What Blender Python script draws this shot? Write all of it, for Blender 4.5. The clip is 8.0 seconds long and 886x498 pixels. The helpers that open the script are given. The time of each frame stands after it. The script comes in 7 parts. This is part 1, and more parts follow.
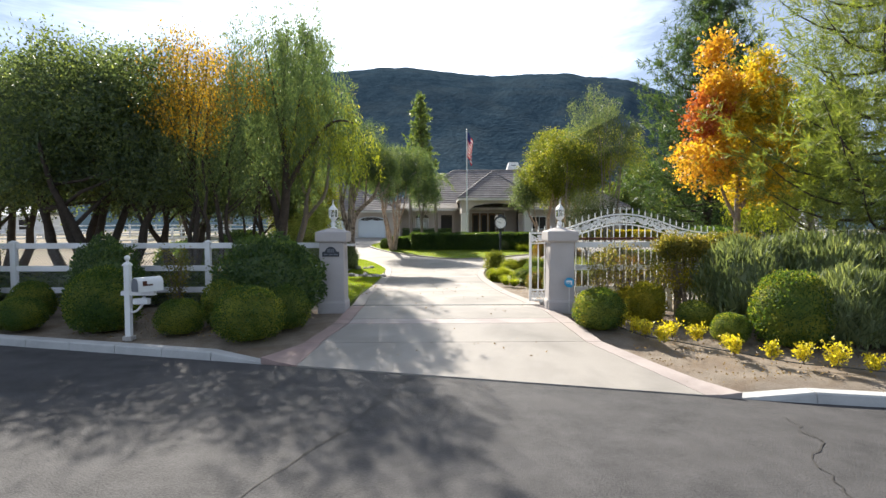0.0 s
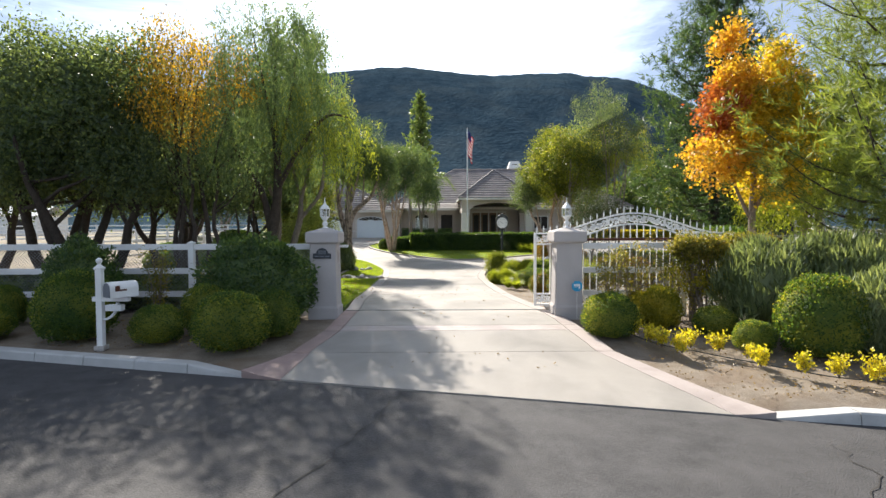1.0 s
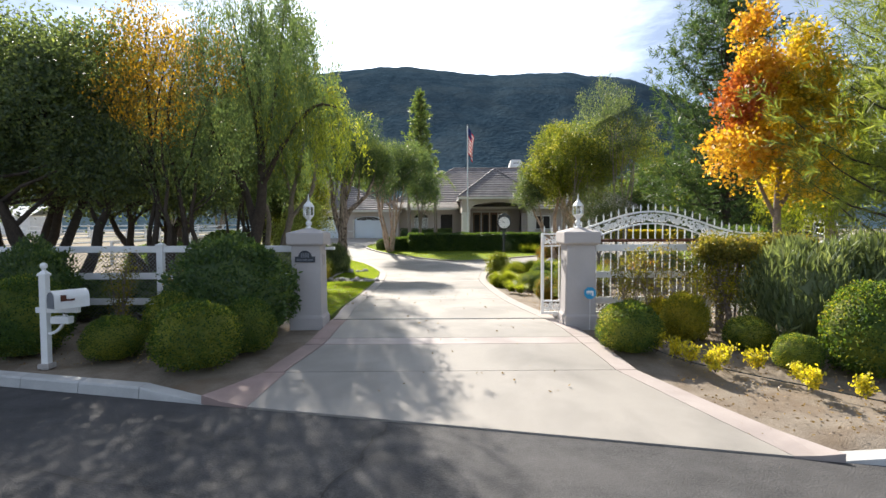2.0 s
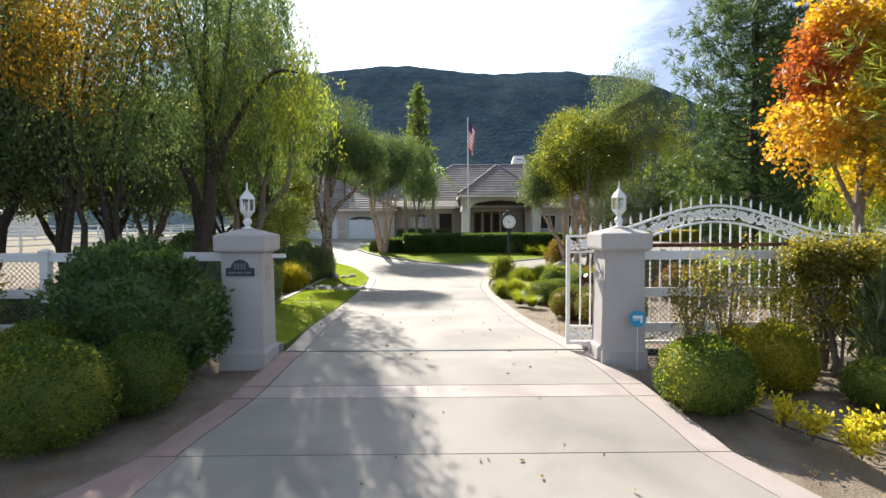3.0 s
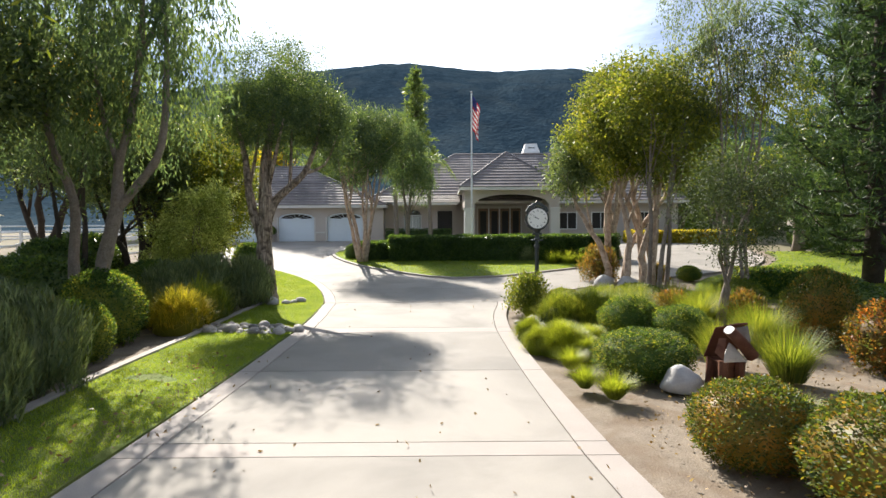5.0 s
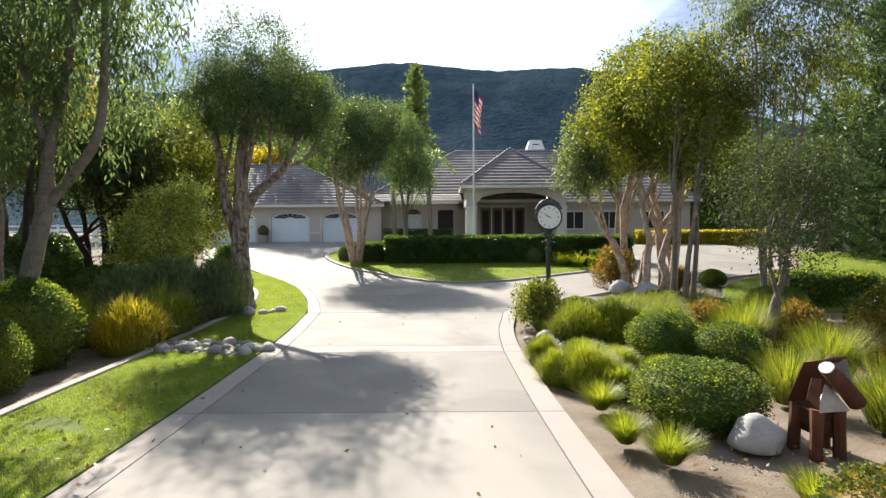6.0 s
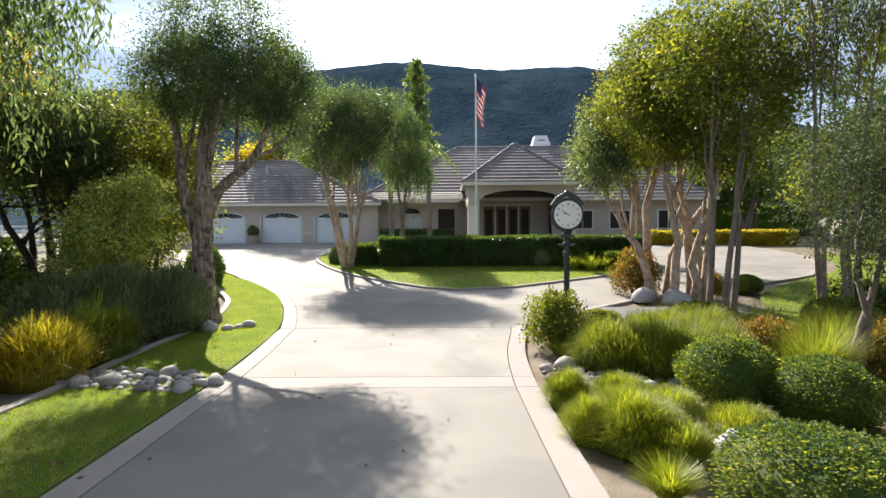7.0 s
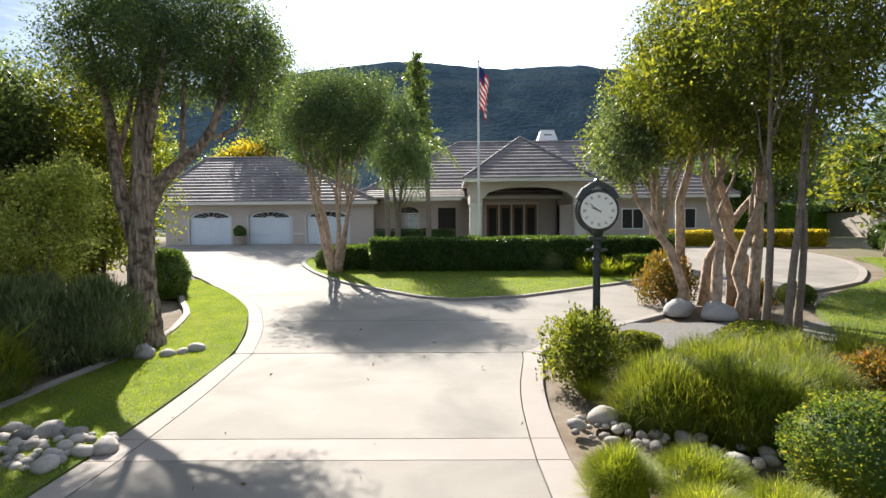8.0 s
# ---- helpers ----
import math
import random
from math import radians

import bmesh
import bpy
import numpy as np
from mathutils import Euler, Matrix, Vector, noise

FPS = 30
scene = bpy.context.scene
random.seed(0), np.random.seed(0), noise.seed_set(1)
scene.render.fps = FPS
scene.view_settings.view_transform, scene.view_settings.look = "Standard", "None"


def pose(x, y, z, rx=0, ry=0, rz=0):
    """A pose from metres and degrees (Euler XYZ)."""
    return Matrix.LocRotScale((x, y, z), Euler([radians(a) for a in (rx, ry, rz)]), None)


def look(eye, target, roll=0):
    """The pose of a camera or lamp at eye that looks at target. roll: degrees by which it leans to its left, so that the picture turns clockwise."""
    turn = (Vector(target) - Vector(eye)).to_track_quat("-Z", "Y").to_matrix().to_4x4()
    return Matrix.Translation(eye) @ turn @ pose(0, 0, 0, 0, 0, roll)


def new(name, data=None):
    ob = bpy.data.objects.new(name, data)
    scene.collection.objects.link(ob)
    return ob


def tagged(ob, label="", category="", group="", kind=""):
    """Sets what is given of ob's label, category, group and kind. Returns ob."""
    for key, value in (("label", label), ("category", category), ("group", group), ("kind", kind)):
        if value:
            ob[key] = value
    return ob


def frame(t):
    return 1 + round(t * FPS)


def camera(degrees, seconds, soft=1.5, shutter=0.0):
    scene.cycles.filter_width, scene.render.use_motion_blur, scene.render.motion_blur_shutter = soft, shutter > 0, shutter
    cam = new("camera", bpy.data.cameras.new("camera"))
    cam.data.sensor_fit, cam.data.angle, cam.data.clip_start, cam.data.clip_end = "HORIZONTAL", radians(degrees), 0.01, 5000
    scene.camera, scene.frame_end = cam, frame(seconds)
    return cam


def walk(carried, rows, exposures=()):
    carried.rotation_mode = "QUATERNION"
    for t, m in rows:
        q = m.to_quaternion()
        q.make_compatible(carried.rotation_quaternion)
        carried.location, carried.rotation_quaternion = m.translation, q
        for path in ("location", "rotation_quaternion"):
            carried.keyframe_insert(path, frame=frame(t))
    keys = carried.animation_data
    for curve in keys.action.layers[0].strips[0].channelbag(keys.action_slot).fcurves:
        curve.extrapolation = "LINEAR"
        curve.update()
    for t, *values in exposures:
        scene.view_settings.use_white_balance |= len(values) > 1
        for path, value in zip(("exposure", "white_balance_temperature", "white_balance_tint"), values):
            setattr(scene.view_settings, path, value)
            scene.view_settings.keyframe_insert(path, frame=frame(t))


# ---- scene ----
cam = camera(80.0, 8.0)
PITCH, EYE = -2.303, 2.068
# time, x, y, yaw, roll
PATH = [
    (0.0, -0.264, -0.541, -0.70, 0.13), (0.5, -0.246, -0.141, -0.68, 0.15), (1.0, -0.220, 0.301, -0.65, 0.17),
    (1.5, -0.188, 0.771, -0.62, 0.19), (3.0, 0.066, 4.693, -0.53, 0.24), (3.5, 0.210, 7.022, -0.44, 0.26),
    (4.0, 0.312, 9.540, -0.38, 0.28), (4.5, 0.388, 11.437, -0.31, 0.30), (6.0, 0.563, 14.596, -0.01, 0.35),
    (6.5, 0.628, 15.686, 0.13, 0.37), (7.0, 0.685, 16.790, 0.25, 0.39), (7.5, 0.754, 17.995, 0.385, 0.41),
    (8.0, 0.825, 19.209, 0.53, 0.43),
]
walk(cam, [(t, pose(x, y, EYE, 0, 0, yaw) @ pose(0, 0, 0, 90 + PITCH, 0, 0) @ pose(0, 0, 0, 0, 0, -roll)) for t, x, y, yaw, roll in PATH],
     exposures=[(0.0, 2.0), (8.0, 2.0)])

# ---- light ----
SUN_EL, SUN_LEFT = 36.5, 20.5
world = bpy.data.worlds.new("sky")
scene.world = world
world.use_nodes = True
wn, wl = world.node_tree.nodes, world.node_tree.links
wn.clear()
w_out = wn.new("ShaderNodeOutputWorld")
w_bg = wn.new("ShaderNodeBackground")
w_sky = wn.new("ShaderNodeTexSky")
w_sky.sky_type = 'NISHITA'
w_sky.sun_disc = False
w_sky.sun_elevation = radians(SUN_EL)
w_sky.sun_rotation = radians(-SUN_LEFT)
w_sky.altitude = 3000.0
w_sky.air_density, w_sky.dust_density, w_sky.ozone_density = 0.9, 0.1, 1.6
w_co = wn.new("ShaderNodeTexCoord")
w_map = wn.new("ShaderNodeMapping")
w_map.inputs["Scale"].default_value = (1.0, 1.6, 3.2)
w_map.inputs["Location"].default_value = (0.35, 0.2, 0.1)
w_noise = wn.new("ShaderNodeTexNoise")
w_noise.inputs["Scale"].default_value = 1.5
w_noise.inputs["Detail"].default_value = 9.0
w_noise.inputs["Roughness"].default_value = 0.62
w_noise.inputs["Distortion"].default_value = 0.35
w_ramp = wn.new("ShaderNodeValToRGB")
w_ramp.color_ramp.elements[0].position = 0.42
w_ramp.color_ramp.elements[0].color = (0.13, 0.13, 0.13, 1)
w_ramp.color_ramp.elements[1].position = 0.70
w_mix = wn.new("ShaderNodeMix")
w_mix.data_type = 'RGBA'
w_mix.inputs[7].default_value = (5.2, 5.8, 6.8, 1)
wl.new(w_co.outputs["Generated"], w_map.inputs["Vector"])
wl.new(w_map.outputs["Vector"], w_noise.inputs["Vector"])
w_dot = wn.new("ShaderNodeVectorMath")
w_dot.operation = 'DOT_PRODUCT'
w_dot.inputs[1].default_value = (0.02, 0.895, 0.446)
w_haze = wn.new("ShaderNodeMath")
w_haze.operation = 'MULTIPLY_ADD'
w_haze.inputs[1].default_value = 0.42
w_pow = wn.new("ShaderNodeMath")
w_pow.operation, w_pow.use_clamp = 'POWER', True
w_pow.inputs[1].default_value = 20.0
wl.new(w_co.outputs["Generated"], w_dot.inputs[0])
wl.new(w_dot.outputs["Value"], w_pow.inputs[0])
wl.new(w_pow.outputs[0], w_haze.inputs[0])
w_wisp = wn.new("ShaderNodeMath")
w_wisp.operation = 'MULTIPLY_ADD'
w_wisp.inputs[1].default_value, w_wisp.inputs[2].default_value = 0.62, 0.05
wl.new(w_noise.outputs["Fac"], w_wisp.inputs[0])
wl.new(w_wisp.outputs[0], w_haze.inputs[2])
wl.new(w_haze.outputs[0], w_ramp.inputs["Fac"])
wl.new(w_ramp.outputs["Color"], w_mix.inputs[0])
w_clear = wn.new("ShaderNodeVectorMath")
w_clear.operation = 'SCALE'
w_clear.inputs["Scale"].default_value = 0.17
wl.new(w_sky.outputs["Color"], w_clear.inputs[0])
wl.new(w_clear.outputs[0], w_mix.inputs[6])
wl.new(w_mix.outputs[2], w_bg.inputs["Color"])
w_bg.inputs["Strength"].default_value = 0.15
wl.new(w_bg.outputs[0], w_out.inputs["Surface"])

sun_data = bpy.data.lights.new("sun", 'SUN')
sun_data.energy, sun_data.angle, sun_data.color = 3.0, radians(0.55), (1.0, 0.93, 0.83)
sun = new("sun", sun_data)
sa, se = radians(SUN_LEFT), radians(SUN_EL)
SUN_DIR = Vector((-math.sin(sa) * math.cos(se), math.cos(sa) * math.cos(se), math.sin(se)))
sun.matrix_world = look(SUN_DIR * 80, (0, 0, 0))

# ---- materials ----


def mat(name, c1, c2, rough=0.8, scale=6.0, bump=0.3, fine=60.0, metal=0.0, spec=0.3, stain=None, stain_scale=0.6, stain_amount=0.5, island=False, objrand=False, bump_dist=0.01, stretch=1.0):
    """Two tones broken up by a coarse and a fine noise, with relief from the fine one, and an optional stain."""
    m = bpy.data.materials.new(name)
    m.use_nodes = True
    n, l = m.node_tree.nodes, m.node_tree.links
    b = n["Principled BSDF"]
    b.inputs["Roughness"].default_value = rough
    b.inputs["Metallic"].default_value = metal
    b.inputs["Specular IOR Level"].default_value = spec
    co = n.new("ShaderNodeTexCoord")
    n1 = n.new("ShaderNodeTexNoise")
    n1.inputs["Scale"].default_value, n1.inputs["Detail"].default_value, n1.inputs["Roughness"].default_value = scale, 6, 0.6
    n2 = n.new("ShaderNodeTexNoise")
    n2.inputs["Scale"].default_value, n2.inputs["Detail"].default_value = fine, 5
    geo = n.new("ShaderNodeNewGeometry")
    where = geo.outputs["Position"]
    if stretch != 1.0:
        long = n.new("ShaderNodeVectorMath")
        long.operation = 'MULTIPLY'
        long.inputs[1].default_value = (1.0, 1.0, stretch)
        l.new(where, long.inputs[0])
        where = long.outputs[0]
    for q in (n1, n2):
        l.new(where, q.inputs["Vector"])
    add = n.new("ShaderNodeMath")
    add.operation = 'MULTIPLY_ADD'
    add.inputs[1].default_value = 0.45
    l.new(n2.outputs["Fac"], add.inputs[0])
    half = n.new("ShaderNodeMath")
    half.operation = 'MULTIPLY'
    half.inputs[1].default_value = 0.55
    l.new(n1.outputs["Fac"], half.inputs[0])
    l.new(half.outputs[0], add.inputs[2])
    fac = add.outputs[0]
    if island or objrand:
        rnd = geo.outputs["Random Per Island"]
        if objrand:
            rnd = n.new("ShaderNodeObjectInfo").outputs["Random"]
        mx = n.new("ShaderNodeMath")
        mx.operation = 'MULTIPLY_ADD'
        mx.inputs[1].default_value = 0.5
        l.new(rnd, mx.inputs[0])
        sub = n.new("ShaderNodeMath")
        sub.operation = 'SUBTRACT'
        sub.inputs[1].default_value = 0.25
        l.new(fac, sub.inputs[0])
        l.new(sub.outputs[0], mx.inputs[2])
        fac = mx.outputs[0]
    ramp = n.new("ShaderNodeValToRGB")
    ramp.color_ramp.elements[0].position, ramp.color_ramp.elements[1].position = 0.30, 0.70
    ramp.color_ramp.elements[0].color, ramp.color_ramp.elements[1].color = (*c1, 1), (*c2, 1)
    l.new(fac, ramp.inputs["Fac"])
    col = ramp.outputs["Color"]
    if stain:
        n3 = n.new("ShaderNodeTexNoise")
        n3.inputs["Scale"].default_value, n3.inputs["Detail"].default_value, n3.inputs["Distortion"].default_value = stain_scale, 8, 0.6
        l.new(geo.outputs["Position"], n3.inputs["Vector"])
        r3 = n.new("ShaderNodeValToRGB")
        r3.color_ramp.elements[0].position, r3.color_ramp.elements[1].position = 0.46, 0.66
        r3.color_ramp.elements[1].color = (stain_amount, stain_amount, stain_amount, 1)
        l.new(n3.outputs["Fac"], r3.inputs["Fac"])
        mx2 = n.new("ShaderNodeMix")
        mx2.data_type = 'RGBA'
        l.new(r3.outputs["Color"], mx2.inputs[0])
        l.new(col, mx2.inputs[6])
        mx2.inputs[7].default_value = (*stain, 1)
        col = mx2.outputs[2]
    l.new(col, b.inputs["Base Color"])
    if bump:
        bp = n.new("ShaderNodeBump")
        bp.inputs["Strength"].default_value, bp.inputs["Distance"].default_value = bump, bump_dist
        l.new(n2.outputs["Fac"], bp.inputs["Height"])
        l.new(bp.outputs["Normal"], b.inputs["Normal"])
    return m


def leaf_mat(name, c1, c2, c3=None, glow=0.5, rough=0.5, patch=1.2, through_tint=(2.3, 2.15, 1.0)):
    """Thin leaves: tone by leaf and by patch of the crown, part of the light passes through."""
    m = bpy.data.materials.new(name)
    m.use_nodes = True
    n, l = m.node_tree.nodes, m.node_tree.links
    b = n["Principled BSDF"]
    b.inputs["Roughness"].default_value = rough
    b.inputs["Specular IOR Level"].default_value = 0.35
    geo = n.new("ShaderNodeNewGeometry")
    noi = n.new("ShaderNodeTexNoise")
    noi.inputs["Scale"].default_value, noi.inputs["Detail"].default_value = patch, 3
    l.new(geo.outputs["Position"], noi.inputs["Vector"])
    s = n.new("ShaderNodeMath")
    s.operation = 'MULTIPLY_ADD'
    s.inputs[1].default_value = 0.5
    l.new(geo.outputs["Random Per Island"], s.inputs[0])
    h = n.new("ShaderNodeMath")
    h.operation = 'MULTIPLY'
    h.inputs[1].default_value = 0.6
    l.new(noi.outputs["Fac"], h.inputs[0])
    l.new(h.outputs[0], s.inputs[2])
    ramp = n.new("ShaderNodeValToRGB")
    e = ramp.color_ramp.elements
    e[0].position, e[1].position = 0.2, 0.62
    e[0].color, e[1].color = (*c1, 1), (*c2, 1)
    if c3:
        q = e.new(0.88)
        q.color = (*c3, 1)
    l.new(s.outputs[0], ramp.inputs["Fac"])
    l.new(ramp.outputs["Color"], b.inputs["Base Color"])
    tr = n.new("ShaderNodeBsdfTranslucent")
    bright = n.new("ShaderNodeMix")
    bright.data_type, bright.blend_type = 'RGBA', 'MULTIPLY'
    bright.inputs[0].default_value = 1.0
    bright.inputs[7].default_value = (*through_tint, 1)
    l.new(ramp.outputs["Color"], bright.inputs[6])
    l.new(bright.outputs[2], tr.inputs["Color"])
    mix = n.new("ShaderNodeMixShader")
    mix.inputs[0].default_value = glow
    l.new(b.outputs[0], mix.inputs[1])
    l.new(tr.outputs[0], mix.inputs[2])
    l.new(mix.outputs[0], n["Material Output"].inputs["Surface"])
    return m


ASPHALT = mat("asphalt", (0.022, 0.022, 0.023), (0.082, 0.079, 0.079), 0.85, 2.2, 1.0, 48, stain=(0.080, 0.076, 0.075), stain_scale=0.4, stain_amount=0.45, bump_dist=0.012)
CONCRETE = mat("drive_concrete", (0.250, 0.230, 0.206), (0.325, 0.300, 0.268), 0.78, 0.9, 0.3, 120, spec=0.2, stain=(0.19, 0.178, 0.162), stain_scale=0.55, stain_amount=0.65, objrand=True)
BORDER = mat("border_concrete", (0.30, 0.266, 0.243), (0.37, 0.332, 0.303), 0.78, 1.6, 0.3, 100, spec=0.2, stain=(0.30, 0.275, 0.255), stain_scale=0.8, stain_amount=0.55)
# Pink border concrete in two copies: pale, and darkened for the shaded west.
BLUSH = mat("blush_concrete", (0.32, 0.272, 0.250), (0.41, 0.354, 0.327), 0.7, 1.8, 0.3, 100, stain=(0.25, 0.21, 0.195), stain_scale=1.0, stain_amount=0.7)
PINK = mat("shaded_pink_concrete", (0.26, 0.185, 0.165), (0.36, 0.262, 0.236), 0.75, 1.8, 0.3, 100, stain=(0.21, 0.165, 0.15), stain_scale=1.0, stain_amount=0.7)
KERB = mat("kerb_concrete", (0.36, 0.36, 0.35), (0.50, 0.495, 0.48), 0.8, 2.5, 0.35, 80, stain=(0.3, 0.3, 0.29), stain_scale=1.5, stain_amount=0.5)
DIRT = mat("garden_soil", (0.125, 0.10, 0.076), (0.295, 0.247, 0.192), 0.95, 2.6, 0.6, 55, stain=(0.15, 0.105, 0.068), stain_scale=1.4, stain_amount=0.7, bump_dist=0.025)
MEADOW = mat("dry_ground", (0.14, 0.115, 0.08), (0.24, 0.20, 0.14), 0.95, 0.15, 0.5, 3.0, stain=(0.10, 0.12, 0.05), stain_scale=0.05, stain_amount=0.8)
TURF = mat("turf_soil", (0.075, 0.115, 0.016), (0.145, 0.195, 0.032), 0.9, 1.5, 0.8, 70, stain=(0.20, 0.19, 0.06), stain_scale=0.9, stain_amount=0.6, bump_dist=0.02)
GRAVEL = mat("path_gravel", (0.10, 0.096, 0.092), (0.27, 0.26, 0.25), 0.9, 14, 1.0, 45, bump_dist=0.02)
STUCCO = mat("pillar_stucco", (0.40, 0.37, 0.36), (0.48, 0.45, 0.435), 0.9, 2.0, 0.2, 70, stain=(0.40, 0.37, 0.35), stain_scale=1.2, stain_amount=0.5)
WALL = mat("house_stucco", (0.50, 0.44, 0.40), (0.58, 0.52, 0.47), 0.9, 1.0, 0.4, 30, stain=(0.45, 0.40, 0.36), stain_scale=0.4, stain_amount=0.4)
TRIM = mat("cream_trim", (0.62, 0.60, 0.56), (0.70, 0.68, 0.64), 0.7, 1.5, 0.15, 30)
ROOF = mat("roof_tile", (0.165, 0.145, 0.142), (0.31, 0.275, 0.265), 0.75, 1.2, 0.4, 9, stain=(0.10, 0.09, 0.095), stain_scale=0.5, stain_amount=0.5)
# Lit copy of the roof tile: sunlight is put into its pale colour.
ROOF_LIGHT = mat("sunlit_roof_tile", (0.46, 0.41, 0.37), (0.60, 0.54, 0.49), 0.8, 1.2, 0.4, 9)
WHITE = mat("white_paint", (0.74, 0.74, 0.73), (0.82, 0.82, 0.80), 0.45, 3.0, 0.1, 40, spec=0.4, stain=(0.6, 0.59, 0.56), stain_scale=2.0, stain_amount=0.35)
FENCE_WHITE = mat("fence_vinyl", (0.72, 0.72, 0.72), (0.80, 0.80, 0.79), 0.5, 2.0, 0.1, 30, stain=(0.58, 0.57, 0.54), stain_scale=1.6, stain_amount=0.4)
# White door paint with the blue of the skylight mixed into its colour.
DOOR_PAINT = mat("skylit_door_paint", (0.68, 0.75, 0.82), (0.74, 0.81, 0.87), 0.5, 1.0, 0.1, 20)
BLACK = mat("black_iron", (0.012, 0.018, 0.018), (0.03, 0.038, 0.036), 0.35, 6, 0.15, 60, spec=0.5)
PLAQUE = mat("plaque_slate", (0.03, 0.035, 0.045), (0.055, 0.06, 0.07), 0.5, 8, 0.2, 60)
PLAQUE_MARK = mat("plaque_relief", (0.13, 0.14, 0.16), (0.17, 0.18, 0.20), 0.5, 8, 0.1, 60)
DARK = mat("dark_recess", (0.03, 0.027, 0.025), (0.05, 0.045, 0.04), 0.8, 2, 0.1, 20)
WOOD = mat("door_wood", (0.16, 0.10, 0.06), (0.26, 0.17, 0.11), 0.5, 3, 0.2, 25)
RUST = mat("rusty_iron", (0.06, 0.022, 0.014), (0.15, 0.06, 0.035), 0.75, 5, 0.6, 50, metal=0.3, stain=(0.20, 0.10, 0.06), stain_scale=4)
WIRE = mat("fence_wire", (0.20, 0.20, 0.20), (0.32, 0.32, 0.32), 0.5, 4, 0.0, 40, metal=0.6)
HOOD = mat("worn_steel", (0.12, 0.11, 0.11), (0.26, 0.24, 0.24), 0.6, 4, 0.4, 40, metal=0.4, stain=(0.10, 0.05, 0.035), stain_scale=3, stain_amount=0.8)
SILVER = mat("bare_steel", (0.35, 0.33, 0.31), (0.55, 0.52, 0.49), 0.45, 4, 0.3, 40, metal=0.7)
STONE = mat("river_stone", (0.15, 0.14, 0.13), (0.47, 0.44, 0.41), 0.75, 7, 0.35, 60, objrand=True, stain=(0.26, 0.22, 0.19), stain_scale=5, stain_amount=0.4)
BOULDER = mat("boulder_stone", (0.31, 0.31, 0.32), (0.47, 0.46, 0.46), 0.8, 4, 0.5, 45, stain=(0.33, 0.31, 0.29), stain_scale=3)
BARK = mat("grey_bark", (0.13, 0.105, 0.085), (0.31, 0.26, 0.215), 0.9, 7, 1.0, 30, bump_dist=0.03)
PAPER_BARK = mat("paper_bark", (0.27, 0.19, 0.135), (0.64, 0.51, 0.40), 0.85, 6, 1.0, 24, stain=(0.15, 0.10, 0.07), stain_scale=5, stain_amount=0.6, bump_dist=0.04, stretch=0.3)
FISSURED_BARK = mat("fissured_bark", (0.09, 0.065, 0.05), (0.60, 0.49, 0.40), 0.95, 11, 1.0, 22, spec=0.1, stain=(0.07, 0.052, 0.04), stain_scale=6, stain_amount=0.85, bump_dist=0.12, stretch=0.16)
DARK_BARK = mat("dark_bark", (0.035, 0.028, 0.022), (0.09, 0.07, 0.055), 0.95, 8, 1.0, 30, bump_dist=0.03)
# Scrub tones, lifted and blued: distance haze is put into the colour.
SCRUB = mat("hazed_hill_scrub", (0.016, 0.032, 0.048), (0.050, 0.080, 0.104), 1.0, 0.10, 0.6, 0.35, spec=0.0, stain=(0.060, 0.080, 0.090), stain_scale=0.03, stain_amount=0.5, bump_dist=2.5)
BLUE_SIGN = mat("blue_sign", (0.03, 0.28, 0.50), (0.05, 0.34, 0.58), 0.4, 5, 0.0, 20)
CLOCK_FACE = mat("clock_dial", (0.76, 0.76, 0.72), (0.82, 0.82, 0.78), 0.4, 3, 0.0, 30)
TERRACOTTA = mat("pot_clay", (0.35, 0.30, 0.26), (0.45, 0.39, 0.34), 0.8, 5, 0.2, 40)


def glass_mat(name, tint, rough=0.05):
    m = bpy.data.materials.new(name)
    m.use_nodes = True
    b = m.node_tree.nodes["Principled BSDF"]
    b.inputs["Base Color"].default_value = (*tint, 1)
    b.inputs["Roughness"].default_value = rough
    b.inputs["Transmission Weight"].default_value = 1.0
    b.inputs["IOR"].default_value = 1.45
    return m


GLASS = glass_mat("clear_glass", (0.9, 0.93, 0.93))
FROST = glass_mat("lamp_glass", (0.92, 0.93, 0.92), 0.25)

L_DARK = leaf_mat("dark_green_leaves", (0.038, 0.062, 0.043), (0.082, 0.118, 0.066), (0.18, 0.225, 0.085), 0.50, through_tint=(2.3, 2.1, 0.95))
L_HEDGE = leaf_mat("hedge_leaves", (0.024, 0.050, 0.020), (0.062, 0.108, 0.036), (0.15, 0.20, 0.06), 0.35, 0.4, through_tint=(2.4, 2.3, 0.8))
# The golden third tone imitates leaf tips and tops lit by the sun.
L_BOX = leaf_mat("boxwood_leaves", (0.024, 0.052, 0.017), (0.066, 0.118, 0.030), (0.30, 0.30, 0.06), 0.45, 0.72, through_tint=(2.6, 2.3, 0.8))
L_CLIPPED = leaf_mat("clipped_crown_leaves", (0.026, 0.050, 0.032), (0.060, 0.098, 0.050), (0.18, 0.23, 0.07), 0.42, through_tint=(2.4, 2.2, 0.9))
L_OLIVE = leaf_mat("melaleuca_leaves", (0.042, 0.066, 0.018), (0.092, 0.124, 0.030), (0.25, 0.26, 0.05), 0.52, through_tint=(2.6, 2.25, 0.75))
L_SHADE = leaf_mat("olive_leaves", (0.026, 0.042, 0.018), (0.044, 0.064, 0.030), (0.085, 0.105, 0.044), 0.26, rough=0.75)
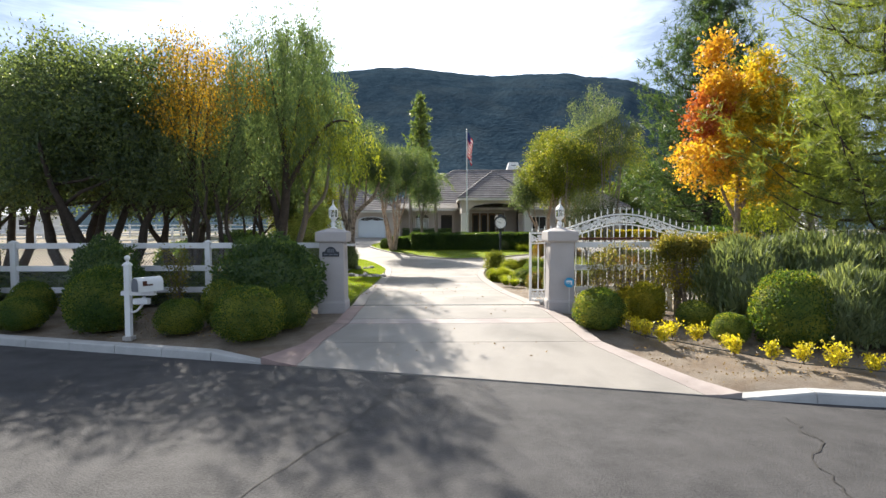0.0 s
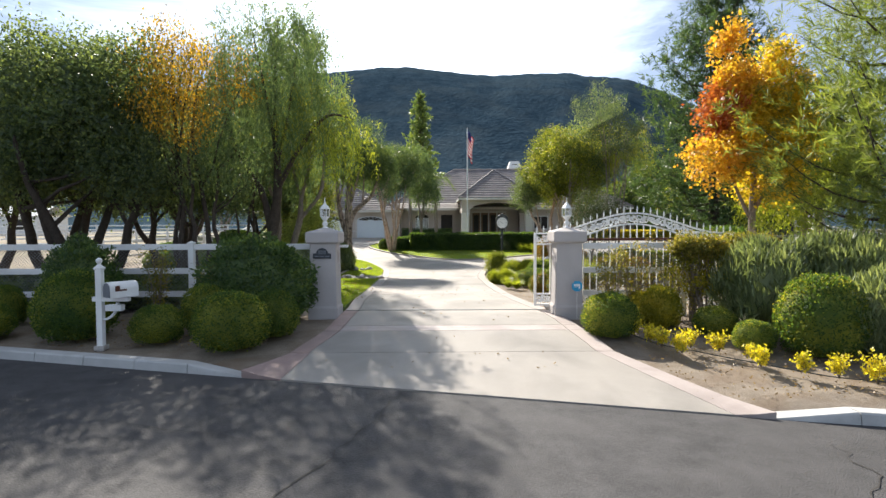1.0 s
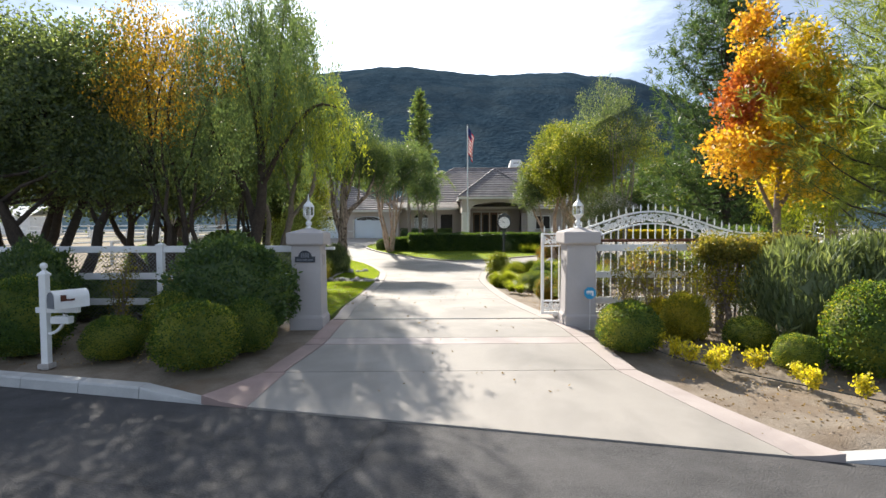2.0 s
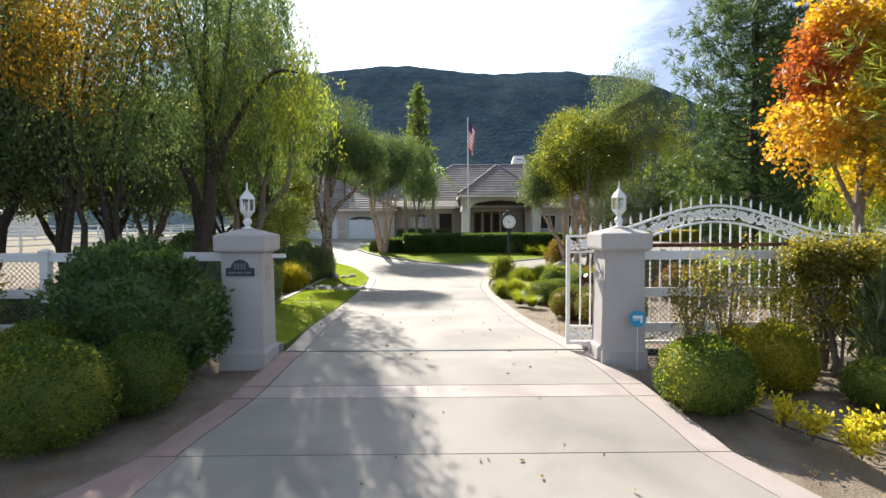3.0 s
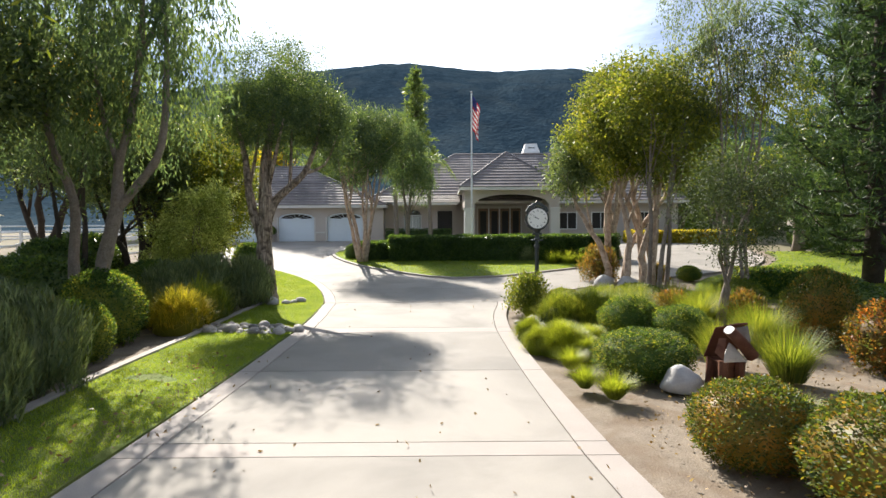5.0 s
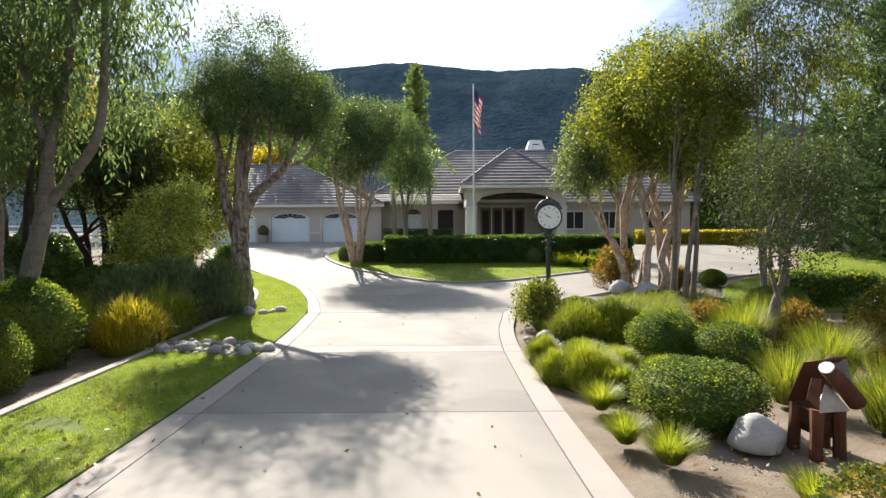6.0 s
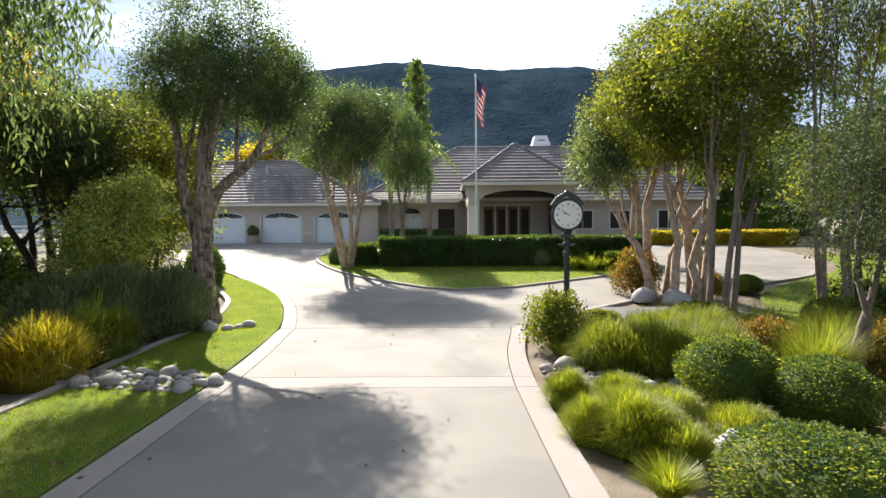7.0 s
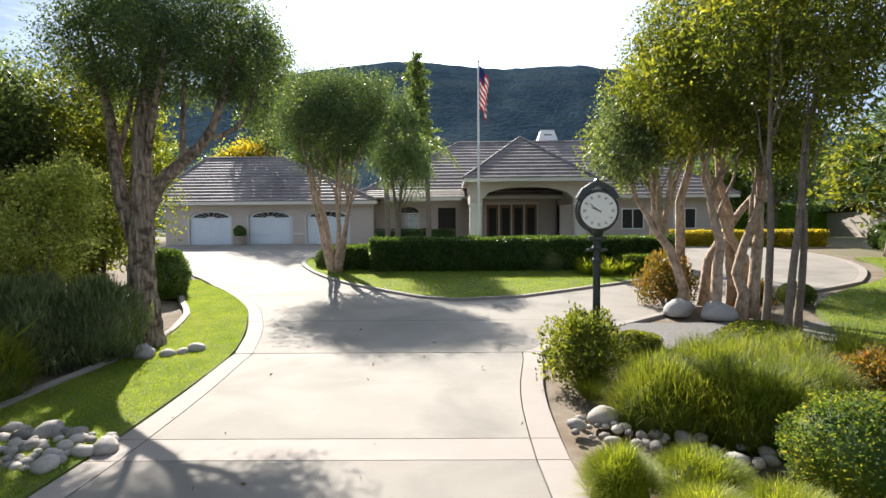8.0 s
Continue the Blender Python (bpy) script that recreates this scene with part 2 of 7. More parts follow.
# Pale tones and strong glow put sunlit leaf tips into the colour.
L_PALE = leaf_mat("sunlit_tip_leaves", (0.11, 0.15, 0.06), (0.28, 0.33, 0.14), (0.54, 0.57, 0.30), 0.62, patch=2.0)
L_WILLOW = leaf_mat("weeping_leaves", (0.044, 0.074, 0.040), (0.088, 0.132, 0.066), (0.19, 0.23, 0.09), 0.48, through_tint=(2.05, 2.0, 1.05))
# Pine tones carry shading in the dark set and sun in the light one.
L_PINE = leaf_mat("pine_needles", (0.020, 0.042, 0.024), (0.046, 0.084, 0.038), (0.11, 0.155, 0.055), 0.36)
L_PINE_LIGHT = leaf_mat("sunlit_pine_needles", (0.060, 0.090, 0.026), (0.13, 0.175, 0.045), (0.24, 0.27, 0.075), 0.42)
L_FALL = leaf_mat("autumn_leaves", (0.36, 0.17, 0.022), (0.50, 0.30, 0.035), (0.56, 0.42, 0.05), 0.44, patch=0.8, through_tint=(1.9, 1.8, 0.9))
L_FALL_YELLOW = leaf_mat("yellow_autumn_leaves", (0.20, 0.19, 0.02), (0.46, 0.34, 0.03), (0.56, 0.45, 0.06), 0.46, patch=1.6)
L_FALL_RED = leaf_mat("red_autumn_leaves", (0.24, 0.05, 0.022), (0.34, 0.11, 0.03), (0.44, 0.22, 0.04), 0.40, patch=0.8)
L_FALL2 = leaf_mat("bronze_autumn_leaves", (0.060, 0.066, 0.026), (0.25, 0.165, 0.028), (0.60, 0.35, 0.02), 0.48, patch=0.8)
L_LIME = leaf_mat("lime_grass", (0.085, 0.115, 0.014), (0.20, 0.245, 0.028), (0.36, 0.37, 0.06), 0.5)
L_GRASS = leaf_mat("clump_grass", (0.055, 0.086, 0.016), (0.140, 0.178, 0.028), (0.32, 0.32, 0.055), 0.48)
L_GOLD = leaf_mat("golden_grass", (0.140, 0.154, 0.021), (0.336, 0.294, 0.035), (0.532, 0.392, 0.056), 0.45)
L_ROSE = leaf_mat("rosemary_leaves", (0.056, 0.080, 0.042), (0.125, 0.162, 0.082), (0.27, 0.31, 0.16), 0.34)
L_YELLOW = leaf_mat("yellow_flowers", (0.12, 0.15, 0.02), (0.50, 0.43, 0.03), (0.66, 0.58, 0.06), 0.4)
L_RED = leaf_mat("red_tipped_leaves", (0.030, 0.058, 0.016), (0.085, 0.120, 0.026), (0.33, 0.19, 0.040), 0.42, patch=3.0, through_tint=(2.2, 1.9, 0.8))
L_FLAME = leaf_mat("flame_tipped_leaves", (0.034, 0.056, 0.018), (0.130, 0.100, 0.026), (0.44, 0.14, 0.036), 0.44, patch=2.2)
L_GILT = leaf_mat("gilt_shrub_leaves", (0.085, 0.105, 0.016), (0.21, 0.21, 0.028), (0.46, 0.36, 0.045), 0.48, patch=1.6)
L_SPARSE = leaf_mat("sparse_rose_leaves", (0.070, 0.080, 0.020), (0.170, 0.165, 0.035), (0.360, 0.250, 0.056), 0.45)
L_FAR = leaf_mat("far_leaves", (0.045, 0.080, 0.030), (0.10, 0.150, 0.048), (0.22, 0.26, 0.075), 0.42)
L_LAWN = leaf_mat("lawn_grass", (0.085, 0.145, 0.012), (0.175, 0.240, 0.020), (0.31, 0.345, 0.05), 0.50, patch=1.5)
FLAG_RED = leaf_mat("flag_red", (0.42, 0.03, 0.05), (0.52, 0.05, 0.07), None, 0.4, through_tint=(1.1, 1.1, 1.1))
FLAG_WHITE = leaf_mat("flag_white", (0.72, 0.71, 0.69), (0.78, 0.77, 0.75), None, 0.35, through_tint=(1.1, 1.1, 1.1))
FLAG_BLUE = leaf_mat("flag_blue", (0.03, 0.04, 0.15), (0.05, 0.06, 0.2), None, 0.4, through_tint=(1.1, 1.1, 1.1))
L_RUST = leaf_mat("bamboo_leaves", (0.06, 0.075, 0.02), (0.15, 0.11, 0.03), (0.32, 0.14, 0.04), 0.45, patch=2.0)

# ---- geometry helpers ----
PROFILE = [(-3000, -0.45), (8, -0.42), (12.9, 0), (17.7, -0.12), (24.7, -0.28), (30, -0.2), (34.3, -0.03), (43, 0.5), (52.8, 1.08), (60, 1.2), (3000, 1.2)]
PY, PZ = np.array([p[0] for p in PROFILE], float), np.array([p[1] for p in PROFILE], float)
rng = np.random.default_rng(7)


def edge_y(x):
    """The line along which the road meets the kerb and the drive."""
    return float(np.interp(x, [-60, -16, 4.3, 14, 60], [11.9, 11.5, 7.14, 5.4, 5.0]))


def road_z(x):
    return float(np.interp(x, [-60, -16, 4.3, 16, 60], [-0.12, -0.12, -0.49, -0.62, -0.62]))


def gz(x, y):
    """The ground's height."""
    if y >= 12.6:
        return float(np.interp(y, PY, PZ))
    e = edge_y(x)
    if y <= e:
        return road_z(x)
    lift = 0.10 * min(1.0, max(0.0, (abs(x - 0.5) - 3.4) / 0.5))
    s = (y - e) / (12.6 - e)
    return (road_z(x) + lift) * (1 - s)


def obj(name, verts, faces, material, parent=None, label="", smooth=False, where=None):
    me = bpy.data.meshes.new(name)
    me.from_pydata([tuple(v) for v in verts], [], [tuple(f) for f in faces])
    me.update()
    for m in (material if isinstance(material, (list, tuple)) else [material]):
        me.materials.append(m)
    if smooth:
        me.shade_smooth()
    ob = new(name, me)
    if parent:
        ob.parent = parent
    if where is not None:
        ob.matrix_basis = where
    if label:
        tagged(ob, label)
    return ob


def part(name, bm, material, parent=None, label="", smooth=False, where=None):
    me = bpy.data.meshes.new(name)
    bmesh.ops.recalc_face_normals(bm, faces=bm.faces)
    bm.to_mesh(me)
    bm.free()
    for m in (material if isinstance(material, (list, tuple)) else [material]):
        me.materials.append(m)
    if smooth:
        me.shade_smooth()
    ob = new(name, me)
    if parent:
        ob.parent = parent
    if where is not None:
        ob.matrix_basis = where
    if label:
        tagged(ob, label)
    return ob


def share(name, src, parent, m):
    """A further object on the mesh of src."""
    ob = new(name, src.data)
    ob.parent = parent
    ob.matrix_basis = m
    return ob


def root(name, m, label, category, group="", kind=""):
    ob = new(name)
    ob.empty_display_size = 0.2
    ob.matrix_basis = m
    return tagged(ob, label, category, group, kind)


def box(bm, x0, x1, y0, y1, z0, z1, bevel=0.0):
    vs = [bm.verts.new((x, y, z)) for z in (z0, z1) for y in (y0, y1) for x in (x0, x1)]
    fs = [bm.faces.new([vs[i] for i in q]) for q in ((0, 2, 3, 1), (4, 5, 7, 6), (0, 1, 5, 4), (2, 6, 7, 3), (0, 4, 6, 2), (1, 3, 7, 5))]
    if bevel:
        bmesh.ops.bevel(bm, geom=list({e for f in fs for e in f.edges}), offset=bevel, segments=2, profile=0.6, affect='EDGES')
    return bm


def boxes(*dims, bevel=0.0):
    bm = bmesh.new()
    for d in dims:
        box(bm, *d, bevel=bevel)
    return bm


def frustum(bm, profile, n=4, turn=math.pi / 4, cx=0, cy=0):
    """A solid of n sides round a vertical axis; profile: rows of (half width or radius, z)."""
    k = 1 / math.cos(math.pi / n) if n == 4 else 1
    rings = []
    for r, z in profile:
        rings.append([bm.verts.new((cx + k * r * math.cos(turn + 2 * math.pi * i / n), cy + k * r * math.sin(turn + 2 * math.pi * i / n), z)) for i in range(n)])
    for a, b in zip(rings, rings[1:]):
        for i in range(n):
            bm.faces.new((a[i], a[(i + 1) % n], b[(i + 1) % n], b[i]))
    bm.faces.new(list(reversed(rings[0])))
    bm.faces.new(rings[-1])
    return bm


def tubes(paths, sides=6):
    """Verts and faces of tapered tubes; each path is rows of (x, y, z, radius)."""
    verts, faces = [], []
    for path in paths:
        p = np.array(path, float)
        d = np.gradient(p[:, :3], axis=0)
        d /= np.linalg.norm(d, axis=1)[:, None] + 1e-9
        ref = np.array([1.0, 0, 0]) if abs(d[0, 0]) < 0.8 else np.array([0, 1.0, 0])
        base = len(verts)
        for i in range(len(p)):
            u = np.cross(d[i], ref)
            u /= np.linalg.norm(u) + 1e-9
            w = np.cross(d[i], u)
            for k in range(sides):
                a = 2 * math.pi * k / sides
                verts.append(p[i, :3] + p[i, 3] * (math.cos(a) * u + math.sin(a) * w))
        for i in range(len(p) - 1):
            for k in range(sides):
                a, b = base + i * sides + k, base + i * sides + (k + 1) % sides
                faces.append((a, b, b + sides, a + sides))
        faces.append(tuple(range(base + (len(p) - 1) * sides, base + len(p) * sides)))
        faces.append(tuple(reversed(range(base, base + sides))))
    return verts, faces


def unit(v):
    return v / (np.linalg.norm(v, axis=-1, keepdims=True) + 1e-9)


def leaf_quads(p, axis, length, width):
    """A bent rhombus for each point."""
    n = len(p)
    side = unit(np.cross(axis, unit(rng.normal(size=(n, 3)))))
    L, W = (length * rng.uniform(0.7, 1.3, n))[:, None], (width * rng.uniform(0.7, 1.3, n))[:, None]
    mid = p + axis * L * 0.5
    v = np.stack([p, mid + side * W * 0.5, p + axis * L, mid - side * W * 0.5], 1).reshape(-1, 3)
    return v


def quad_mesh(name, v, material, parent=None, label="", extra=None, where=None):
    """A mesh of loose quads from an array, with an optional solid (verts, faces) inside, in the second material."""
    nq = len(v) // 4
    ev, ef = (np.zeros((0, 3)), []) if extra is None else (np.array(extra[0], float), extra[1])
    me = bpy.data.meshes.new(name)
    allv = np.vstack([v, ev]) if len(ev) else v
    me.vertices.add(len(allv))
    me.vertices.foreach_set("co", allv.astype(np.float32).ravel())
    loops = np.concatenate([np.arange(nq * 4)] + [np.array(f) + nq * 4 for f in ef]).astype(np.int32)
    sizes = np.concatenate([np.full(nq, 4), np.array([len(f) for f in ef], int)]).astype(np.int32)
    starts = np.concatenate([[0], np.cumsum(sizes)[:-1]]).astype(np.int32)
    me.loops.add(len(loops))
    me.loops.foreach_set("vertex_index", loops)
    me.polygons.add(len(sizes))
    me.polygons.foreach_set("loop_start", starts)
    me.polygons.foreach_set("loop_total", sizes)
    mats = material if isinstance(material, (list, tuple)) else [material]
    for m in mats:
        me.materials.append(m)
    if len(mats) > 1 and ef:
        me.polygons.foreach_set("material_index", np.concatenate([np.zeros(nq), np.ones(len(ef))]).astype(np.int32))
    me.update(calc_edges=True)
    ob = new(name, me)
    if parent:
        ob.parent = parent
    if where is not None:
        ob.matrix_basis = where
    if label:
        tagged(ob, label)
    return ob


def ico(sub=2):
    bm = bmesh.new()
    bmesh.ops.create_icosphere(bm, subdivisions=sub, radius=1.0)
    v = np.array([q.co[:] for q in bm.verts])
    f = [tuple(x.index for x in q.verts) for q in bm.faces]
    bm.free()
    return v, f


ICO2, ICO1, ICO3 = ico(2), ico(1), ico(3)


def lumpy(sub, scale, amp, freq, seed, flat=None):
    """A stone or shrub body: a sphere made uneven by noise; flat: cut below this height."""
    v, f = {1: ICO1, 2: ICO2, 3: ICO3}[sub]
    out = []
    for q in v:
        k = 1 + amp * noise.noise(Vector(q) * freq + Vector((seed * 3.7, seed * 1.3, seed)))
        out.append(np.array(q) * k * np.array(scale))
    out = np.array(out)
    if flat is not None:
        out[:, 2] = np.maximum(out[:, 2], flat)
    return out, f


def sheet(name, rows, off, material, parent=None, label="", thick=0.10, where=None):
    """A slab that follows the ground between a left and a right edge; rows of (y, left x, right x)."""
    verts, faces = [], []
    ys = []
    for (ya, la, ra), (yb, lb, rb) in zip(rows, rows[1:]):
        k = max(1, int(math.ceil(abs(yb - ya) / 0.6)))
        for i in range(k):
            f = i / k
            ys.append((ya + f * (yb - ya), la + f * (lb - la), ra + f * (rb - ra)))
    ys.append(rows[-1])
    for y, a, b in ys:
        za, zb = gz(a, y) + off, gz(b, y) + off
        verts += [(a, y, za - thick), (a, y, za), (b, y, zb), (b, y, zb - thick)]
    for i in range(len(ys) - 1):
        o = 4 * i
        faces += [(o, o + 4, o + 5, o + 1), (o + 1, o + 5, o + 6, o + 2), (o + 2, o + 6, o + 7, o + 3)]
    faces += [(0, 1, 2, 3), tuple(4 * (len(ys) - 1) + i for i in (3, 2, 1, 0))]
    return obj(name, verts, faces, material, parent, label, where=where)


def smooth_rows(rows, step=0.5):
    """Rows of (y, a, b) drawn as a smooth curve."""
    r = np.array(rows, float)
    out = []
    for i in range(len(r) - 1):
        p0, p1, p2, p3 = r[max(i - 1, 0)], r[i], r[i + 1], r[min(i + 2, len(r) - 1)]
        k = max(1, int(abs(p2[0] - p1[0]) / step))
        for j in range(k):
            t = j / k
            q = 0.5 * ((2 * p1) + (p2 - p0) * t + (2 * p0 - 5 * p1 + 4 * p2 - p3) * t * t + (3 * p1 - p0 - 3 * p2 + p3) * t ** 3)
            q[0] = p1[0] + t * (p2[0] - p1[0])
            out.append(tuple(q))
    out.append(tuple(r[-1]))
    return out


def ribbon(name, pts, w, h, material, parent=None, label="", base=0.0):
    """A low kerb of width w and height h along points of the plan."""
    p = np.array(pts, float)
    d = unit(np.gradient(p, axis=0))
    nrm = np.stack([-d[:, 1], d[:, 0]], 1)
    verts, faces = [], []
    for i in range(len(p)):
        a, b = p[i] - nrm[i] * w / 2, p[i] + nrm[i] * w / 2
        z = gz(*p[i]) + base
        verts += [(a[0], a[1], z - 0.1), (a[0], a[1], z + h), (b[0], b[1], z + h), (b[0], b[1], z - 0.1)]
    for i in range(len(p) - 1):
        o = 4 * i
        faces += [(o, o + 4, o + 5, o + 1), (o + 1, o + 5, o + 6, o + 2), (o + 2, o + 6, o + 7, o + 3)]
    faces += [(0, 1, 2, 3), tuple(4 * (len(p) - 1) + i for i in (3, 2, 1, 0))]
    return obj(name, verts, faces, material, parent, label)


# ---- plants ----


def clumps(blobs, count):
    """Centres of leaf clumps, most of them near the outside of the blobs (x, y, z, rx, ry, rz, weight)."""
    w = np.array([b[6] for b in blobs], float)
    pick = rng.choice(len(blobs), count, p=w / w.sum())
    b = np.array([q[:6] for q in blobs], float)[pick]
    d = unit(rng.normal(size=(count, 3)))
    r = rng.uniform(0.30, 1.0, count) ** 0.45
    r *= 1 + 0.22 * np.sin(d[:, 0] * 5 + b[:, 0]) * np.cos(d[:, 2] * 4 + b[:, 1] * 3) + 0.10 * rng.normal(size=count)
    return b[:, :3] + d * r[:, None] * b[:, 3:6], d


def limbs(base, blobs, spread, count, r0, seed, start=0.25, sides=7, lean=(0, 0), wave=0.12, arc=1.35, fan=0.0):
    """Trunk rows and limbs that climb from the base towards the blobs."""
    g = np.random.default_rng(seed)
    out = []
    for k in range(count):
        b = blobs[k % len(blobs)]
        end = np.array(b[:3]) + g.uniform(-0.45, 0.45, 3) * np.array(b[3:6])
        a = 2 * math.pi * k / max(count, 1) + g.uniform(-0.4, 0.4)
        if fan:
            # limbs that part low down and lean outward to the crown's skirt
            end = np.array([fan * math.cos(a) * g.uniform(0.6, 1.1), 0.8 * fan * math.sin(a) * g.uniform(0.6, 1.1), blobs[0][2] - g.uniform(-0.2, 0.7) * blobs[0][5]])
        s = np.array([base[0] + spread * math.cos(a), base[1] + spread * math.sin(a), base[2] - 0.1])
        n = 9
        path = []
        off = g.uniform(-1, 1, 3) * wave
        for i in range(n):
            t = i / (n - 1)
            p = s + (end - s) * np.array([t ** arc, t ** arc, t])
            p = p + off * math.sin(t * 6.0) + np.array([lean[0], lean[1], 0]) * t * (1 - t) + g.normal(size=3) * wave * 0.22
            path.append((*p, max(r0 * (1 - 0.78 * t) * (1.25 if i == 0 else 1), 0.012)))
        out.append(path)
        for j in range(3):
            i = g.integers(4, 8)
            q = np.array(path[i][:3])
            e = np.array(b[:3]) + g.uniform(-0.8, 0.8, 3) * np.array(b[3:6])
            br = []
            for i2 in range(5):
                t = i2 / 4
                p = q + (e - q) * t + g.normal(size=3) * 0.05
                br.append((*p, max(path[i][3] * 0.6 * (1 - 0.8 * t), 0.008)))
            out.append(br)
    return tubes(out, sides)


def bend(p, k=4):
    """A smooth curve through a few points (x, y, z, radius)."""
    r = np.array(p, float)
    out = []
    for i in range(len(r) - 1):
        p0, p1, p2, p3 = r[max(i - 1, 0)], r[i], r[i + 1], r[min(i + 2, len(r) - 1)]
        for j in range(k):
            t = j / k
            out.append(0.5 * ((2 * p1) + (p2 - p0) * t + (2 * p0 - 5 * p1 + 4 * p2 - p3) * t * t + (3 * p1 - p0 - 3 * p2 + p3) * t ** 3))
    return out + [r[-1]]


def tree(name, label, x, y, blobs, leaf, bark, n_clump, per, size, width, spread_sigma, trunks=1, r0=0.16, stem_spread=0.0, droop=0.3, seed=1, strands=0.0, lean=(0, 0), sides=7, group="", wave=0.12, arc=1.35, fan=0.0, stems=None, fringe=0.0, category="tree"):
    """Trunk with limbs and a crown of leaf clumps. Blobs are given from the tree's foot. strands: how far leafy shoots hang."""
    global rng
    rng = np.random.default_rng(seed)
    r = root(name, pose(x, y, gz(x, y)), label, category, group)
    if stems:
        v, f = tubes([[(*q[:3], q[3] * (1 + 0.05 * math.sin(2.3 * i + len(p)))) for i, q in enumerate(bend(p))] for p in stems], 9)
    else:
        v, f = limbs((0, 0, 0), blobs, stem_spread, trunks, r0, seed, lean=lean, sides=sides, wave=wave, arc=arc, fan=fan)
    obj("trunk", v, f, bark, r, smooth=True)
    c, d = clumps(blobs, n_clump)
    if strands:
        cc, ax = [], []
        for p, dd in zip(c, d):
            ln = strands * rng.uniform(0.3, 1.0)
            k = max(4, int(per))
            t = np.sort(rng.uniform(0, 1, k))
            bow = np.array([dd[0], dd[1], 0]) * 0.35
            pts = p + bow * np.sqrt(t)[:, None] + np.array([0, 0, -1.0]) * (ln * t)[:, None] + rng.normal(size=(k, 3)) * spread_sigma
            cc.append(pts)
            ax.append(unit(np.array([0, 0, -1.0]) + rng.normal(size=(k, 3)) * 0.45))
        pts, ax = np.vstack(cc), np.vstack(ax)
    else:
        pts = np.repeat(c, per, 0) + rng.normal(size=(n_clump * per, 3)) * spread_sigma
        out = np.repeat(d, per, 0)
        ax = unit(rng.normal(size=(len(pts), 3)) + 0.5 * out - np.array([0, 0, droop]))
    if fringe:
        # thin sprays that stand out of the crown's upper side
        c2, d2 = clumps(blobs, int(n_clump * fringe))
        up = d2[:, 2] > -0.25
        c2, d2 = (c2 + d2 * rng.uniform(0.04, 0.32, len(d2))[:, None])[up], d2[up]
        k = max(4, per // 3)
        p2 = np.repeat(c2, k, 0) + rng.normal(size=(len(c2) * k, 3)) * spread_sigma * 0.8
        pts = np.vstack([pts, p2])
        ax = np.vstack([ax, unit(rng.normal(size=p2.shape) * 0.8 + np.repeat(d2, k, 0) + np.array([0, 0, 0.2]))])
    if isinstance(leaf, (list, tuple)):
        # a crown in several tones: each leaf takes the tone of the blob that it is nearest to
        mids = np.array([q[:3] for q in blobs], float)
        tone = np.argmin(((pts[:, None, :] - mids[None]) ** 2).sum(2), 1)
        for k, lm in enumerate(leaf):
            own = (tone % len(leaf)) == k
            if own.any():
                quad_mesh("crown", leaf_quads(pts[own], ax[own], size * 1.15, width * 1.6), lm, r)
    else:
        quad_mesh("crown", leaf_quads(pts, ax, size * 1.15, width * 1.6), leaf, r)
    return r


def needle_tree(name, label, x, y, height, radius, leaf, seed, start=0.15, tufts=900, bark=DARK_BARK, needles=26, length=0.30, group="", width=0.042, taper=0.75):
    """A pine: a straight trunk with whorls of rising branches that carry tufts of needles."""
    global rng
    rng = np.random.default_rng(seed)
    r = root(name, pose(x, y, gz(x, y)), label, "tree", group)
    paths = [[(0.05 * math.sin(i * 1.3), 0.05 * math.cos(i), height * i / 9 - (0.1 if i == 0 else 0), 0.24 * (1 - i / 9.6) * height / 12 + 0.01) for i in range(10)]]
    tips = []
    nb = 84
    for k in range(nb):
        t = start + (1 - start) * (k + 0.5) / nb
        rr = radius * (1 - t) ** taper * rng.uniform(0.6, 1.12) * min(1, (t - start) * 5 + 0.65)
        a = k * 2.4 + rng.uniform(-0.3, 0.3)
        z = height * t
        bp = []
        for i in range(6):
            s = i / 5
            bp.append((rr * s * math.cos(a + 0.2 * s), rr * s * math.sin(a + 0.2 * s), z + rr * (0.12 * s + 0.30 * s * s) - 0.12 * rr * math.sin(3 * s), 0.05 * (1 - 0.85 * s) * height / 12))
        paths.append(bp)
        m = max(3, int(tufts / nb * (0.4 + rr / radius)))
        s = rng.uniform(0.25, 1.03, m)
        for q in s:
            i = min(int(q * 5), 4)
            f = q * 5 - i
            p = np.array(bp[i][:3]) * (1 - f) + np.array(bp[i + 1][:3]) * f
            tips.append(p + rng.normal(size=3) * np.array([0.42, 0.42, 0.28]) * (0.5 + rr / radius))
    v, f = tubes(paths, 6)
    obj("trunk", v, f, bark, r, smooth=True)
    tips = np.array(tips)
    pts = np.repeat(tips, needles, 0)
    grow = unit(tips * np.array([1, 1, 0]) + rng.normal(size=tips.shape) * 0.35 * radius + np.array([0, 0, 0.4 * radius]))
    ax = unit(rng.normal(size=(len(pts), 3)) * 0.55 + np.repeat(grow, needles, 0) * 0.75)
    along = rng.uniform(0, 0.35, len(pts))[:, None] * np.repeat(grow, needles, 0)
    quad_mesh("crown", leaf_quads(pts + along, ax, length, width), leaf, r)
    return r


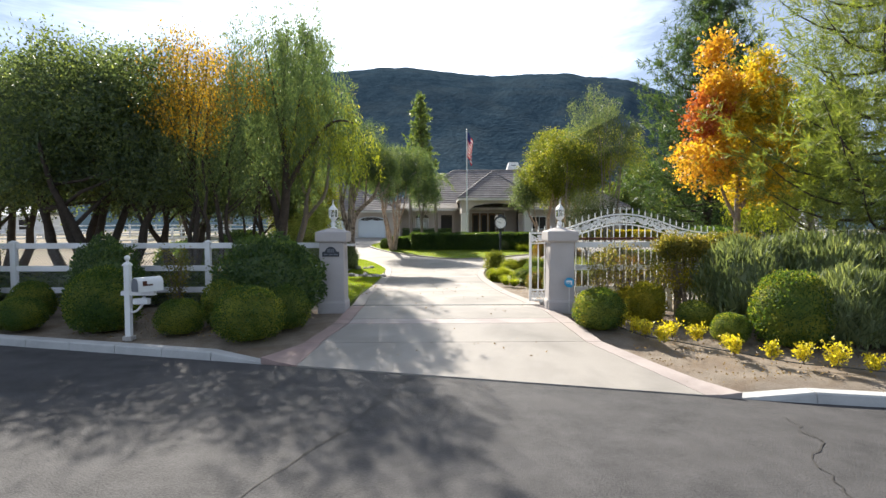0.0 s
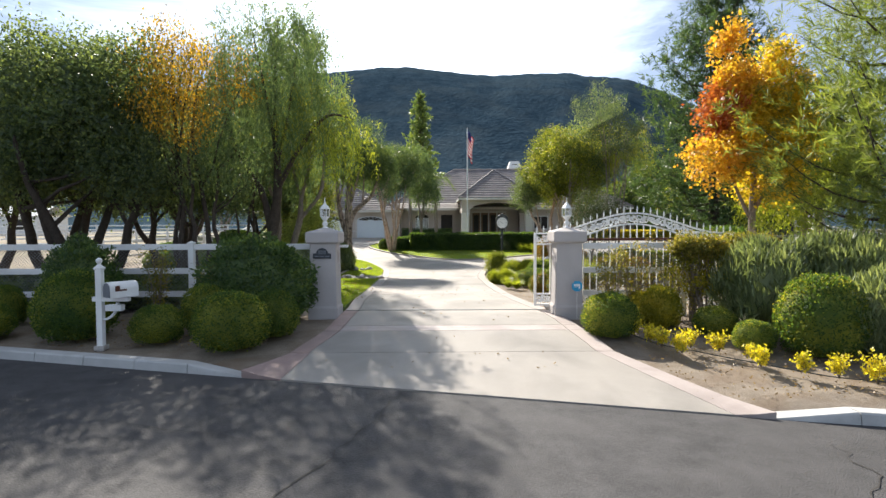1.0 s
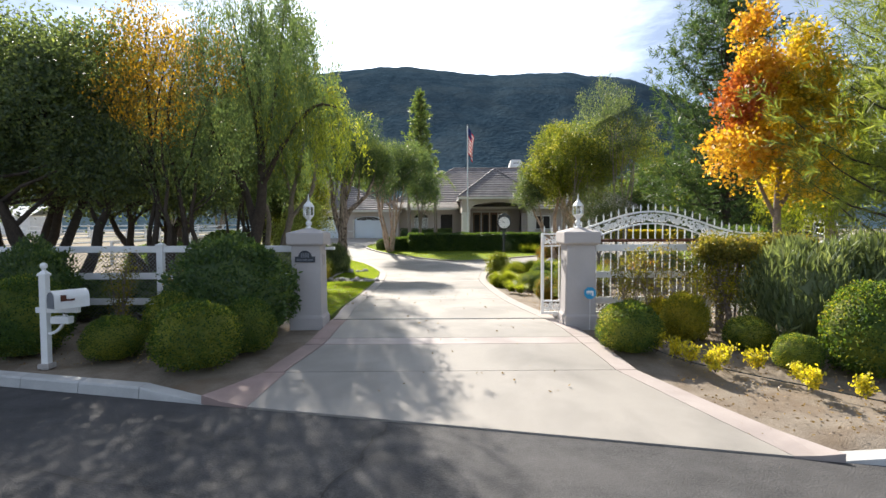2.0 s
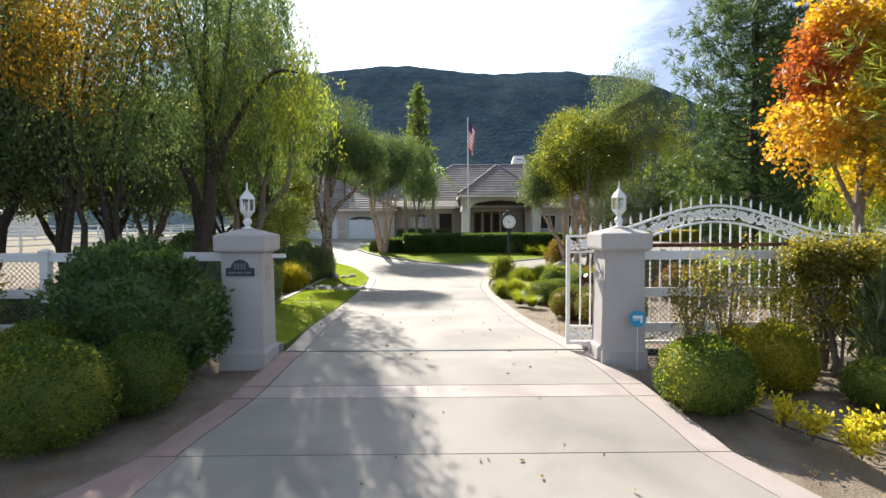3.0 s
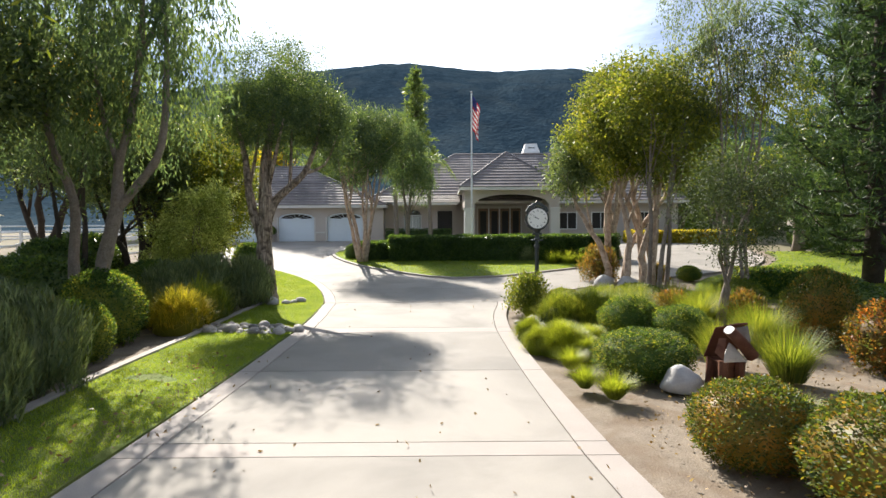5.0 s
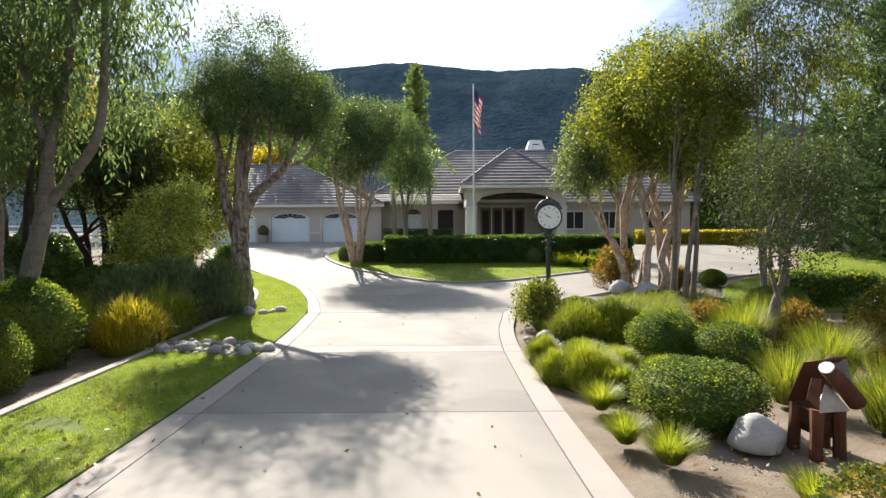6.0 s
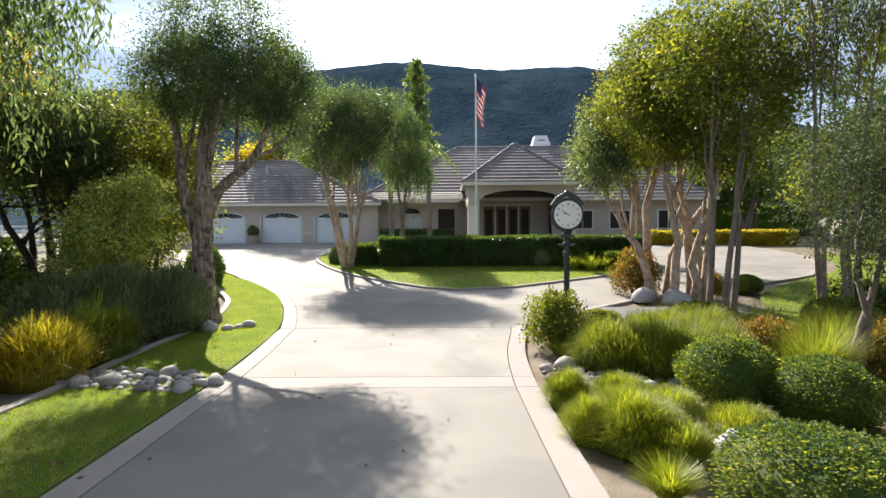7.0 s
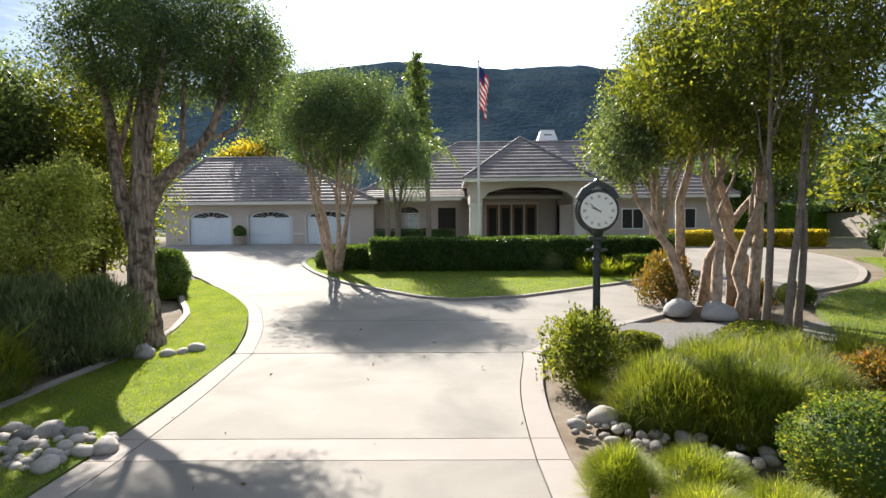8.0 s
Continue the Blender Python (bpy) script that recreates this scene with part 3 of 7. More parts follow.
def shrub_mesh(seed, n, size, width, leaf, core=0.90, amp=0.16, freq=1.6, rise=0.4, shell=0.10):
    """A dense round shrub of radius 1, its middle at its foot's height plus 0.75, as one mesh."""
    global rng
    rng = np.random.default_rng(seed)
    d = unit(rng.normal(size=(n, 3)))
    d[:, 2] = np.where(d[:, 2] < -0.72, -d[:, 2], d[:, 2])
    k = np.array([1 + amp * noise.noise(Vector(q) * freq + Vector((seed * 3.7, seed * 1.3, seed))) for q in d])
    r = k * (1 - shell * rng.uniform(0, 1, n) ** 1.5 + 0.03 * rng.normal(size=n))
    p = d * r[:, None] + np.array([0, 0, 0.75])
    p[:, 2] = np.maximum(p[:, 2], 0.02)
    ax = unit(rng.normal(size=(n, 3)) * 0.8 + d * 0.7 + np.array([0, 0, rise]))
    cv, cf = lumpy(2, (core, core, core), amp, freq, seed)
    cv[:, 2] = np.maximum(cv[:, 2] + 0.75, -0.05)
    return leaf_quads(p - ax * size * 0.3, ax, size, width), (cv, cf)


def blade_quads(p, ax, length, width, bend=0.5):
    """Long blades in three joints that bow outward; two quads each."""
    n = len(p)
    L = (length * rng.uniform(0.6, 1.15, n))[:, None]
    out = ax * np.array([1, 1, 0])
    side = unit(np.cross(ax, np.array([0, 0, 1.0])) + 1e-4) * (width * rng.uniform(0.7, 1.2, n))[:, None]
    a = p
    b = p + ax * L * 0.55
    c = b + unit(ax + out * bend - np.array([0, 0, bend * 0.35])) * L * 0.5
    q1 = np.stack([a - side, a + side, b + side * 0.8, b - side * 0.8], 1)
    q2 = np.stack([b - side * 0.8, b + side * 0.8, c + side * 0.1, c - side * 0.1], 1)
    return np.concatenate([q1, q2], 1).reshape(-1, 3)


def grass_clump(name, label, x, y, r, h, leaf, n, seed, group="", width=0.007, flare=0.55, mound=False, category="ornamental grass", turn=0):
    """A tuft of long blades; mound: many low blades that cover a rounded hummock."""
    global rng
    rng = np.random.default_rng(seed)
    a, q = rng.uniform(0, 2 * math.pi, n), rng.uniform(0, 1, n) ** 0.5
    if mound:
        px, py = r * q * np.cos(a), r * q * np.sin(a)
        pz = h * 0.68 * np.sqrt(np.maximum(1 - q * q, 0)) * (1 + 0.12 * np.sin(5 * px / r + seed) * np.cos(4 * py / r))
        p = np.stack([px, py, pz], 1)
        ax = unit(np.stack([np.cos(a) * q * flare, np.sin(a) * q * flare, 0.75 + 0 * a], 1) + rng.normal(size=(n, 3)) * 0.38)
        v = blade_quads(p, ax, h * 0.42, width, 0.7)
        cv, cf = lumpy(2, (r * 0.93, r * 0.93, h * 0.65), 0.10, 2.0, seed, flat=-0.05)
        o = quad_mesh(name, v, [leaf, leaf], extra=(cv, cf))
    else:
        p = np.stack([0.35 * r * q * np.cos(a), 0.35 * r * q * np.sin(a), 0 * a], 1)
        ax = unit(np.stack([np.cos(a) * q * flare, np.sin(a) * q * flare, 1 + 0 * a], 1) + rng.normal(size=(n, 3)) * 0.12)
        o = quad_mesh(name, blade_quads(p, ax, h, width, 0.75), leaf)
    o.matrix_basis = pose(x, y, gz(x, y), 0, 0, turn)
    return tagged(o, label, category, group)

# ---- ground, road and drive ----
gx = [-2500, -900, -350, -150, -80, -50, -35, -28] + list(np.arange(-24, 25, 1.0)) + [28, 35, 50, 80, 150, 350, 900, 2500]
gy = [-2500, -600, -150, -60, -30, -15] + list(np.arange(-10, 14, 0.6)) + list(np.arange(14.2, 62, 1.2)) + [66, 75, 90, 120, 200, 500, 2500]
gv, gf, gm = [], [], []
for yy in gy:
    for xx in gx:
        e = edge_y(xx)
        low = -0.35 if -14 < yy < e + 0.12 and abs(xx) < 60 else -0.03
        bumpy = 0.05 * noise.noise(Vector((xx * 0.5, yy * 0.5, 0))) if yy > e + 1 and abs(xx) < 30 and yy < 45 else 0
        gv.append((xx, yy, (gz(xx, yy) if yy > -14 else -0.45) + low - 0.03 + min(bumpy, 0.02)))
nx = len(gx)
for j in range(len(gy) - 1):
    for i in range(nx - 1):
        gf.append((j * nx + i, j * nx + i + 1, (j + 1) * nx + i + 1, (j + 1) * nx + i))
        gm.append(0 if (-20 < gx[i] < 20 and 4 < gy[j] < 46) else 1)
ground = obj("ground", gv, gf, [DIRT, MEADOW], smooth=True)
ground.data.polygons.foreach_set("material_index", gm)
tagged(ground, "bare garden soil that turns to dry grass further off", "ground", kind="structure")

rv, rf = [], []
rx = list(np.arange(-60, 61, 1.0))
for xx in rx:
    e = edge_y(xx)
    for k in range(9):
        yy = e - (e + 8.0) * k / 8
        rv.append((xx, yy, road_z(xx) + 0.012 * math.sin(k * 0.4)))
for i in range(len(rx) - 1):
    for k in range(8):
        o = i * 9 + k
        rf.append((o, o + 1, o + 10, o + 9))
road = tagged(obj("road", rv, rf, ASPHALT, smooth=True), "dark grey asphalt road with fine cracks", "road", kind="structure")


def road_crack(pts, w):
    p = np.array(pts, float)
    fine = [p[0]]
    for a, b in zip(p, p[1:]):
        for k in range(1, 7):
            fine.append(a + (b - a) * k / 6 + rng.normal(size=2) * 0.035)
    fine = np.array(fine)
    d = unit(np.gradient(fine, axis=0))
    nr = np.stack([-d[:, 1], d[:, 0]], 1) * (w * rng.uniform(0.4, 1.0, len(fine)))[:, None]
    v, f = [], []
    for q, n_ in zip(fine, nr):
        z = road_z(q[0]) + 0.016
        v += [(q[0] - n_[0], q[1] - n_[1], z), (q[0] + n_[0], q[1] + n_[1], z)]
    for i in range(len(fine) - 1):
        f.append((2 * i, 2 * i + 2, 2 * i + 3, 2 * i + 1))
    return obj("crack", v, f, DARK, road, "narrow dark crack in the asphalt")


road_crack([(-2.2, 3.6), (-1.9, 4.6), (-1.4, 5.6), (-1.0, 7.0), (-0.8, 8.1)], 0.012)
road_crack([(3.6, 4.2), (3.8, 5.0), (4.3, 5.6), (4.4, 6.4)], 0.010)
road_crack([(-7.0, 7.2), (-4.5, 6.9), (-2.4, 6.3)], 0.006)


def kerb(name, x0, x1, step, taper):
    """A raised kerb along the road that drops to nothing at its drive end."""
    xs = np.linspace(x0, x1, int(abs(x1 - x0) / step) + 1)
    r = tagged(new(name), "pale concrete kerb with a sloped end beside the drive", "kerb", kind="structure")
    for a, b in zip(xs, xs[1:]):
        b2 = b - 0.012 * np.sign(b - a)
        v, f = [], []
        for q in (a, b2):
            h = 0.14 * min(1.0, abs(q - x0) / taper)
            y0, z0 = edge_y(q), road_z(q)
            v += [(q, y0 - 0.005, z0 - 0.1), (q, y0 + 0.03, z0 + h * 0.85 + 0.012), (q, y0 + 0.055, z0 + h + 0.014), (q, y0 + 0.26, z0 + h + 0.016), (q, y0 + 0.27, z0 - 0.1)]
        for k in range(5):
            f.append((k, (k + 1) % 5, 5 + (k + 1) % 5, 5 + k))
        f += [(4, 3, 2, 1, 0), (5, 6, 7, 8, 9)]
        obj("kerb_stone", v, f, KERB, r)
    return r


kerb("kerb_west", -3.38, -33.38, 1.0, 0.75)
kerb("kerb_east", 4.28, 24.28, 1.0, 0.6)

drive = tagged(new("driveway"), "light concrete driveway in scored slabs with a pinkish border", "driveway", kind="structure")


def patch(name, a, b, c, d, material, off=0.02, nx=8, ny=4, thick=0.12):
    """A slab with four corners in the plan (near left, near right, far right, far left)."""
    a, b, c, d = (np.array(q, float) for q in (a, b, c, d))
    v, f = [], []
    for j in range(ny + 1):
        for i in range(nx + 1):
            s, t = i / nx, j / ny
            p = (a * (1 - s) + b * s) * (1 - t) + (d * (1 - s) + c * s) * t
            v.append((p[0], p[1], gz(*p) + off))
    m = nx + 1
    for j in range(ny):
        for i in range(nx):
            f.append((j * m + i, j * m + i + 1, (j + 1) * m + i + 1, (j + 1) * m + i))
    rim = [i for i in range(m)] + [j * m + nx for j in range(1, ny + 1)] + [ny * m + i for i in range(nx - 1, -1, -1)] + [j * m for j in range(ny - 1, 0, -1)]
    o = len(v)
    v += [(v[i][0], v[i][1], v[i][2] - thick) for i in rim]
    k = len(rim)
    for i in range(k):
        f.append((rim[i], o + i, o + (i + 1) % k, rim[(i + 1) % k]))
    return obj(name, v, f, material, drive)


GAP = 0.008
# outer edges of the drive: y, left, right
EDGE = [(9.95, -2.92, 3.05), (11.4, -2.60, 2.88), (13.5, -2.52, 2.60), (15.8, -2.68, 2.31), (17.7, -2.70, 2.14), (21.0, -2.74, 2.04), (24.4, -2.84, 2.03), (24.95, -2.86, 2.05), (26.6, -2.92, 2.17), (28.72, -3.08, 2.50)]


def edge_at(y):
    s = smooth_rows(EDGE, 0.3)
    q = np.array(s)
    return float(np.interp(y, q[:, 0], q[:, 1])), float(np.interp(y, q[:, 0], q[:, 2]))


BW = 0.34
patch("slab", (-2.72, edge_y(-2.72) + 0.02), (3.78, edge_y(3.78) + 0.02), (2.72, 9.95 - GAP), (-2.55, 9.95 - GAP), CONCRETE)
patch("slab", (-3.4, edge_y(-3.4) + 0.02), (-2.72 - GAP, edge_y(-2.72) + 0.02), (-2.55 - GAP, 9.95 - GAP), (-2.92, 9.95 - GAP), PINK, nx=2)
patch("slab", (3.78 + GAP, edge_y(3.78) + 0.02), (4.28, edge_y(4.28) + 0.02), (3.05, 9.95 - GAP), (2.72 + GAP, 9.95 - GAP), BLUSH, nx=2)
JOINTS = [9.95, 11.35, 11.75, 13.5, 17.65, 18.0, 20.95, 24.4, 24.95, 28.72]
for ya, yb in zip(JOINTS, JOINTS[1:]):
    band = yb - ya < 0.8
    k = 1 if band else max(1, int((yb - ya) / 0.45))
    ys = np.linspace(ya + GAP, yb - GAP, k + 1)
    rows_in, rows_l, rows_r = [], [], []
    for y_ in ys:
        l_, r_ = edge_at(y_)
        rows_in.append((y_, l_ + BW, r_ - BW))
        rows_l.append((y_, l_, l_ + BW - 2 * GAP))
        rows_r.append((y_, r_ - BW + 2 * GAP, r_))
    sheet("slab", rows_in, 0.02, (BLUSH if ya < 13 else BORDER) if band else CONCRETE, drive)
    sheet("border_slab", rows_l, 0.02, PINK if ya < 13 else BORDER, drive)
    sheet("border_slab", rows_r, 0.02, BLUSH if ya < 13 else BORDER, drive)
# gate track across the drive
sheet("gate_track", [(13.46, -2.5, 5.6), (13.54, -2.5, 5.6)], 0.028, BLACK, drive, "dark steel gate track set in the concrete")
# forecourt round the island
COURT = smooth_rows([(28.74, -3.08, 2.50), (29.6, -3.30, 3.2), (31.1, -3.72, 4.8), (32.5, -4.25, 6.55), (33.6, -4.75, 8.4), (35.2, -5.75, 11.6), (37.1, -7.2, 14.8), (40.0, -9.5, 17.2), (43.0, -12.4, 18.6), (46.0, -15.2, 19.0), (49.0, -16.6, 18.4), (52.75, -17.0, 16.5)])
cq = np.array(COURT)
for ya, yb in ((28.74, 31.6), (31.6, 35.2), (35.2, 39.0), (39.0, 43.2), (43.2, 47.8), (47.8, 52.75)):
    ys = np.linspace(ya + GAP, yb - GAP, 9)
    left = [float(np.interp(q, cq[:, 0], cq[:, 1])) for q in ys]
    right = [float(np.interp(q, cq[:, 0], cq[:, 2])) for q in ys]
    sheet("slab", [(q, a + 0.34, b - 0.34) for q, a, b in zip(ys, left, right)], 0.02, CONCRETE, drive)
    sheet("border_slab", [(q, a, a + 0.33) for q, a in zip(ys, left)], 0.02, BORDER, drive)
    sheet("border_slab", [(q, b - 0.33, b) for q, b in zip(ys, right)], 0.02, BORDER, drive)

# lawns
LAWN_W = smooth_rows([(14.02, -2.86, -2.64), (14.14, -3.05, -2.65), (14.3, -3.25, -2.66), (14.55, -3.47, -2.67), (14.95, -3.70, -2.68), (15.8, -3.98, -2.71), (17.7, -4.35, -2.72), (20.5, -4.68, -2.75), (23.6, -4.86, -2.84), (26.5, -4.97, -2.94), (28.5, -4.92, -3.09), (30.3, -5.1, -3.52), (32.4, -5.7, -4.22), (34.0, -6.6, -4.98), (35.9, -7.7, -6.3), (38.2, -9.0, -8.1)])
lawn_west = tagged(sheet("lawn_west", LAWN_W, 0.035, TURF), "narrow strip of mown green lawn with dry patches beside the drive", "lawn", kind="structure")
ISLAND = smooth_rows([(34.3, 0.9, 1.4), (34.7, 0.0, 3.0), (35.6, -1.0, 4.5), (36.9, -2.35, 6.6), (38.4, -3.55, 8.6), (40.2, -4.60, 10.0), (42.3, -5.50, 10.6), (44.4, -5.85, 10.6), (47.0, -4.8, 9.0), (47.8, -2.5, 6.5)])
island = tagged(sheet("lawn_island", ISLAND, 0.07, TURF), "green lawn island with a pale edge in the turning circle", "lawn", kind="structure")
LAWN_E = smooth_rows([(28.6, 8.2, 17.0), (31.0, 9.3, 20.0), (33.0, 10.4, 22.0), (35.0, 12.4, 24.0), (37.5, 15.8, 25.0), (40.5, 18.2, 26.0), (43.5, 19.4, 26.0)])
lawn_east = tagged(sheet("lawn_east", LAWN_E, 0.035, TURF), "wide green lawn beyond the turning circle", "lawn", kind="structure")
isl = np.array(ISLAND)
ribbon("island_edging", [(q[1], q[0]) for q in isl[::-1]] + [(q[2], q[0]) for q in isl], 0.16, 0.085, BORDER, island, "pale concrete edging of the lawn island")
lw = np.array(LAWN_W)
ribbon("mowing_edge", [(-2.70, 13.93)] + [(q[1] - 0.08, q[0]) for q in lw], 0.15, 0.07, BORDER, lawn_west, "weathered concrete mowing edge")
tagged(sheet("gravel_path", smooth_rows([(28.9, 3.0, 6.0), (29.6, 3.4, 10.4), (30.4, 4.1, 10.0), (31.2, 5.0, 9.4)]), 0.02, GRAVEL), "grey gravel path between the beds", "path", kind="structure")


def blades(name, rows, density, h, parent, leaf, seed, off):
    """Short blades of grass over a lawn."""
    global rng
    rng = np.random.default_rng(seed)
    q = np.array(rows)
    pts = []
    for a, b in zip(q, q[1:]):
        area = abs(b[0] - a[0]) * 0.5 * (a[2] - a[1] + b[2] - b[1])
        k = int(area * density)
        t = rng.uniform(0, 1, k)
        s = rng.uniform(0.01, 0.99, k)
        y_ = a[0] + t * (b[0] - a[0])
        l_ = a[1] + t * (b[1] - a[1])
        r_ = a[2] + t * (b[2] - a[2])
        x_ = l_ + s * (r_ - l_)
        pts.append(np.stack([x_, y_, np.interp(y_, PY, PZ) + off], 1))
    p = np.vstack(pts)
    keep = np.array([noise.noise(Vector((u[0] * 1.1, u[1] * 1.1, 3.3))) > -0.62 for u in p])
    p = p[keep]
    ax = unit(rng.normal(size=(len(p), 3)) * 0.35 + np.array([0, 0, 1.0]))
    o = quad_mesh(name, leaf_quads(p, ax, h, h * 0.17), leaf, parent)
    return tagged(o, "short mown grass", kind="stuff")


blades("grass", LAWN_W, 3400, 0.034, lawn_west, L_LAWN, 31, 0.03)
blades("grass", ISLAND, 620, 0.055, island, L_LAWN, 32, 0.065)
blades("grass", LAWN_E, 420, 0.06, lawn_east, L_LAWN, 33, 0.03)

# ---- hills ----
hv, hf = [], []
ANG = [(-1.6, 0.10), (-0.95, 0.19), (-0.62, 0.250), (-0.50, 0.243), (-0.30, 0.272), (-0.19, 0.284), (-0.10, 0.292), (-0.055, 0.2925), (0.02, 0.286), (0.11, 0.279), (0.18, 0.283), (0.24, 0.284), (0.31, 0.276), (0.36, 0.271), (0.41, 0.255), (0.55, 0.20), (0.8, 0.14), (1.3, 0.08)]
NA, ND = 460, 60
for i in range(NA):
    u = -1.6 + 2.9 * i / (NA - 1)
    top = float(np.interp(u, [a[0] for a in ANG], [a[1] for a in ANG]))
    for j in range(ND):
        s = j / (ND - 1)
        dist = 170 + 620 * s
        x_, y_ = u * dist, dist
        climb = min(s / 0.66, 1.0)
        z_ = top * 566 * (3 * climb ** 2 - 2 * climb ** 3) if s < 0.66 else top * 566 - 80 * (s - 0.66)
        ridge = (noise.noise(Vector((x_ * 0.011, y_ * 0.006, 2.0))) * 13.0 + noise.noise(Vector((x_ * 0.035, y_ * 0.03, 7.0))) * 4.0) * 2.0 * climb * (1 - climb)
        fine = noise.noise(Vector((x_ * 0.09, y_ * 0.09, 1.0))) * 1.5 + (noise.noise(Vector((x_ * 0.16, 3.0, 5.0))) * 1.3 if 0.6 < s < 0.7 else 0.0)
        hv.append((x_, y_, 1.0 + z_ + ridge + fine * climb))
for i in range(NA - 1):
    for j in range(ND - 1):
        hf.append((i * ND + j, (i + 1) * ND + j, (i + 1) * ND + j + 1, i * ND + j + 1))
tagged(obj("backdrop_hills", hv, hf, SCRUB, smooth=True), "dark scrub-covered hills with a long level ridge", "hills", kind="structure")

# ---- gate pillars ----


def lantern(parent_m, label):
    r = root("pillar_lantern", parent_m, label, "lantern", "lanterns on the gate pillars")
    part("stem", frustum(bmesh.new(), [(0.09, 0), (0.09, 0.02), (0.045, 0.035), (0.04, 0.06), (0.062, 0.09), (0.066, 0.13), (0.04, 0.17), (0.035, 0.19), (0.06, 0.20)], 12, 0), WHITE, r, smooth=False)
    part("lower_bowl", frustum(bmesh.new(), [(0.045, 0.20), (0.07, 0.23), (0.105, 0.27), (0.115, 0.29)], 6, 0), WHITE, r)
    g = part("glass", frustum(bmesh.new(), [(0.092, 0.29), (0.104, 0.46)], 6, 0), FROST, r, "clear bevelled glass")
    bm = bmesh.new()
    for k in range(6):
        a = 2 * math.pi * k / 6
        frustum(bm, [(0.009, 0.285), (0.009, 0.475)], 4, 0, 0.104 * math.cos(a), 0.104 * math.sin(a))
    part("glazing_bars", bm, WHITE, r)
    part("bulb", frustum(bmesh.new(), [(0.012, 0.29), (0.015, 0.36), (0.025, 0.385), (0.012, 0.42)], 8, 0), WHITE, r)
    roof_ = part("roof", frustum(bmesh.new(), [(0.125, 0.465), (0.118, 0.48), (0.085, 0.53), (0.045, 0.57), (0.03, 0.60), (0.015, 0.61)], 6, 0), WHITE, r)
    part("finial", frustum(bmesh.new(), [(0.012, 0.60), (0.02, 0.63), (0.01, 0.65), (0.014, 0.67), (0.003, 0.74)], 8, 0), WHITE, roof_)
    return r


def pillar(x, y, side):
    what = "white stucco gate pillar with a sloped cap and a dark address plaque" if side < 0 else "white stucco gate pillar with a sloped cap beside the sliding gate"
    r = root("gate_pillar", pose(x, y, 0), what, "pillar", "gate pillars")
    bm = frustum(bmesh.new(), [(0.345, -0.35), (0.345, 0.20), (0.318, 0.235), (0.312, 0.30), (0.298, 1.74)])
    bmesh.ops.bevel(bm, geom=list(bm.edges), offset=0.012, segments=2, affect='EDGES')
    part("shaft", bm, STUCCO, r)
    bm = frustum(bmesh.new(), [(0.325, 1.70), (0.372, 1.73), (0.382, 1.745), (0.384, 1.955), (0.378, 1.972), (0.11, 2.055), (0.11, 2.06)])
    bmesh.ops.bevel(bm, geom=list(bm.edges), offset=0.008, segments=2, affect='EDGES')
    part("cap", bm, STUCCO, r)
    if side < 0:
        bm = bmesh.new()
        pts = [(-0.21, 0), (0.21, 0), (0.21, 0.12), (0.15, 0.12)] + [(0.135 * math.cos(a), 0.12 + 0.125 * math.sin(a)) for a in np.linspace(0.1, math.pi - 0.1, 12)] + [(-0.15, 0.12), (-0.21, 0.12)]
        lo = [bm.verts.new((u, 0, w)) for u, w in pts]
        hi = [bm.verts.new((u, -0.025, w)) for u, w in pts]
        bm.faces.new(lo)
        bm.faces.new(hi)
        for i in range(len(pts)):
            bm.faces.new((lo[i], lo[(i + 1) % len(pts)], hi[(i + 1) % len(pts)], hi[i]))
        pl = part("address_plaque", bm, PLAQUE, r, "dark arched slate plaque", where=pose(-0.01, -0.305, 1.36))
        for k in range(4):
            part("bar", boxes((-0.08 + 0.045 * k, -0.052 + 0.045 * k, -0.032, -0.024, 0.10, 0.19)), PLAQUE_MARK, pl)
        for k in range(3):
            part("bar", boxes((-0.17 + 0.12 * k, -0.07 + 0.12 * k, -0.032, -0.024, 0.035, 0.065)), PLAQUE_MARK, pl)
        part("niche_frame", boxes((0.296, 0.312, -0.11, 0.11, 1.24, 1.27), (0.296, 0.312, -0.11, 0.11, 1.50, 1.53), (0.296, 0.312, -0.11, -0.08, 1.27, 1.50), (0.296, 0.312, 0.08, 0.11, 1.27, 1.50)), STUCCO, r)
        # Flat plate: the niche's shadow is only its darker clay tone.
        part("niche", boxes((0.297, 0.304, -0.08, 0.08, 1.27, 1.50)), TERRACOTTA, r, "shadowed call-box niche")
        part("bracket", boxes((0.28, 0.50, 0.20, 0.30, 1.60, 1.66), bevel=0.006), FENCE_WHITE, r, "white bracket for the gate")
    lantern(pose(x, y, 2.055), "white metal lantern with clear glass on a gate pillar")
    return r


pillar(-2.88, 12.9, -1)
pillar(2.88, 12.9, 1)

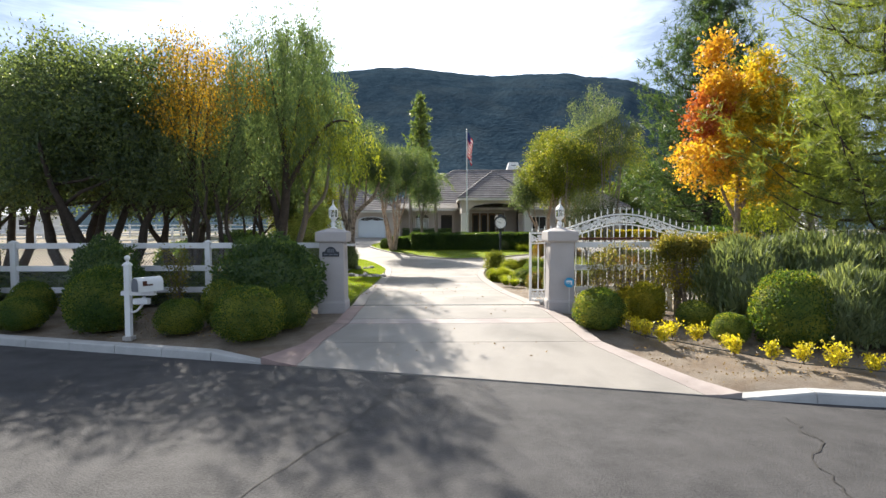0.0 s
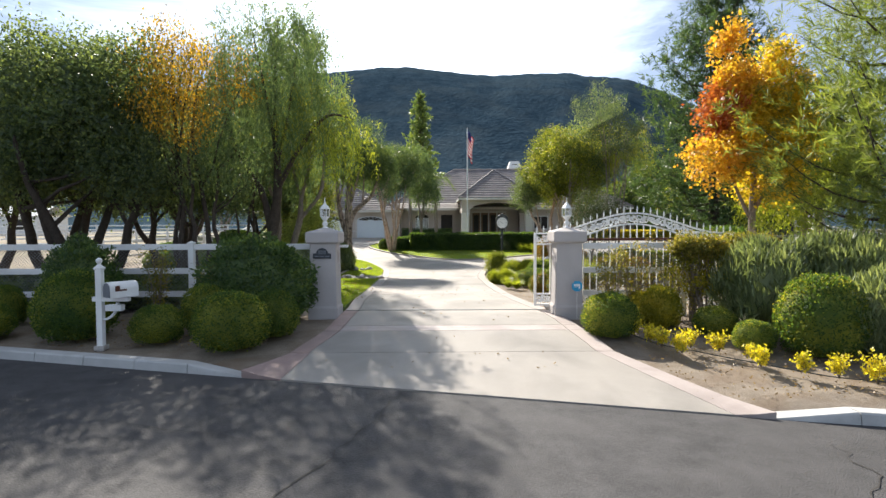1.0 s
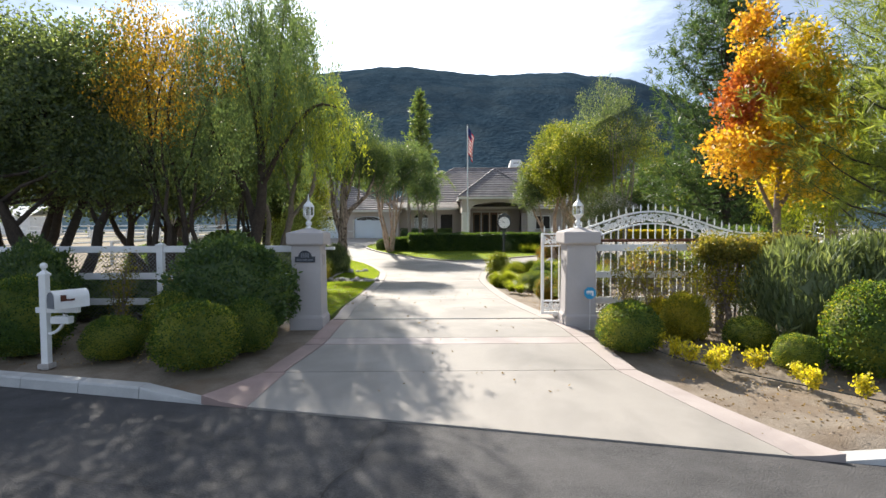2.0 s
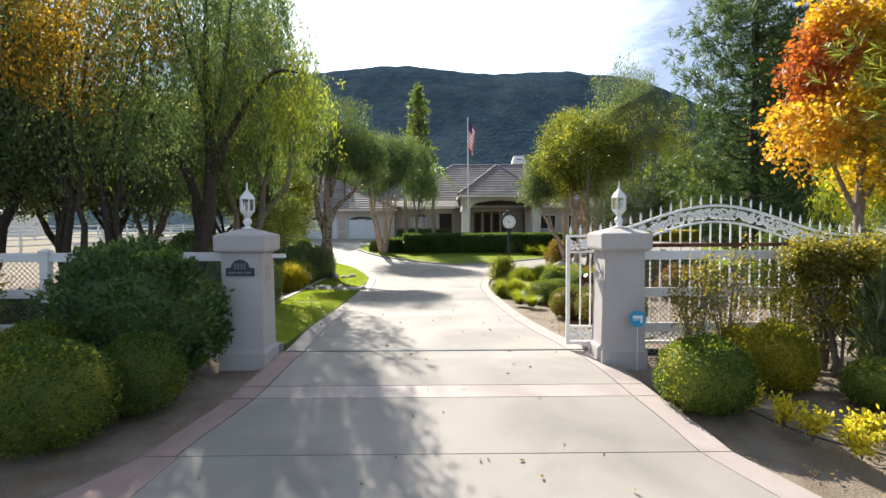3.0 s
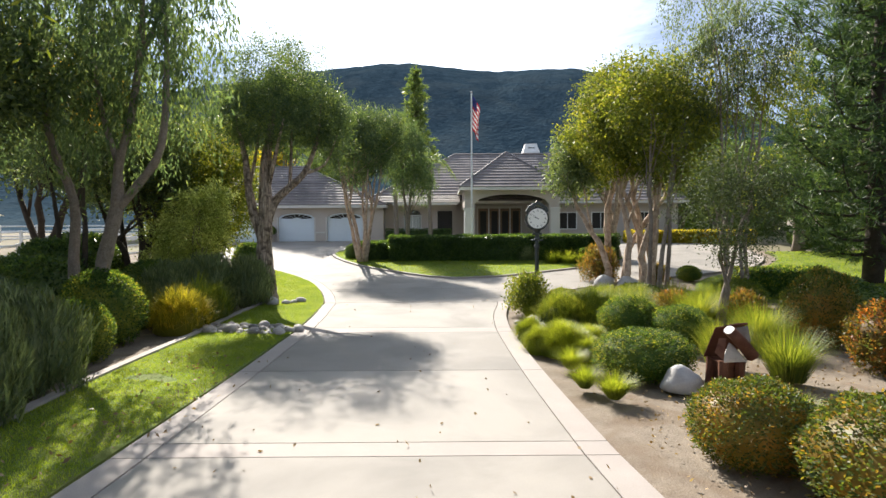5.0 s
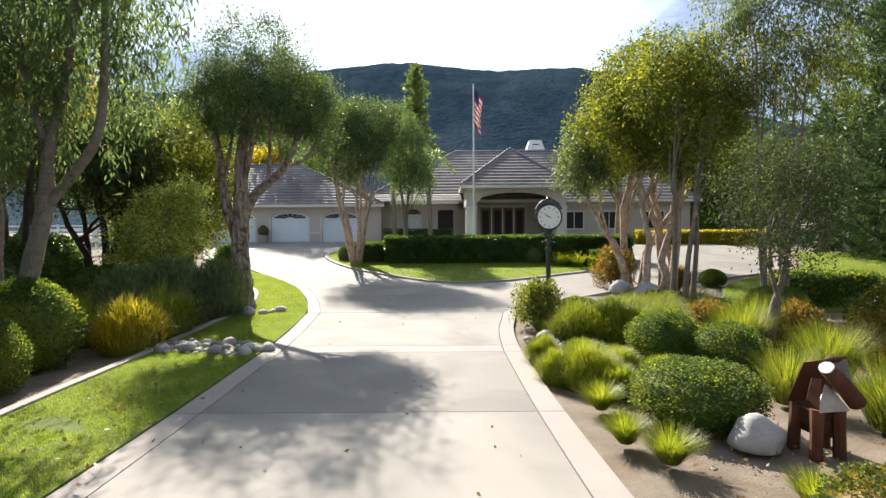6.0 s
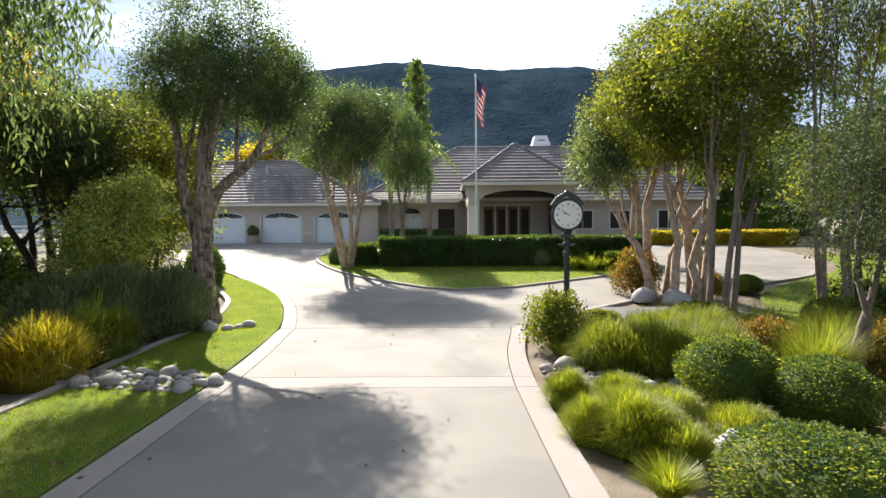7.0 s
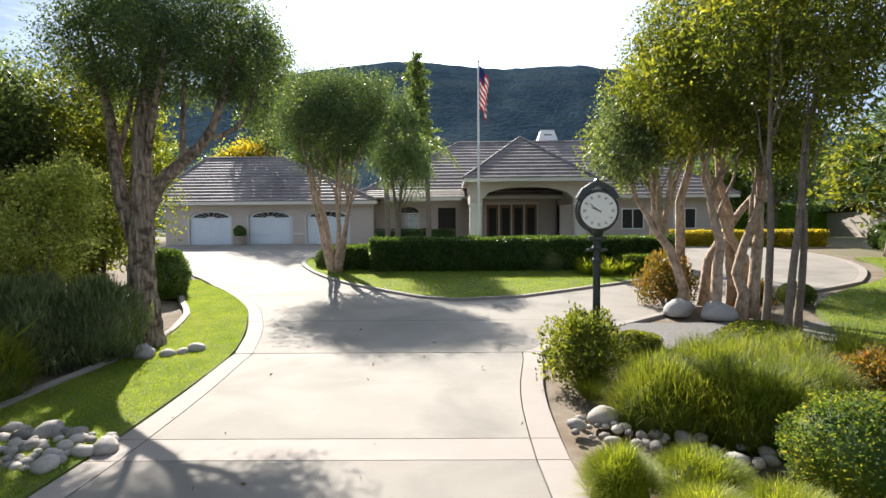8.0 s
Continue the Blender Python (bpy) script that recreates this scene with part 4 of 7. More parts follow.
# ---- sliding gate ----


def sweep(pts, w, h):
    """A bar of section w by h along points in the x-z plane."""
    bm = bmesh.new()
    rings = []
    for i, (x_, z_) in enumerate(pts):
        a = pts[max(i - 1, 0)]
        b = pts[min(i + 1, len(pts) - 1)]
        L = math.hypot(b[0] - a[0], b[1] - a[1])
        nx_, nz_ = -(b[1] - a[1]) / L, (b[0] - a[0]) / L
        rings.append([bm.verts.new((x_ + s * nx_ * h / 2, q * w / 2, z_ + s * nz_ * h / 2)) for s, q in ((-1, -1), (-1, 1), (1, 1), (1, -1))])
    for a, b in zip(rings, rings[1:]):
        for i in range(4):
            bm.faces.new((a[i], a[(i + 1) % 4], b[(i + 1) % 4], b[i]))
    bm.faces.new(rings[0])
    bm.faces.new(rings[-1])
    return bm


GL = 4.95


def gate_top(u):
    s = min(max(abs(u / GL - 0.5) * 2, 0), 1)
    return 1.92 + 0.50 * (0.5 + 0.5 * math.cos(math.pi * min(s / 0.92, 1)))


def scrolls(seed, zlow, zhigh, step=0.15):
    """Cast leaves and vine curls between two rails."""
    g = np.random.default_rng(seed)
    v, f = [], []
    x_ = 0.08
    flip = 1
    paths = []
    while x_ < GL - 0.08:
        za, zb = zlow(x_), zhigh(x_)
        zm, hh = (za + zb) / 2, (zb - za) / 2 - 0.015
        pts = []
        for k in range(13):
            a = -2.2 + 5.2 * k / 12
            rr = hh * (0.92 - 0.055 * k)
            pts.append((x_ + rr * math.cos(a) * 0.85, 0.0, zm + flip * rr * math.sin(a) * 0.9, 0.011))
        paths.append(pts)
        for k in range(13):
            a = g.uniform(0, 2 * math.pi)
            cx_, cz_ = x_ + g.uniform(-0.08, 0.08), zm + g.uniform(-0.75, 0.75) * hh
            L_, W_ = g.uniform(0.04, 0.065), g.uniform(0.018, 0.03)
            ca, sa_ = math.cos(a), math.sin(a)
            o = len(v)
            for t_, s_, d_ in ((-1, 0, 0), (0, 1, 0), (1, 0, 0), (0, -1, 0), (0, 0, -0.022), (0, 0, 0.022)):
                v.append((cx_ + L_ * t_ * ca - W_ * s_ * sa_, d_, cz_ + L_ * t_ * sa_ + W_ * s_ * ca))
            for i in range(4):
                f.append((o + i, o + (i + 1) % 4, o + 4))
                f.append((o + (i + 1) % 4, o + i, o + 5))
        flip = -flip
        x_ += step
    tv, tf = tubes(paths, 4)
    o = len(v)
    return v + [tuple(q) for q in tv], f + [tuple(i + o for i in q) for q in tf]


gate = root("sliding_gate", pose(2.24, 13.50, 0.0), "white ornamental iron sliding gate with a curved scrollwork top, partly open", "gate")
xs_ = np.linspace(0, GL, 49)
part("top_rail", sweep([(q, gate_top(q)) for q in xs_], 0.045, 0.04), WHITE, gate)
part("band_rail", sweep([(q, gate_top(q) - 0.27) for q in xs_], 0.045, 0.035), WHITE, gate)
part("lower_rail", sweep([(0, 0.40), (GL, 0.40)], 0.045, 0.035), WHITE, gate)
part("bottom_rail", sweep([(0, 0.13), (GL, 0.13)], 0.05, 0.05), WHITE, gate)
v_, f_ = scrolls(5, lambda q: gate_top(q) - 0.25, lambda q: gate_top(q) - 0.02)
obj("scrollwork", v_, f_, WHITE, gate, "cast leaf and vine scrollwork of the top band")
v_, f_ = scrolls(6, lambda q: 0.155, lambda q: 0.385)
obj("scrollwork", v_, f_, WHITE, gate, "cast leaf and vine scrollwork of the bottom band")
for q in (0.0, GL):
    part("stile", boxes((q - 0.03, q + 0.03, -0.03, 0.03, 0.10, gate_top(q) + 0.02), bevel=0.004), WHITE, gate)
spear = None
npk = 29
for k in range(npk + 1):
    q = 0.04 + (GL - 0.08) * k / npk
    if 0 < k < npk:
        bm = boxes((q - 0.011, q + 0.011, -0.011, 0.011, 0.41, gate_top(q) - 0.28))
        if k % 2:
            mid = 0.41 + (gate_top(q) - 0.69) * (0.72 if k % 4 == 1 else 0.32)
            frustum(bm, [(0.012, mid - 0.05), (0.026, mid - 0.02), (0.026, mid + 0.02), (0.012, mid + 0.05)], 8, 0, q, 0)
        part("picket", bm, WHITE, gate)
    if spear is None:
        spear = part("spear_point", frustum(bmesh.new(), [(0.010, 0.0), (0.010, 0.03), (0.022, 0.045), (0.014, 0.06), (0.024, 0.085), (0.002, 0.175)], 6, 0), WHITE, gate)
        spear.matrix_basis = pose(q, 0, gate_top(q) + 0.015)
    else:
        share("spear_point", spear, gate, pose(q, 0, gate_top(q) + 0.015))
for q in (0.30, GL - 0.3):
    bm = bmesh.new()
    bmesh.ops.create_cone(bm, cap_ends=True, segments=18, radius1=0.06, radius2=0.06, depth=0.035, matrix=pose(q, 0, 0.075, 90))
    part("wheel", bm, SILVER, gate, "grey steel track wheel")
    part("wheel_fork", boxes((q - 0.045, q + 0.045, -0.035, -0.022, 0.07, 0.15), (q - 0.045, q + 0.045, 0.022, 0.035, 0.07, 0.15)), WHITE, gate)

# ---- boundary fence ----


def wire_quads(x0, x1, z0, z1, cell=0.085, w=0.0055):
    """Diagonal wires of a chain-link panel."""
    out = []
    H = z1 - z0
    n = int((x1 - x0 + H) / cell)
    for k in range(n):
        for sgn in (1, -1):
            a = x0 - H + k * cell if sgn > 0 else x0 + k * cell
            p, q = (a, z0), (a + sgn * H, z1)
            def clip(t0, t1):
                return (p[0] + (q[0] - p[0]) * t0, p[1] + (q[1] - p[1]) * t0), (p[0] + (q[0] - p[0]) * t1, p[1] + (q[1] - p[1]) * t1)
            dx = q[0] - p[0]
            ta, tb = sorted(((x0 - p[0]) / dx, (x1 - p[0]) / dx))
            t0, t1 = max(0, ta), min(1, tb)
            if t1 - t0 < 0.02:
                continue
            (ax, az), (bx, bz) = clip(t0, t1)
            for dy in (0,):
                out += [(ax - w, dy, az), (ax + w, dy, az), (bx + w, dy, bz), (bx - w, dy, bz)]
    return np.array(out)


def fence(name, x0, x1, y, bay, label, post_first=True, stub=None):
    r = root(name, pose(0, 0, 0), label, "fence")
    n = max(1, round(abs(x1 - x0) / bay))
    xs = np.linspace(x0, x1, n + 1)
    if stub is not None:
        for zc in (1.625, 1.045, 0.49):
            part("rail", boxes((x0 + 0.066, stub, y - 0.02, y + 0.02, zc - 0.07, zc + 0.07), bevel=0.006), FENCE_WHITE, r)
        quad_mesh("wire_mesh", wire_quads(x0 + 0.066, stub, 0.05, 1.58), WIRE, r, "galvanised chain-link mesh behind the rails", where=pose(0, y + 0.03, 0))
    for i, q in enumerate(xs):
        if i == 0 and not post_first:
            continue
        bm = boxes((q - 0.065, q + 0.065, y - 0.065, y + 0.065, -0.3, 1.70), bevel=0.006)
        frustum(bm, [(0.078, 1.70), (0.078, 1.725), (0.01, 1.765)], 4, math.pi / 4, q, y)
        part("post", bm, FENCE_WHITE, r)
    for a, b in zip(xs, xs[1:]):
        a, b = min(a, b), max(a, b)
        for zc in (1.625, 1.045, 0.49):
            part("rail", boxes((a + 0.066, b - 0.066, y - 0.02, y + 0.02, zc - 0.07, zc + 0.07), bevel=0.006), FENCE_WHITE, r)
        w = wire_quads(a + 0.066, b - 0.066, 0.05, 1.58)
        quad_mesh("wire_mesh", w, WIRE, r, "galvanised chain-link mesh behind the rails", where=pose(0, y + 0.03, 0))
    return r


fence("boundary_fence", -6.13, -28.36, 13.08, 2.47, "white three-rail fence with wire mesh joined to the gate pillar", stub=-3.19)
fence("boundary_fence", 3.22, 20.72, 12.95, 2.5, "white three-rail fence with wire mesh in front of the open gate", False)

v, f = tubes([[(3.24, 13.06, 1.775, 0.032), (5.5, 13.06, 1.78, 0.032), (8.2, 13.06, 1.775, 0.032)]], 8)
tagged(obj("guide_rail", v, f, RUST, smooth=True), "rusty brown pipe resting along the fence top", "rail")

# ---- house ----
HG = 1.08
house = root("house", pose(0, 0, 0), "beige stucco house with grey tiled hip roofs and an arched porch", "house")


def roof_plane(bm, eL, eR, rL, rR, n, lip=0.085):
    """A roof slope in tile courses, each lapping over the one below."""
    eL, eR, rL, rR = (Vector(q) for q in (eL, eR, rL, rR))
    for i in range(n):
        t0, t1 = i / n, (i + 1) / n
        a, b = eL.lerp(rL, t0), eR.lerp(rR, t0)
        c, d = eR.lerp(rR, t1), eL.lerp(rL, t1)
        up = Vector((0, 0, lip))
        va = [bm.verts.new(q) for q in (a, b, a + up, b + up, c, d)]
        bm.faces.new((va[0], va[1], va[3], va[2]))
        if (c - d).length > 1e-4:
            bm.faces.new((va[2], va[3], va[4], va[5]))
        else:
            bm.faces.new((va[2], va[3], va[4]))


def hip_roof(x0, x1, y0, y1, ze, zr, xa, xb, yr, n, material, label=""):
    bm = bmesh.new()
    A, B, C, D = (x0, y0, ze), (x1, y0, ze), (x1, y1, ze), (x0, y1, ze)
    R, S = (xa, yr, zr), (xb, yr, zr)
    roof_plane(bm, A, B, R, S, n)
    roof_plane(bm, B, C, S, S, n)
    roof_plane(bm, C, D, S, R, n)
    roof_plane(bm, D, A, R, R, n)
    bmesh.ops.remove_doubles(bm, verts=bm.verts, dist=0.002)
    o = part("roof", bm, material, house, label)
    for p, q in ((A, R), (B, S), (C, S), (D, R), (R, S)):
        p, q = np.array(p), np.array(q)
        v, f = tubes([[(*(p + (q - p) * t + np.array([0, 0, 0.05])), 0.085) for t in np.linspace(0, 1, 5)]], 6)
        obj("ridge_cap", v, f, material, o)
    part("fascia", boxes((x0 + 0.02, x1 - 0.02, y0 + 0.01, y0 + 0.06, ze - 0.20, ze - 0.004), (x0 + 0.02, x0 + 0.07, y0 + 0.06, y1, ze - 0.20, ze - 0.004), (x1 - 0.07, x1 - 0.02, y0 + 0.06, y1, ze - 0.20, ze - 0.004)), TRIM, o, "pale painted fascia and gutter")
    part("soffit", boxes((x0 + 0.07, x1 - 0.07, y0 + 0.06, y1 - 0.1, ze - 0.19, ze - 0.16)), WALL, o)
    return o


def arch_wall(x0, x1, y0, y1, ztop, openings, zb=HG - 0.3):
    """A wall with arched openings (x0, x1, spring z, crown z), cut right through."""
    bm = bmesh.new()
    edge = x0
    for a, b, zs, zc in openings:
        box(bm, edge, a, y0, y1, zb, ztop)
        n = 14
        for k in range(n):
            u0, u1 = a + (b - a) * k / n, a + (b - a) * (k + 1) / n
            def h(u):
                w = (u - (a + b) / 2) / ((b - a) / 2)
                return zs + (zc - zs) * math.sqrt(max(0, 1 - w * w))
            vs = [bm.verts.new(q) for q in ((u0, y0, h(u0)), (u1, y0, h(u1)), (u1, y0, ztop), (u0, y0, ztop), (u0, y1, h(u0)), (u1, y1, h(u1)), (u1, y1, ztop), (u0, y1, ztop))]
            for q in ((0, 1, 2, 3), (4, 7, 6, 5), (0, 4, 5, 1), (3, 2, 6, 7)):
                bm.faces.new([vs[i] for i in q])
        edge = b
    box(bm, edge, x1, y0, y1, zb, ztop)
    bmesh.ops.remove_doubles(bm, verts=bm.verts, dist=0.002)
    return bm


# garage wing
GY_ = 52.8
DOORS = [(-15.66, -13.00), (-11.86, -9.14), (-8.17, -5.47)]
SPRING, CROWN = HG + 1.82, HG + 2.14
part("garage_wall", arch_wall(-17.2, -3.9, GY_, GY_ + 0.25, 3.75, [(a, b, SPRING, CROWN) for a, b in DOORS]), WALL, house)
for wall_box in ((-17.2, -16.95, GY_ + 0.25, 63, HG - 0.3, 3.75), (-4.15, -3.9, GY_ + 0.25, 54.0, HG - 0.3, 3.75), (-16.95, -4.15, 62.7, 63, HG - 0.3, 3.75)):
    part("side_wall", boxes(wall_box), WALL, house)
hip_roof(-18.3, -3.6, 52.25, 63.6, 3.80, 7.2, -16.6, -11.0, 57.6, 15, ROOF)
for a, b in DOORS:
    d = part("garage_door", boxes((a - 0.05, b + 0.05, GY_ + 0.15, GY_ + 0.20, HG, CROWN + 0.05)), DOOR_PAINT, house, "white sectional garage door with skylight blue in its paint")
    nb = 4
    for r_ in range(3):
        for c_ in range(nb):
            x0_ = a + 0.08 + c_ * (b - a - 0.08) / nb
            z0_ = HG + 0.06 + r_ * 0.56
            part("panel", boxes((x0_, x0_ + (b - a) / nb - 0.12, GY_ + 0.135, GY_ + 0.152, z0_, z0_ + 0.46), bevel=0.006), DOOR_PAINT, d)
    cx_ = (a + b) / 2
    hw = (b - a) / 2
    zb_, rx_, rz_ = SPRING - 0.12, hw - 0.16, CROWN - SPRING + 0.05
    for k in range(7):
        # panes of a sunburst fanlight
        a0, a1 = radians(9 + k * 23.4), radians(9 + k * 23.4 + 20.0)
        bm = bmesh.new()
        flat = [(0.30, a0), (1.0, a0), (1.0, (a0 + a1) / 2), (1.0, a1), (0.30, a1)]
        front = [bm.verts.new((cx_ + rx_ * r_ * math.cos(q), GY_ + 0.138, zb_ + rz_ * r_ * math.sin(q))) for r_, q in flat]
        back = [bm.verts.new((v.co.x, GY_ + 0.15, v.co.z)) for v in front]
        bm.faces.new(front)
        for i in range(5):
            bm.faces.new((front[i], front[(i + 1) % 5], back[(i + 1) % 5], back[i]))
        part("fan_pane", bm, DARK, d, "dark fanlight pane")
    for x0_, x1_ in ((a - 0.10, a), (b, b + 0.10)):
        part("door_trim", boxes((x0_, x1_, GY_ - 0.03, GY_ - 0.002, HG, SPRING)), TRIM, house)
for px_ in (-12.43, -8.655):
    part("wall_band", boxes((px_ - 0.34, px_ + 0.34, GY_ - 0.05, GY_ - 0.003, HG + 0.62, HG + 0.74)), TRIM, house)

# link between the garage and the porch
part("front_wall", arch_wall(-3.9, 1.4, 54.0, 54.25, 4.0, [(-2.45, -1.05, HG + 1.95, HG + 2.38)]), WALL, house)
for wall_box in ((3.0, 8.2, 55.2, 55.45, HG - 0.3, 5.12), (8.2, 19.0, 54.0, 54.25, HG - 0.3, 4.0), (1.4, 1.65, 54.25, 55.2, HG - 0.3, 4.0), (1.65, 3.0, 55.2, 55.45, HG - 0.3, 5.12), (18.75, 19.0, 54.25, 66, HG - 0.3, 4.0), (-3.9, 19.0, 65.7, 66, HG - 0.3, 4.0)):
    part("front_wall", boxes(wall_box), WALL, house)
win = part("window", boxes((-2.45, -1.05, 54.10, 54.14, HG + 0.45, HG + 0.52), (-2.45, -2.38, 54.10, 54.14, HG + 0.52, HG + 1.98), (-1.12, -1.05, 54.10, 54.14, HG + 0.52, HG + 1.98), (-1.78, -1.72, 54.10, 54.14, HG + 0.52, HG + 1.98), (-2.38, -1.12, 54.10, 54.14, HG + 1.90, HG + 1.98)), WHITE, house, "white arched window with plantation shutters")
part("sill_wall", boxes((-2.45, -1.05, 54.02, 54.25, HG - 0.3, HG + 0.45)), WALL, win)
part("pane", boxes((-2.38, -1.12, 54.115, 54.125, HG + 0.52, HG + 2.38)), GLASS, win)
for k in range(17):
    z_ = HG + 0.56 + k * 0.078
    part("slat", boxes((-2.37, -1.79, 54.15, 54.165, z_, z_ + 0.058), (-1.71, -1.13, 54.15, 54.165, z_, z_ + 0.058)), WHITE, win)
# Dark sheet behind the shutters in place of an unlit room.
part("unlit_room", boxes((-2.6, -0.9, 54.27, 54.30, HG, HG + 2.5)), DARK, win, "dark sheet for the unlit room behind the shutters")
hip_roof(-5.4, 19.6, 53.3, 66.6, 4.1, 8.52, 1.7, 13.2, 59.9, 17, ROOF)
bm = bmesh.new()
roof_plane(bm, (-4.4, 52.6, 3.98), (1.9, 52.6, 3.98), (-4.4, 53.9, 4.55), (1.9, 53.9, 4.55), 4)
part("roof", bm, ROOF_LIGHT, house, "pale sunlit roof tiles over the front walk")
part("fascia", boxes((-3.2, 1.7, 52.55, 52.60, 3.78, 3.975)), TRIM, house)
# porch
PX0, PX1, PYF = 2.10, 8.65, 49.2
part("porch_wall", arch_wall(PX0, PX1, PYF, PYF + 0.45, 4.72, [(PX0 + 0.70, PX1 - 0.70, 3.70, 4.36)], HG - 0.4), WALL, house)
for q in (PX0 + 0.30, PX1 - 0.30):
    part("column", boxes((q - 0.32, q + 0.32, PYF - 0.06, PYF + 0.50, HG - 0.4, 3.45), (q - 0.37, q + 0.37, PYF - 0.10, PYF + 0.54, 3.30, 3.42), bevel=0.012), TRIM, house, "pale stucco porch column")
for q in (PX0, PX1 - 0.4):
    part("porch_side", boxes((q, q + 0.4, PYF + 0.45, 55.2, 3.5, 5.10)), WALL, house)
part("porch_floor", boxes((PX0 - 0.2, PX1 + 0.2, PYF - 0.3, 55.2, HG - 0.5, HG + 0.06)), BORDER, house)
part("porch_ceiling", boxes((PX0 + 0.4, PX1 - 0.4, PYF + 0.45, 55.2, 5.12, 5.18)), WALL, house)
hip_roof(PX0 - 0.35, PX1 + 0.35, PYF - 0.5, 57.5, 4.82, 7.70, 5.40, 5.50, 53.0, 12, ROOF)
part("roof", (lambda b_: (roof_plane(b_, (5.45, 53.0, 7.68), (9.0, 53.0, 4.82), (5.45, 60, 7.68), (9.0, 60, 4.82), 1), roof_plane(b_, (1.75, 53.0, 4.82), (5.45, 53.0, 7.68), (1.75, 60, 4.82), (5.45, 60, 7.68), 1), b_)[2])(bmesh.new()), ROOF, house)
for k, q in enumerate((3.45, 4.35, 5.20, 6.05)):
    fd = part("entry_door", boxes((q, q + 0.82, 55.10, 55.16, HG + 0.06, HG + 2.5), bevel=0.01), WOOD, house, "tall glazed entry door in a pale wood frame")
    part("pane", boxes((q + 0.16, q + 0.66, 55.085, 55.099, HG + 0.35, HG + 2.3)), DARK, fd, "dark leaded glass")
part("door_trim", boxes(*[(q, q + 0.09, 55.04, 55.17, HG + 0.06, HG + 2.55) for q in (3.36, 4.26, 5.11, 5.96, 6.86)], (3.36, 6.95, 55.04, 55.17, HG + 2.55, HG + 2.68)), TRIM, house)
# Dark sheet on the uncut wall, put in for a recess in shade.
part("recess_shade", boxes((0.2, 1.35, 53.96, 53.99, HG, HG + 2.3)), DARK, house, "dark sheet for the shaded recess beside the porch")
for q in (9.6, 12.2, 15.6):
    wq = part("window", boxes((q, q + 1.5, 53.95, 53.99, HG + 0.8, HG + 0.88), (q, q + 1.5, 53.95, 53.99, HG + 2.1, HG + 2.18), (q, q + 0.08, 53.95, 53.99, HG + 0.88, HG + 2.1), (q + 1.42, q + 1.5, 53.95, 53.99, HG + 0.88, HG + 2.1), (q + 0.72, q + 0.78, 53.95, 53.99, HG + 0.88, HG + 2.1)), WHITE, house)
    part("pane", boxes((q + 0.08, q + 1.42, 53.97, 53.985, HG + 0.88, HG + 2.1)), DARK, wq, "dark window pane")
ch = part("chimney", boxes((8.05, 9.35, 61.0, 62.0, 6.5, 8.80)), WALL, house)
bm = frustum(bmesh.new(), [(0.74, 8.80), (0.74, 8.90), (0.52, 9.60), (0.54, 9.66)], 4, math.pi / 4, 8.7, 61.5)
part("chimney_cap", bm, WHITE, ch, "white metal chimney shroud")
part("vent", boxes((8.40, 9.00, 60.86, 60.92, 9.05, 9.30)), DARK, ch)

# ---- things near the house ----
r = root("flagpole", pose(2.52, 47.9, gz(2.52, 47.9) + 0.12), "tall white flagpole with a limp striped flag before the porch", "flagpole")
part("pole", frustum(bmesh.new(), [(0.075, -0.22), (0.07, 1.0), (0.045, 9.9), (0.04, 10.0)], 12, 0), WHITE, r, smooth=True)
bm = bmesh.new()
bmesh.ops.create_uvsphere(bm, u_segments=12, v_segments=8, radius=0.07, matrix=pose(0, 0, 10.06))
part("ball", bm, SILVER, r, smooth=True)
NU, NV = 20, 13
fv, ff, fm = [], [], []
for j in range(NV + 1):
    for i in range(NU + 1):
        u, w = i / NU, j / NV
        x_ = 0.05 + 0.52 * u ** 0.8 * (1 - 0.3 * w) + 0.035 * math.sin(9 * u + 4 * w)
        y_ = -0.06 + 0.10 * math.sin(8 * u + 3 * w + 0.5)
        fv.append((x_, y_, 9.85 - 2.2 * w - 0.85 * u))
for j in range(NV):
    for i in range(NU):
        o = j * (NU + 1) + i
        ff.append((o, o + 1, o + NU + 2, o + NU + 1))
        fm.append(2 if (i < 11 and j < 4) else (0 if j % 2 == 0 else 1))
fl = obj("flag", fv, ff, [FLAG_RED, FLAG_WHITE, FLAG_BLUE], r, "limp flag with red and white stripes and a blue corner", smooth=True)
fl.data.polygons.foreach_set("material_index", fm)
md = fl.modifiers.new("cloth", 'SOLIDIFY')
md.thickness = 0.008


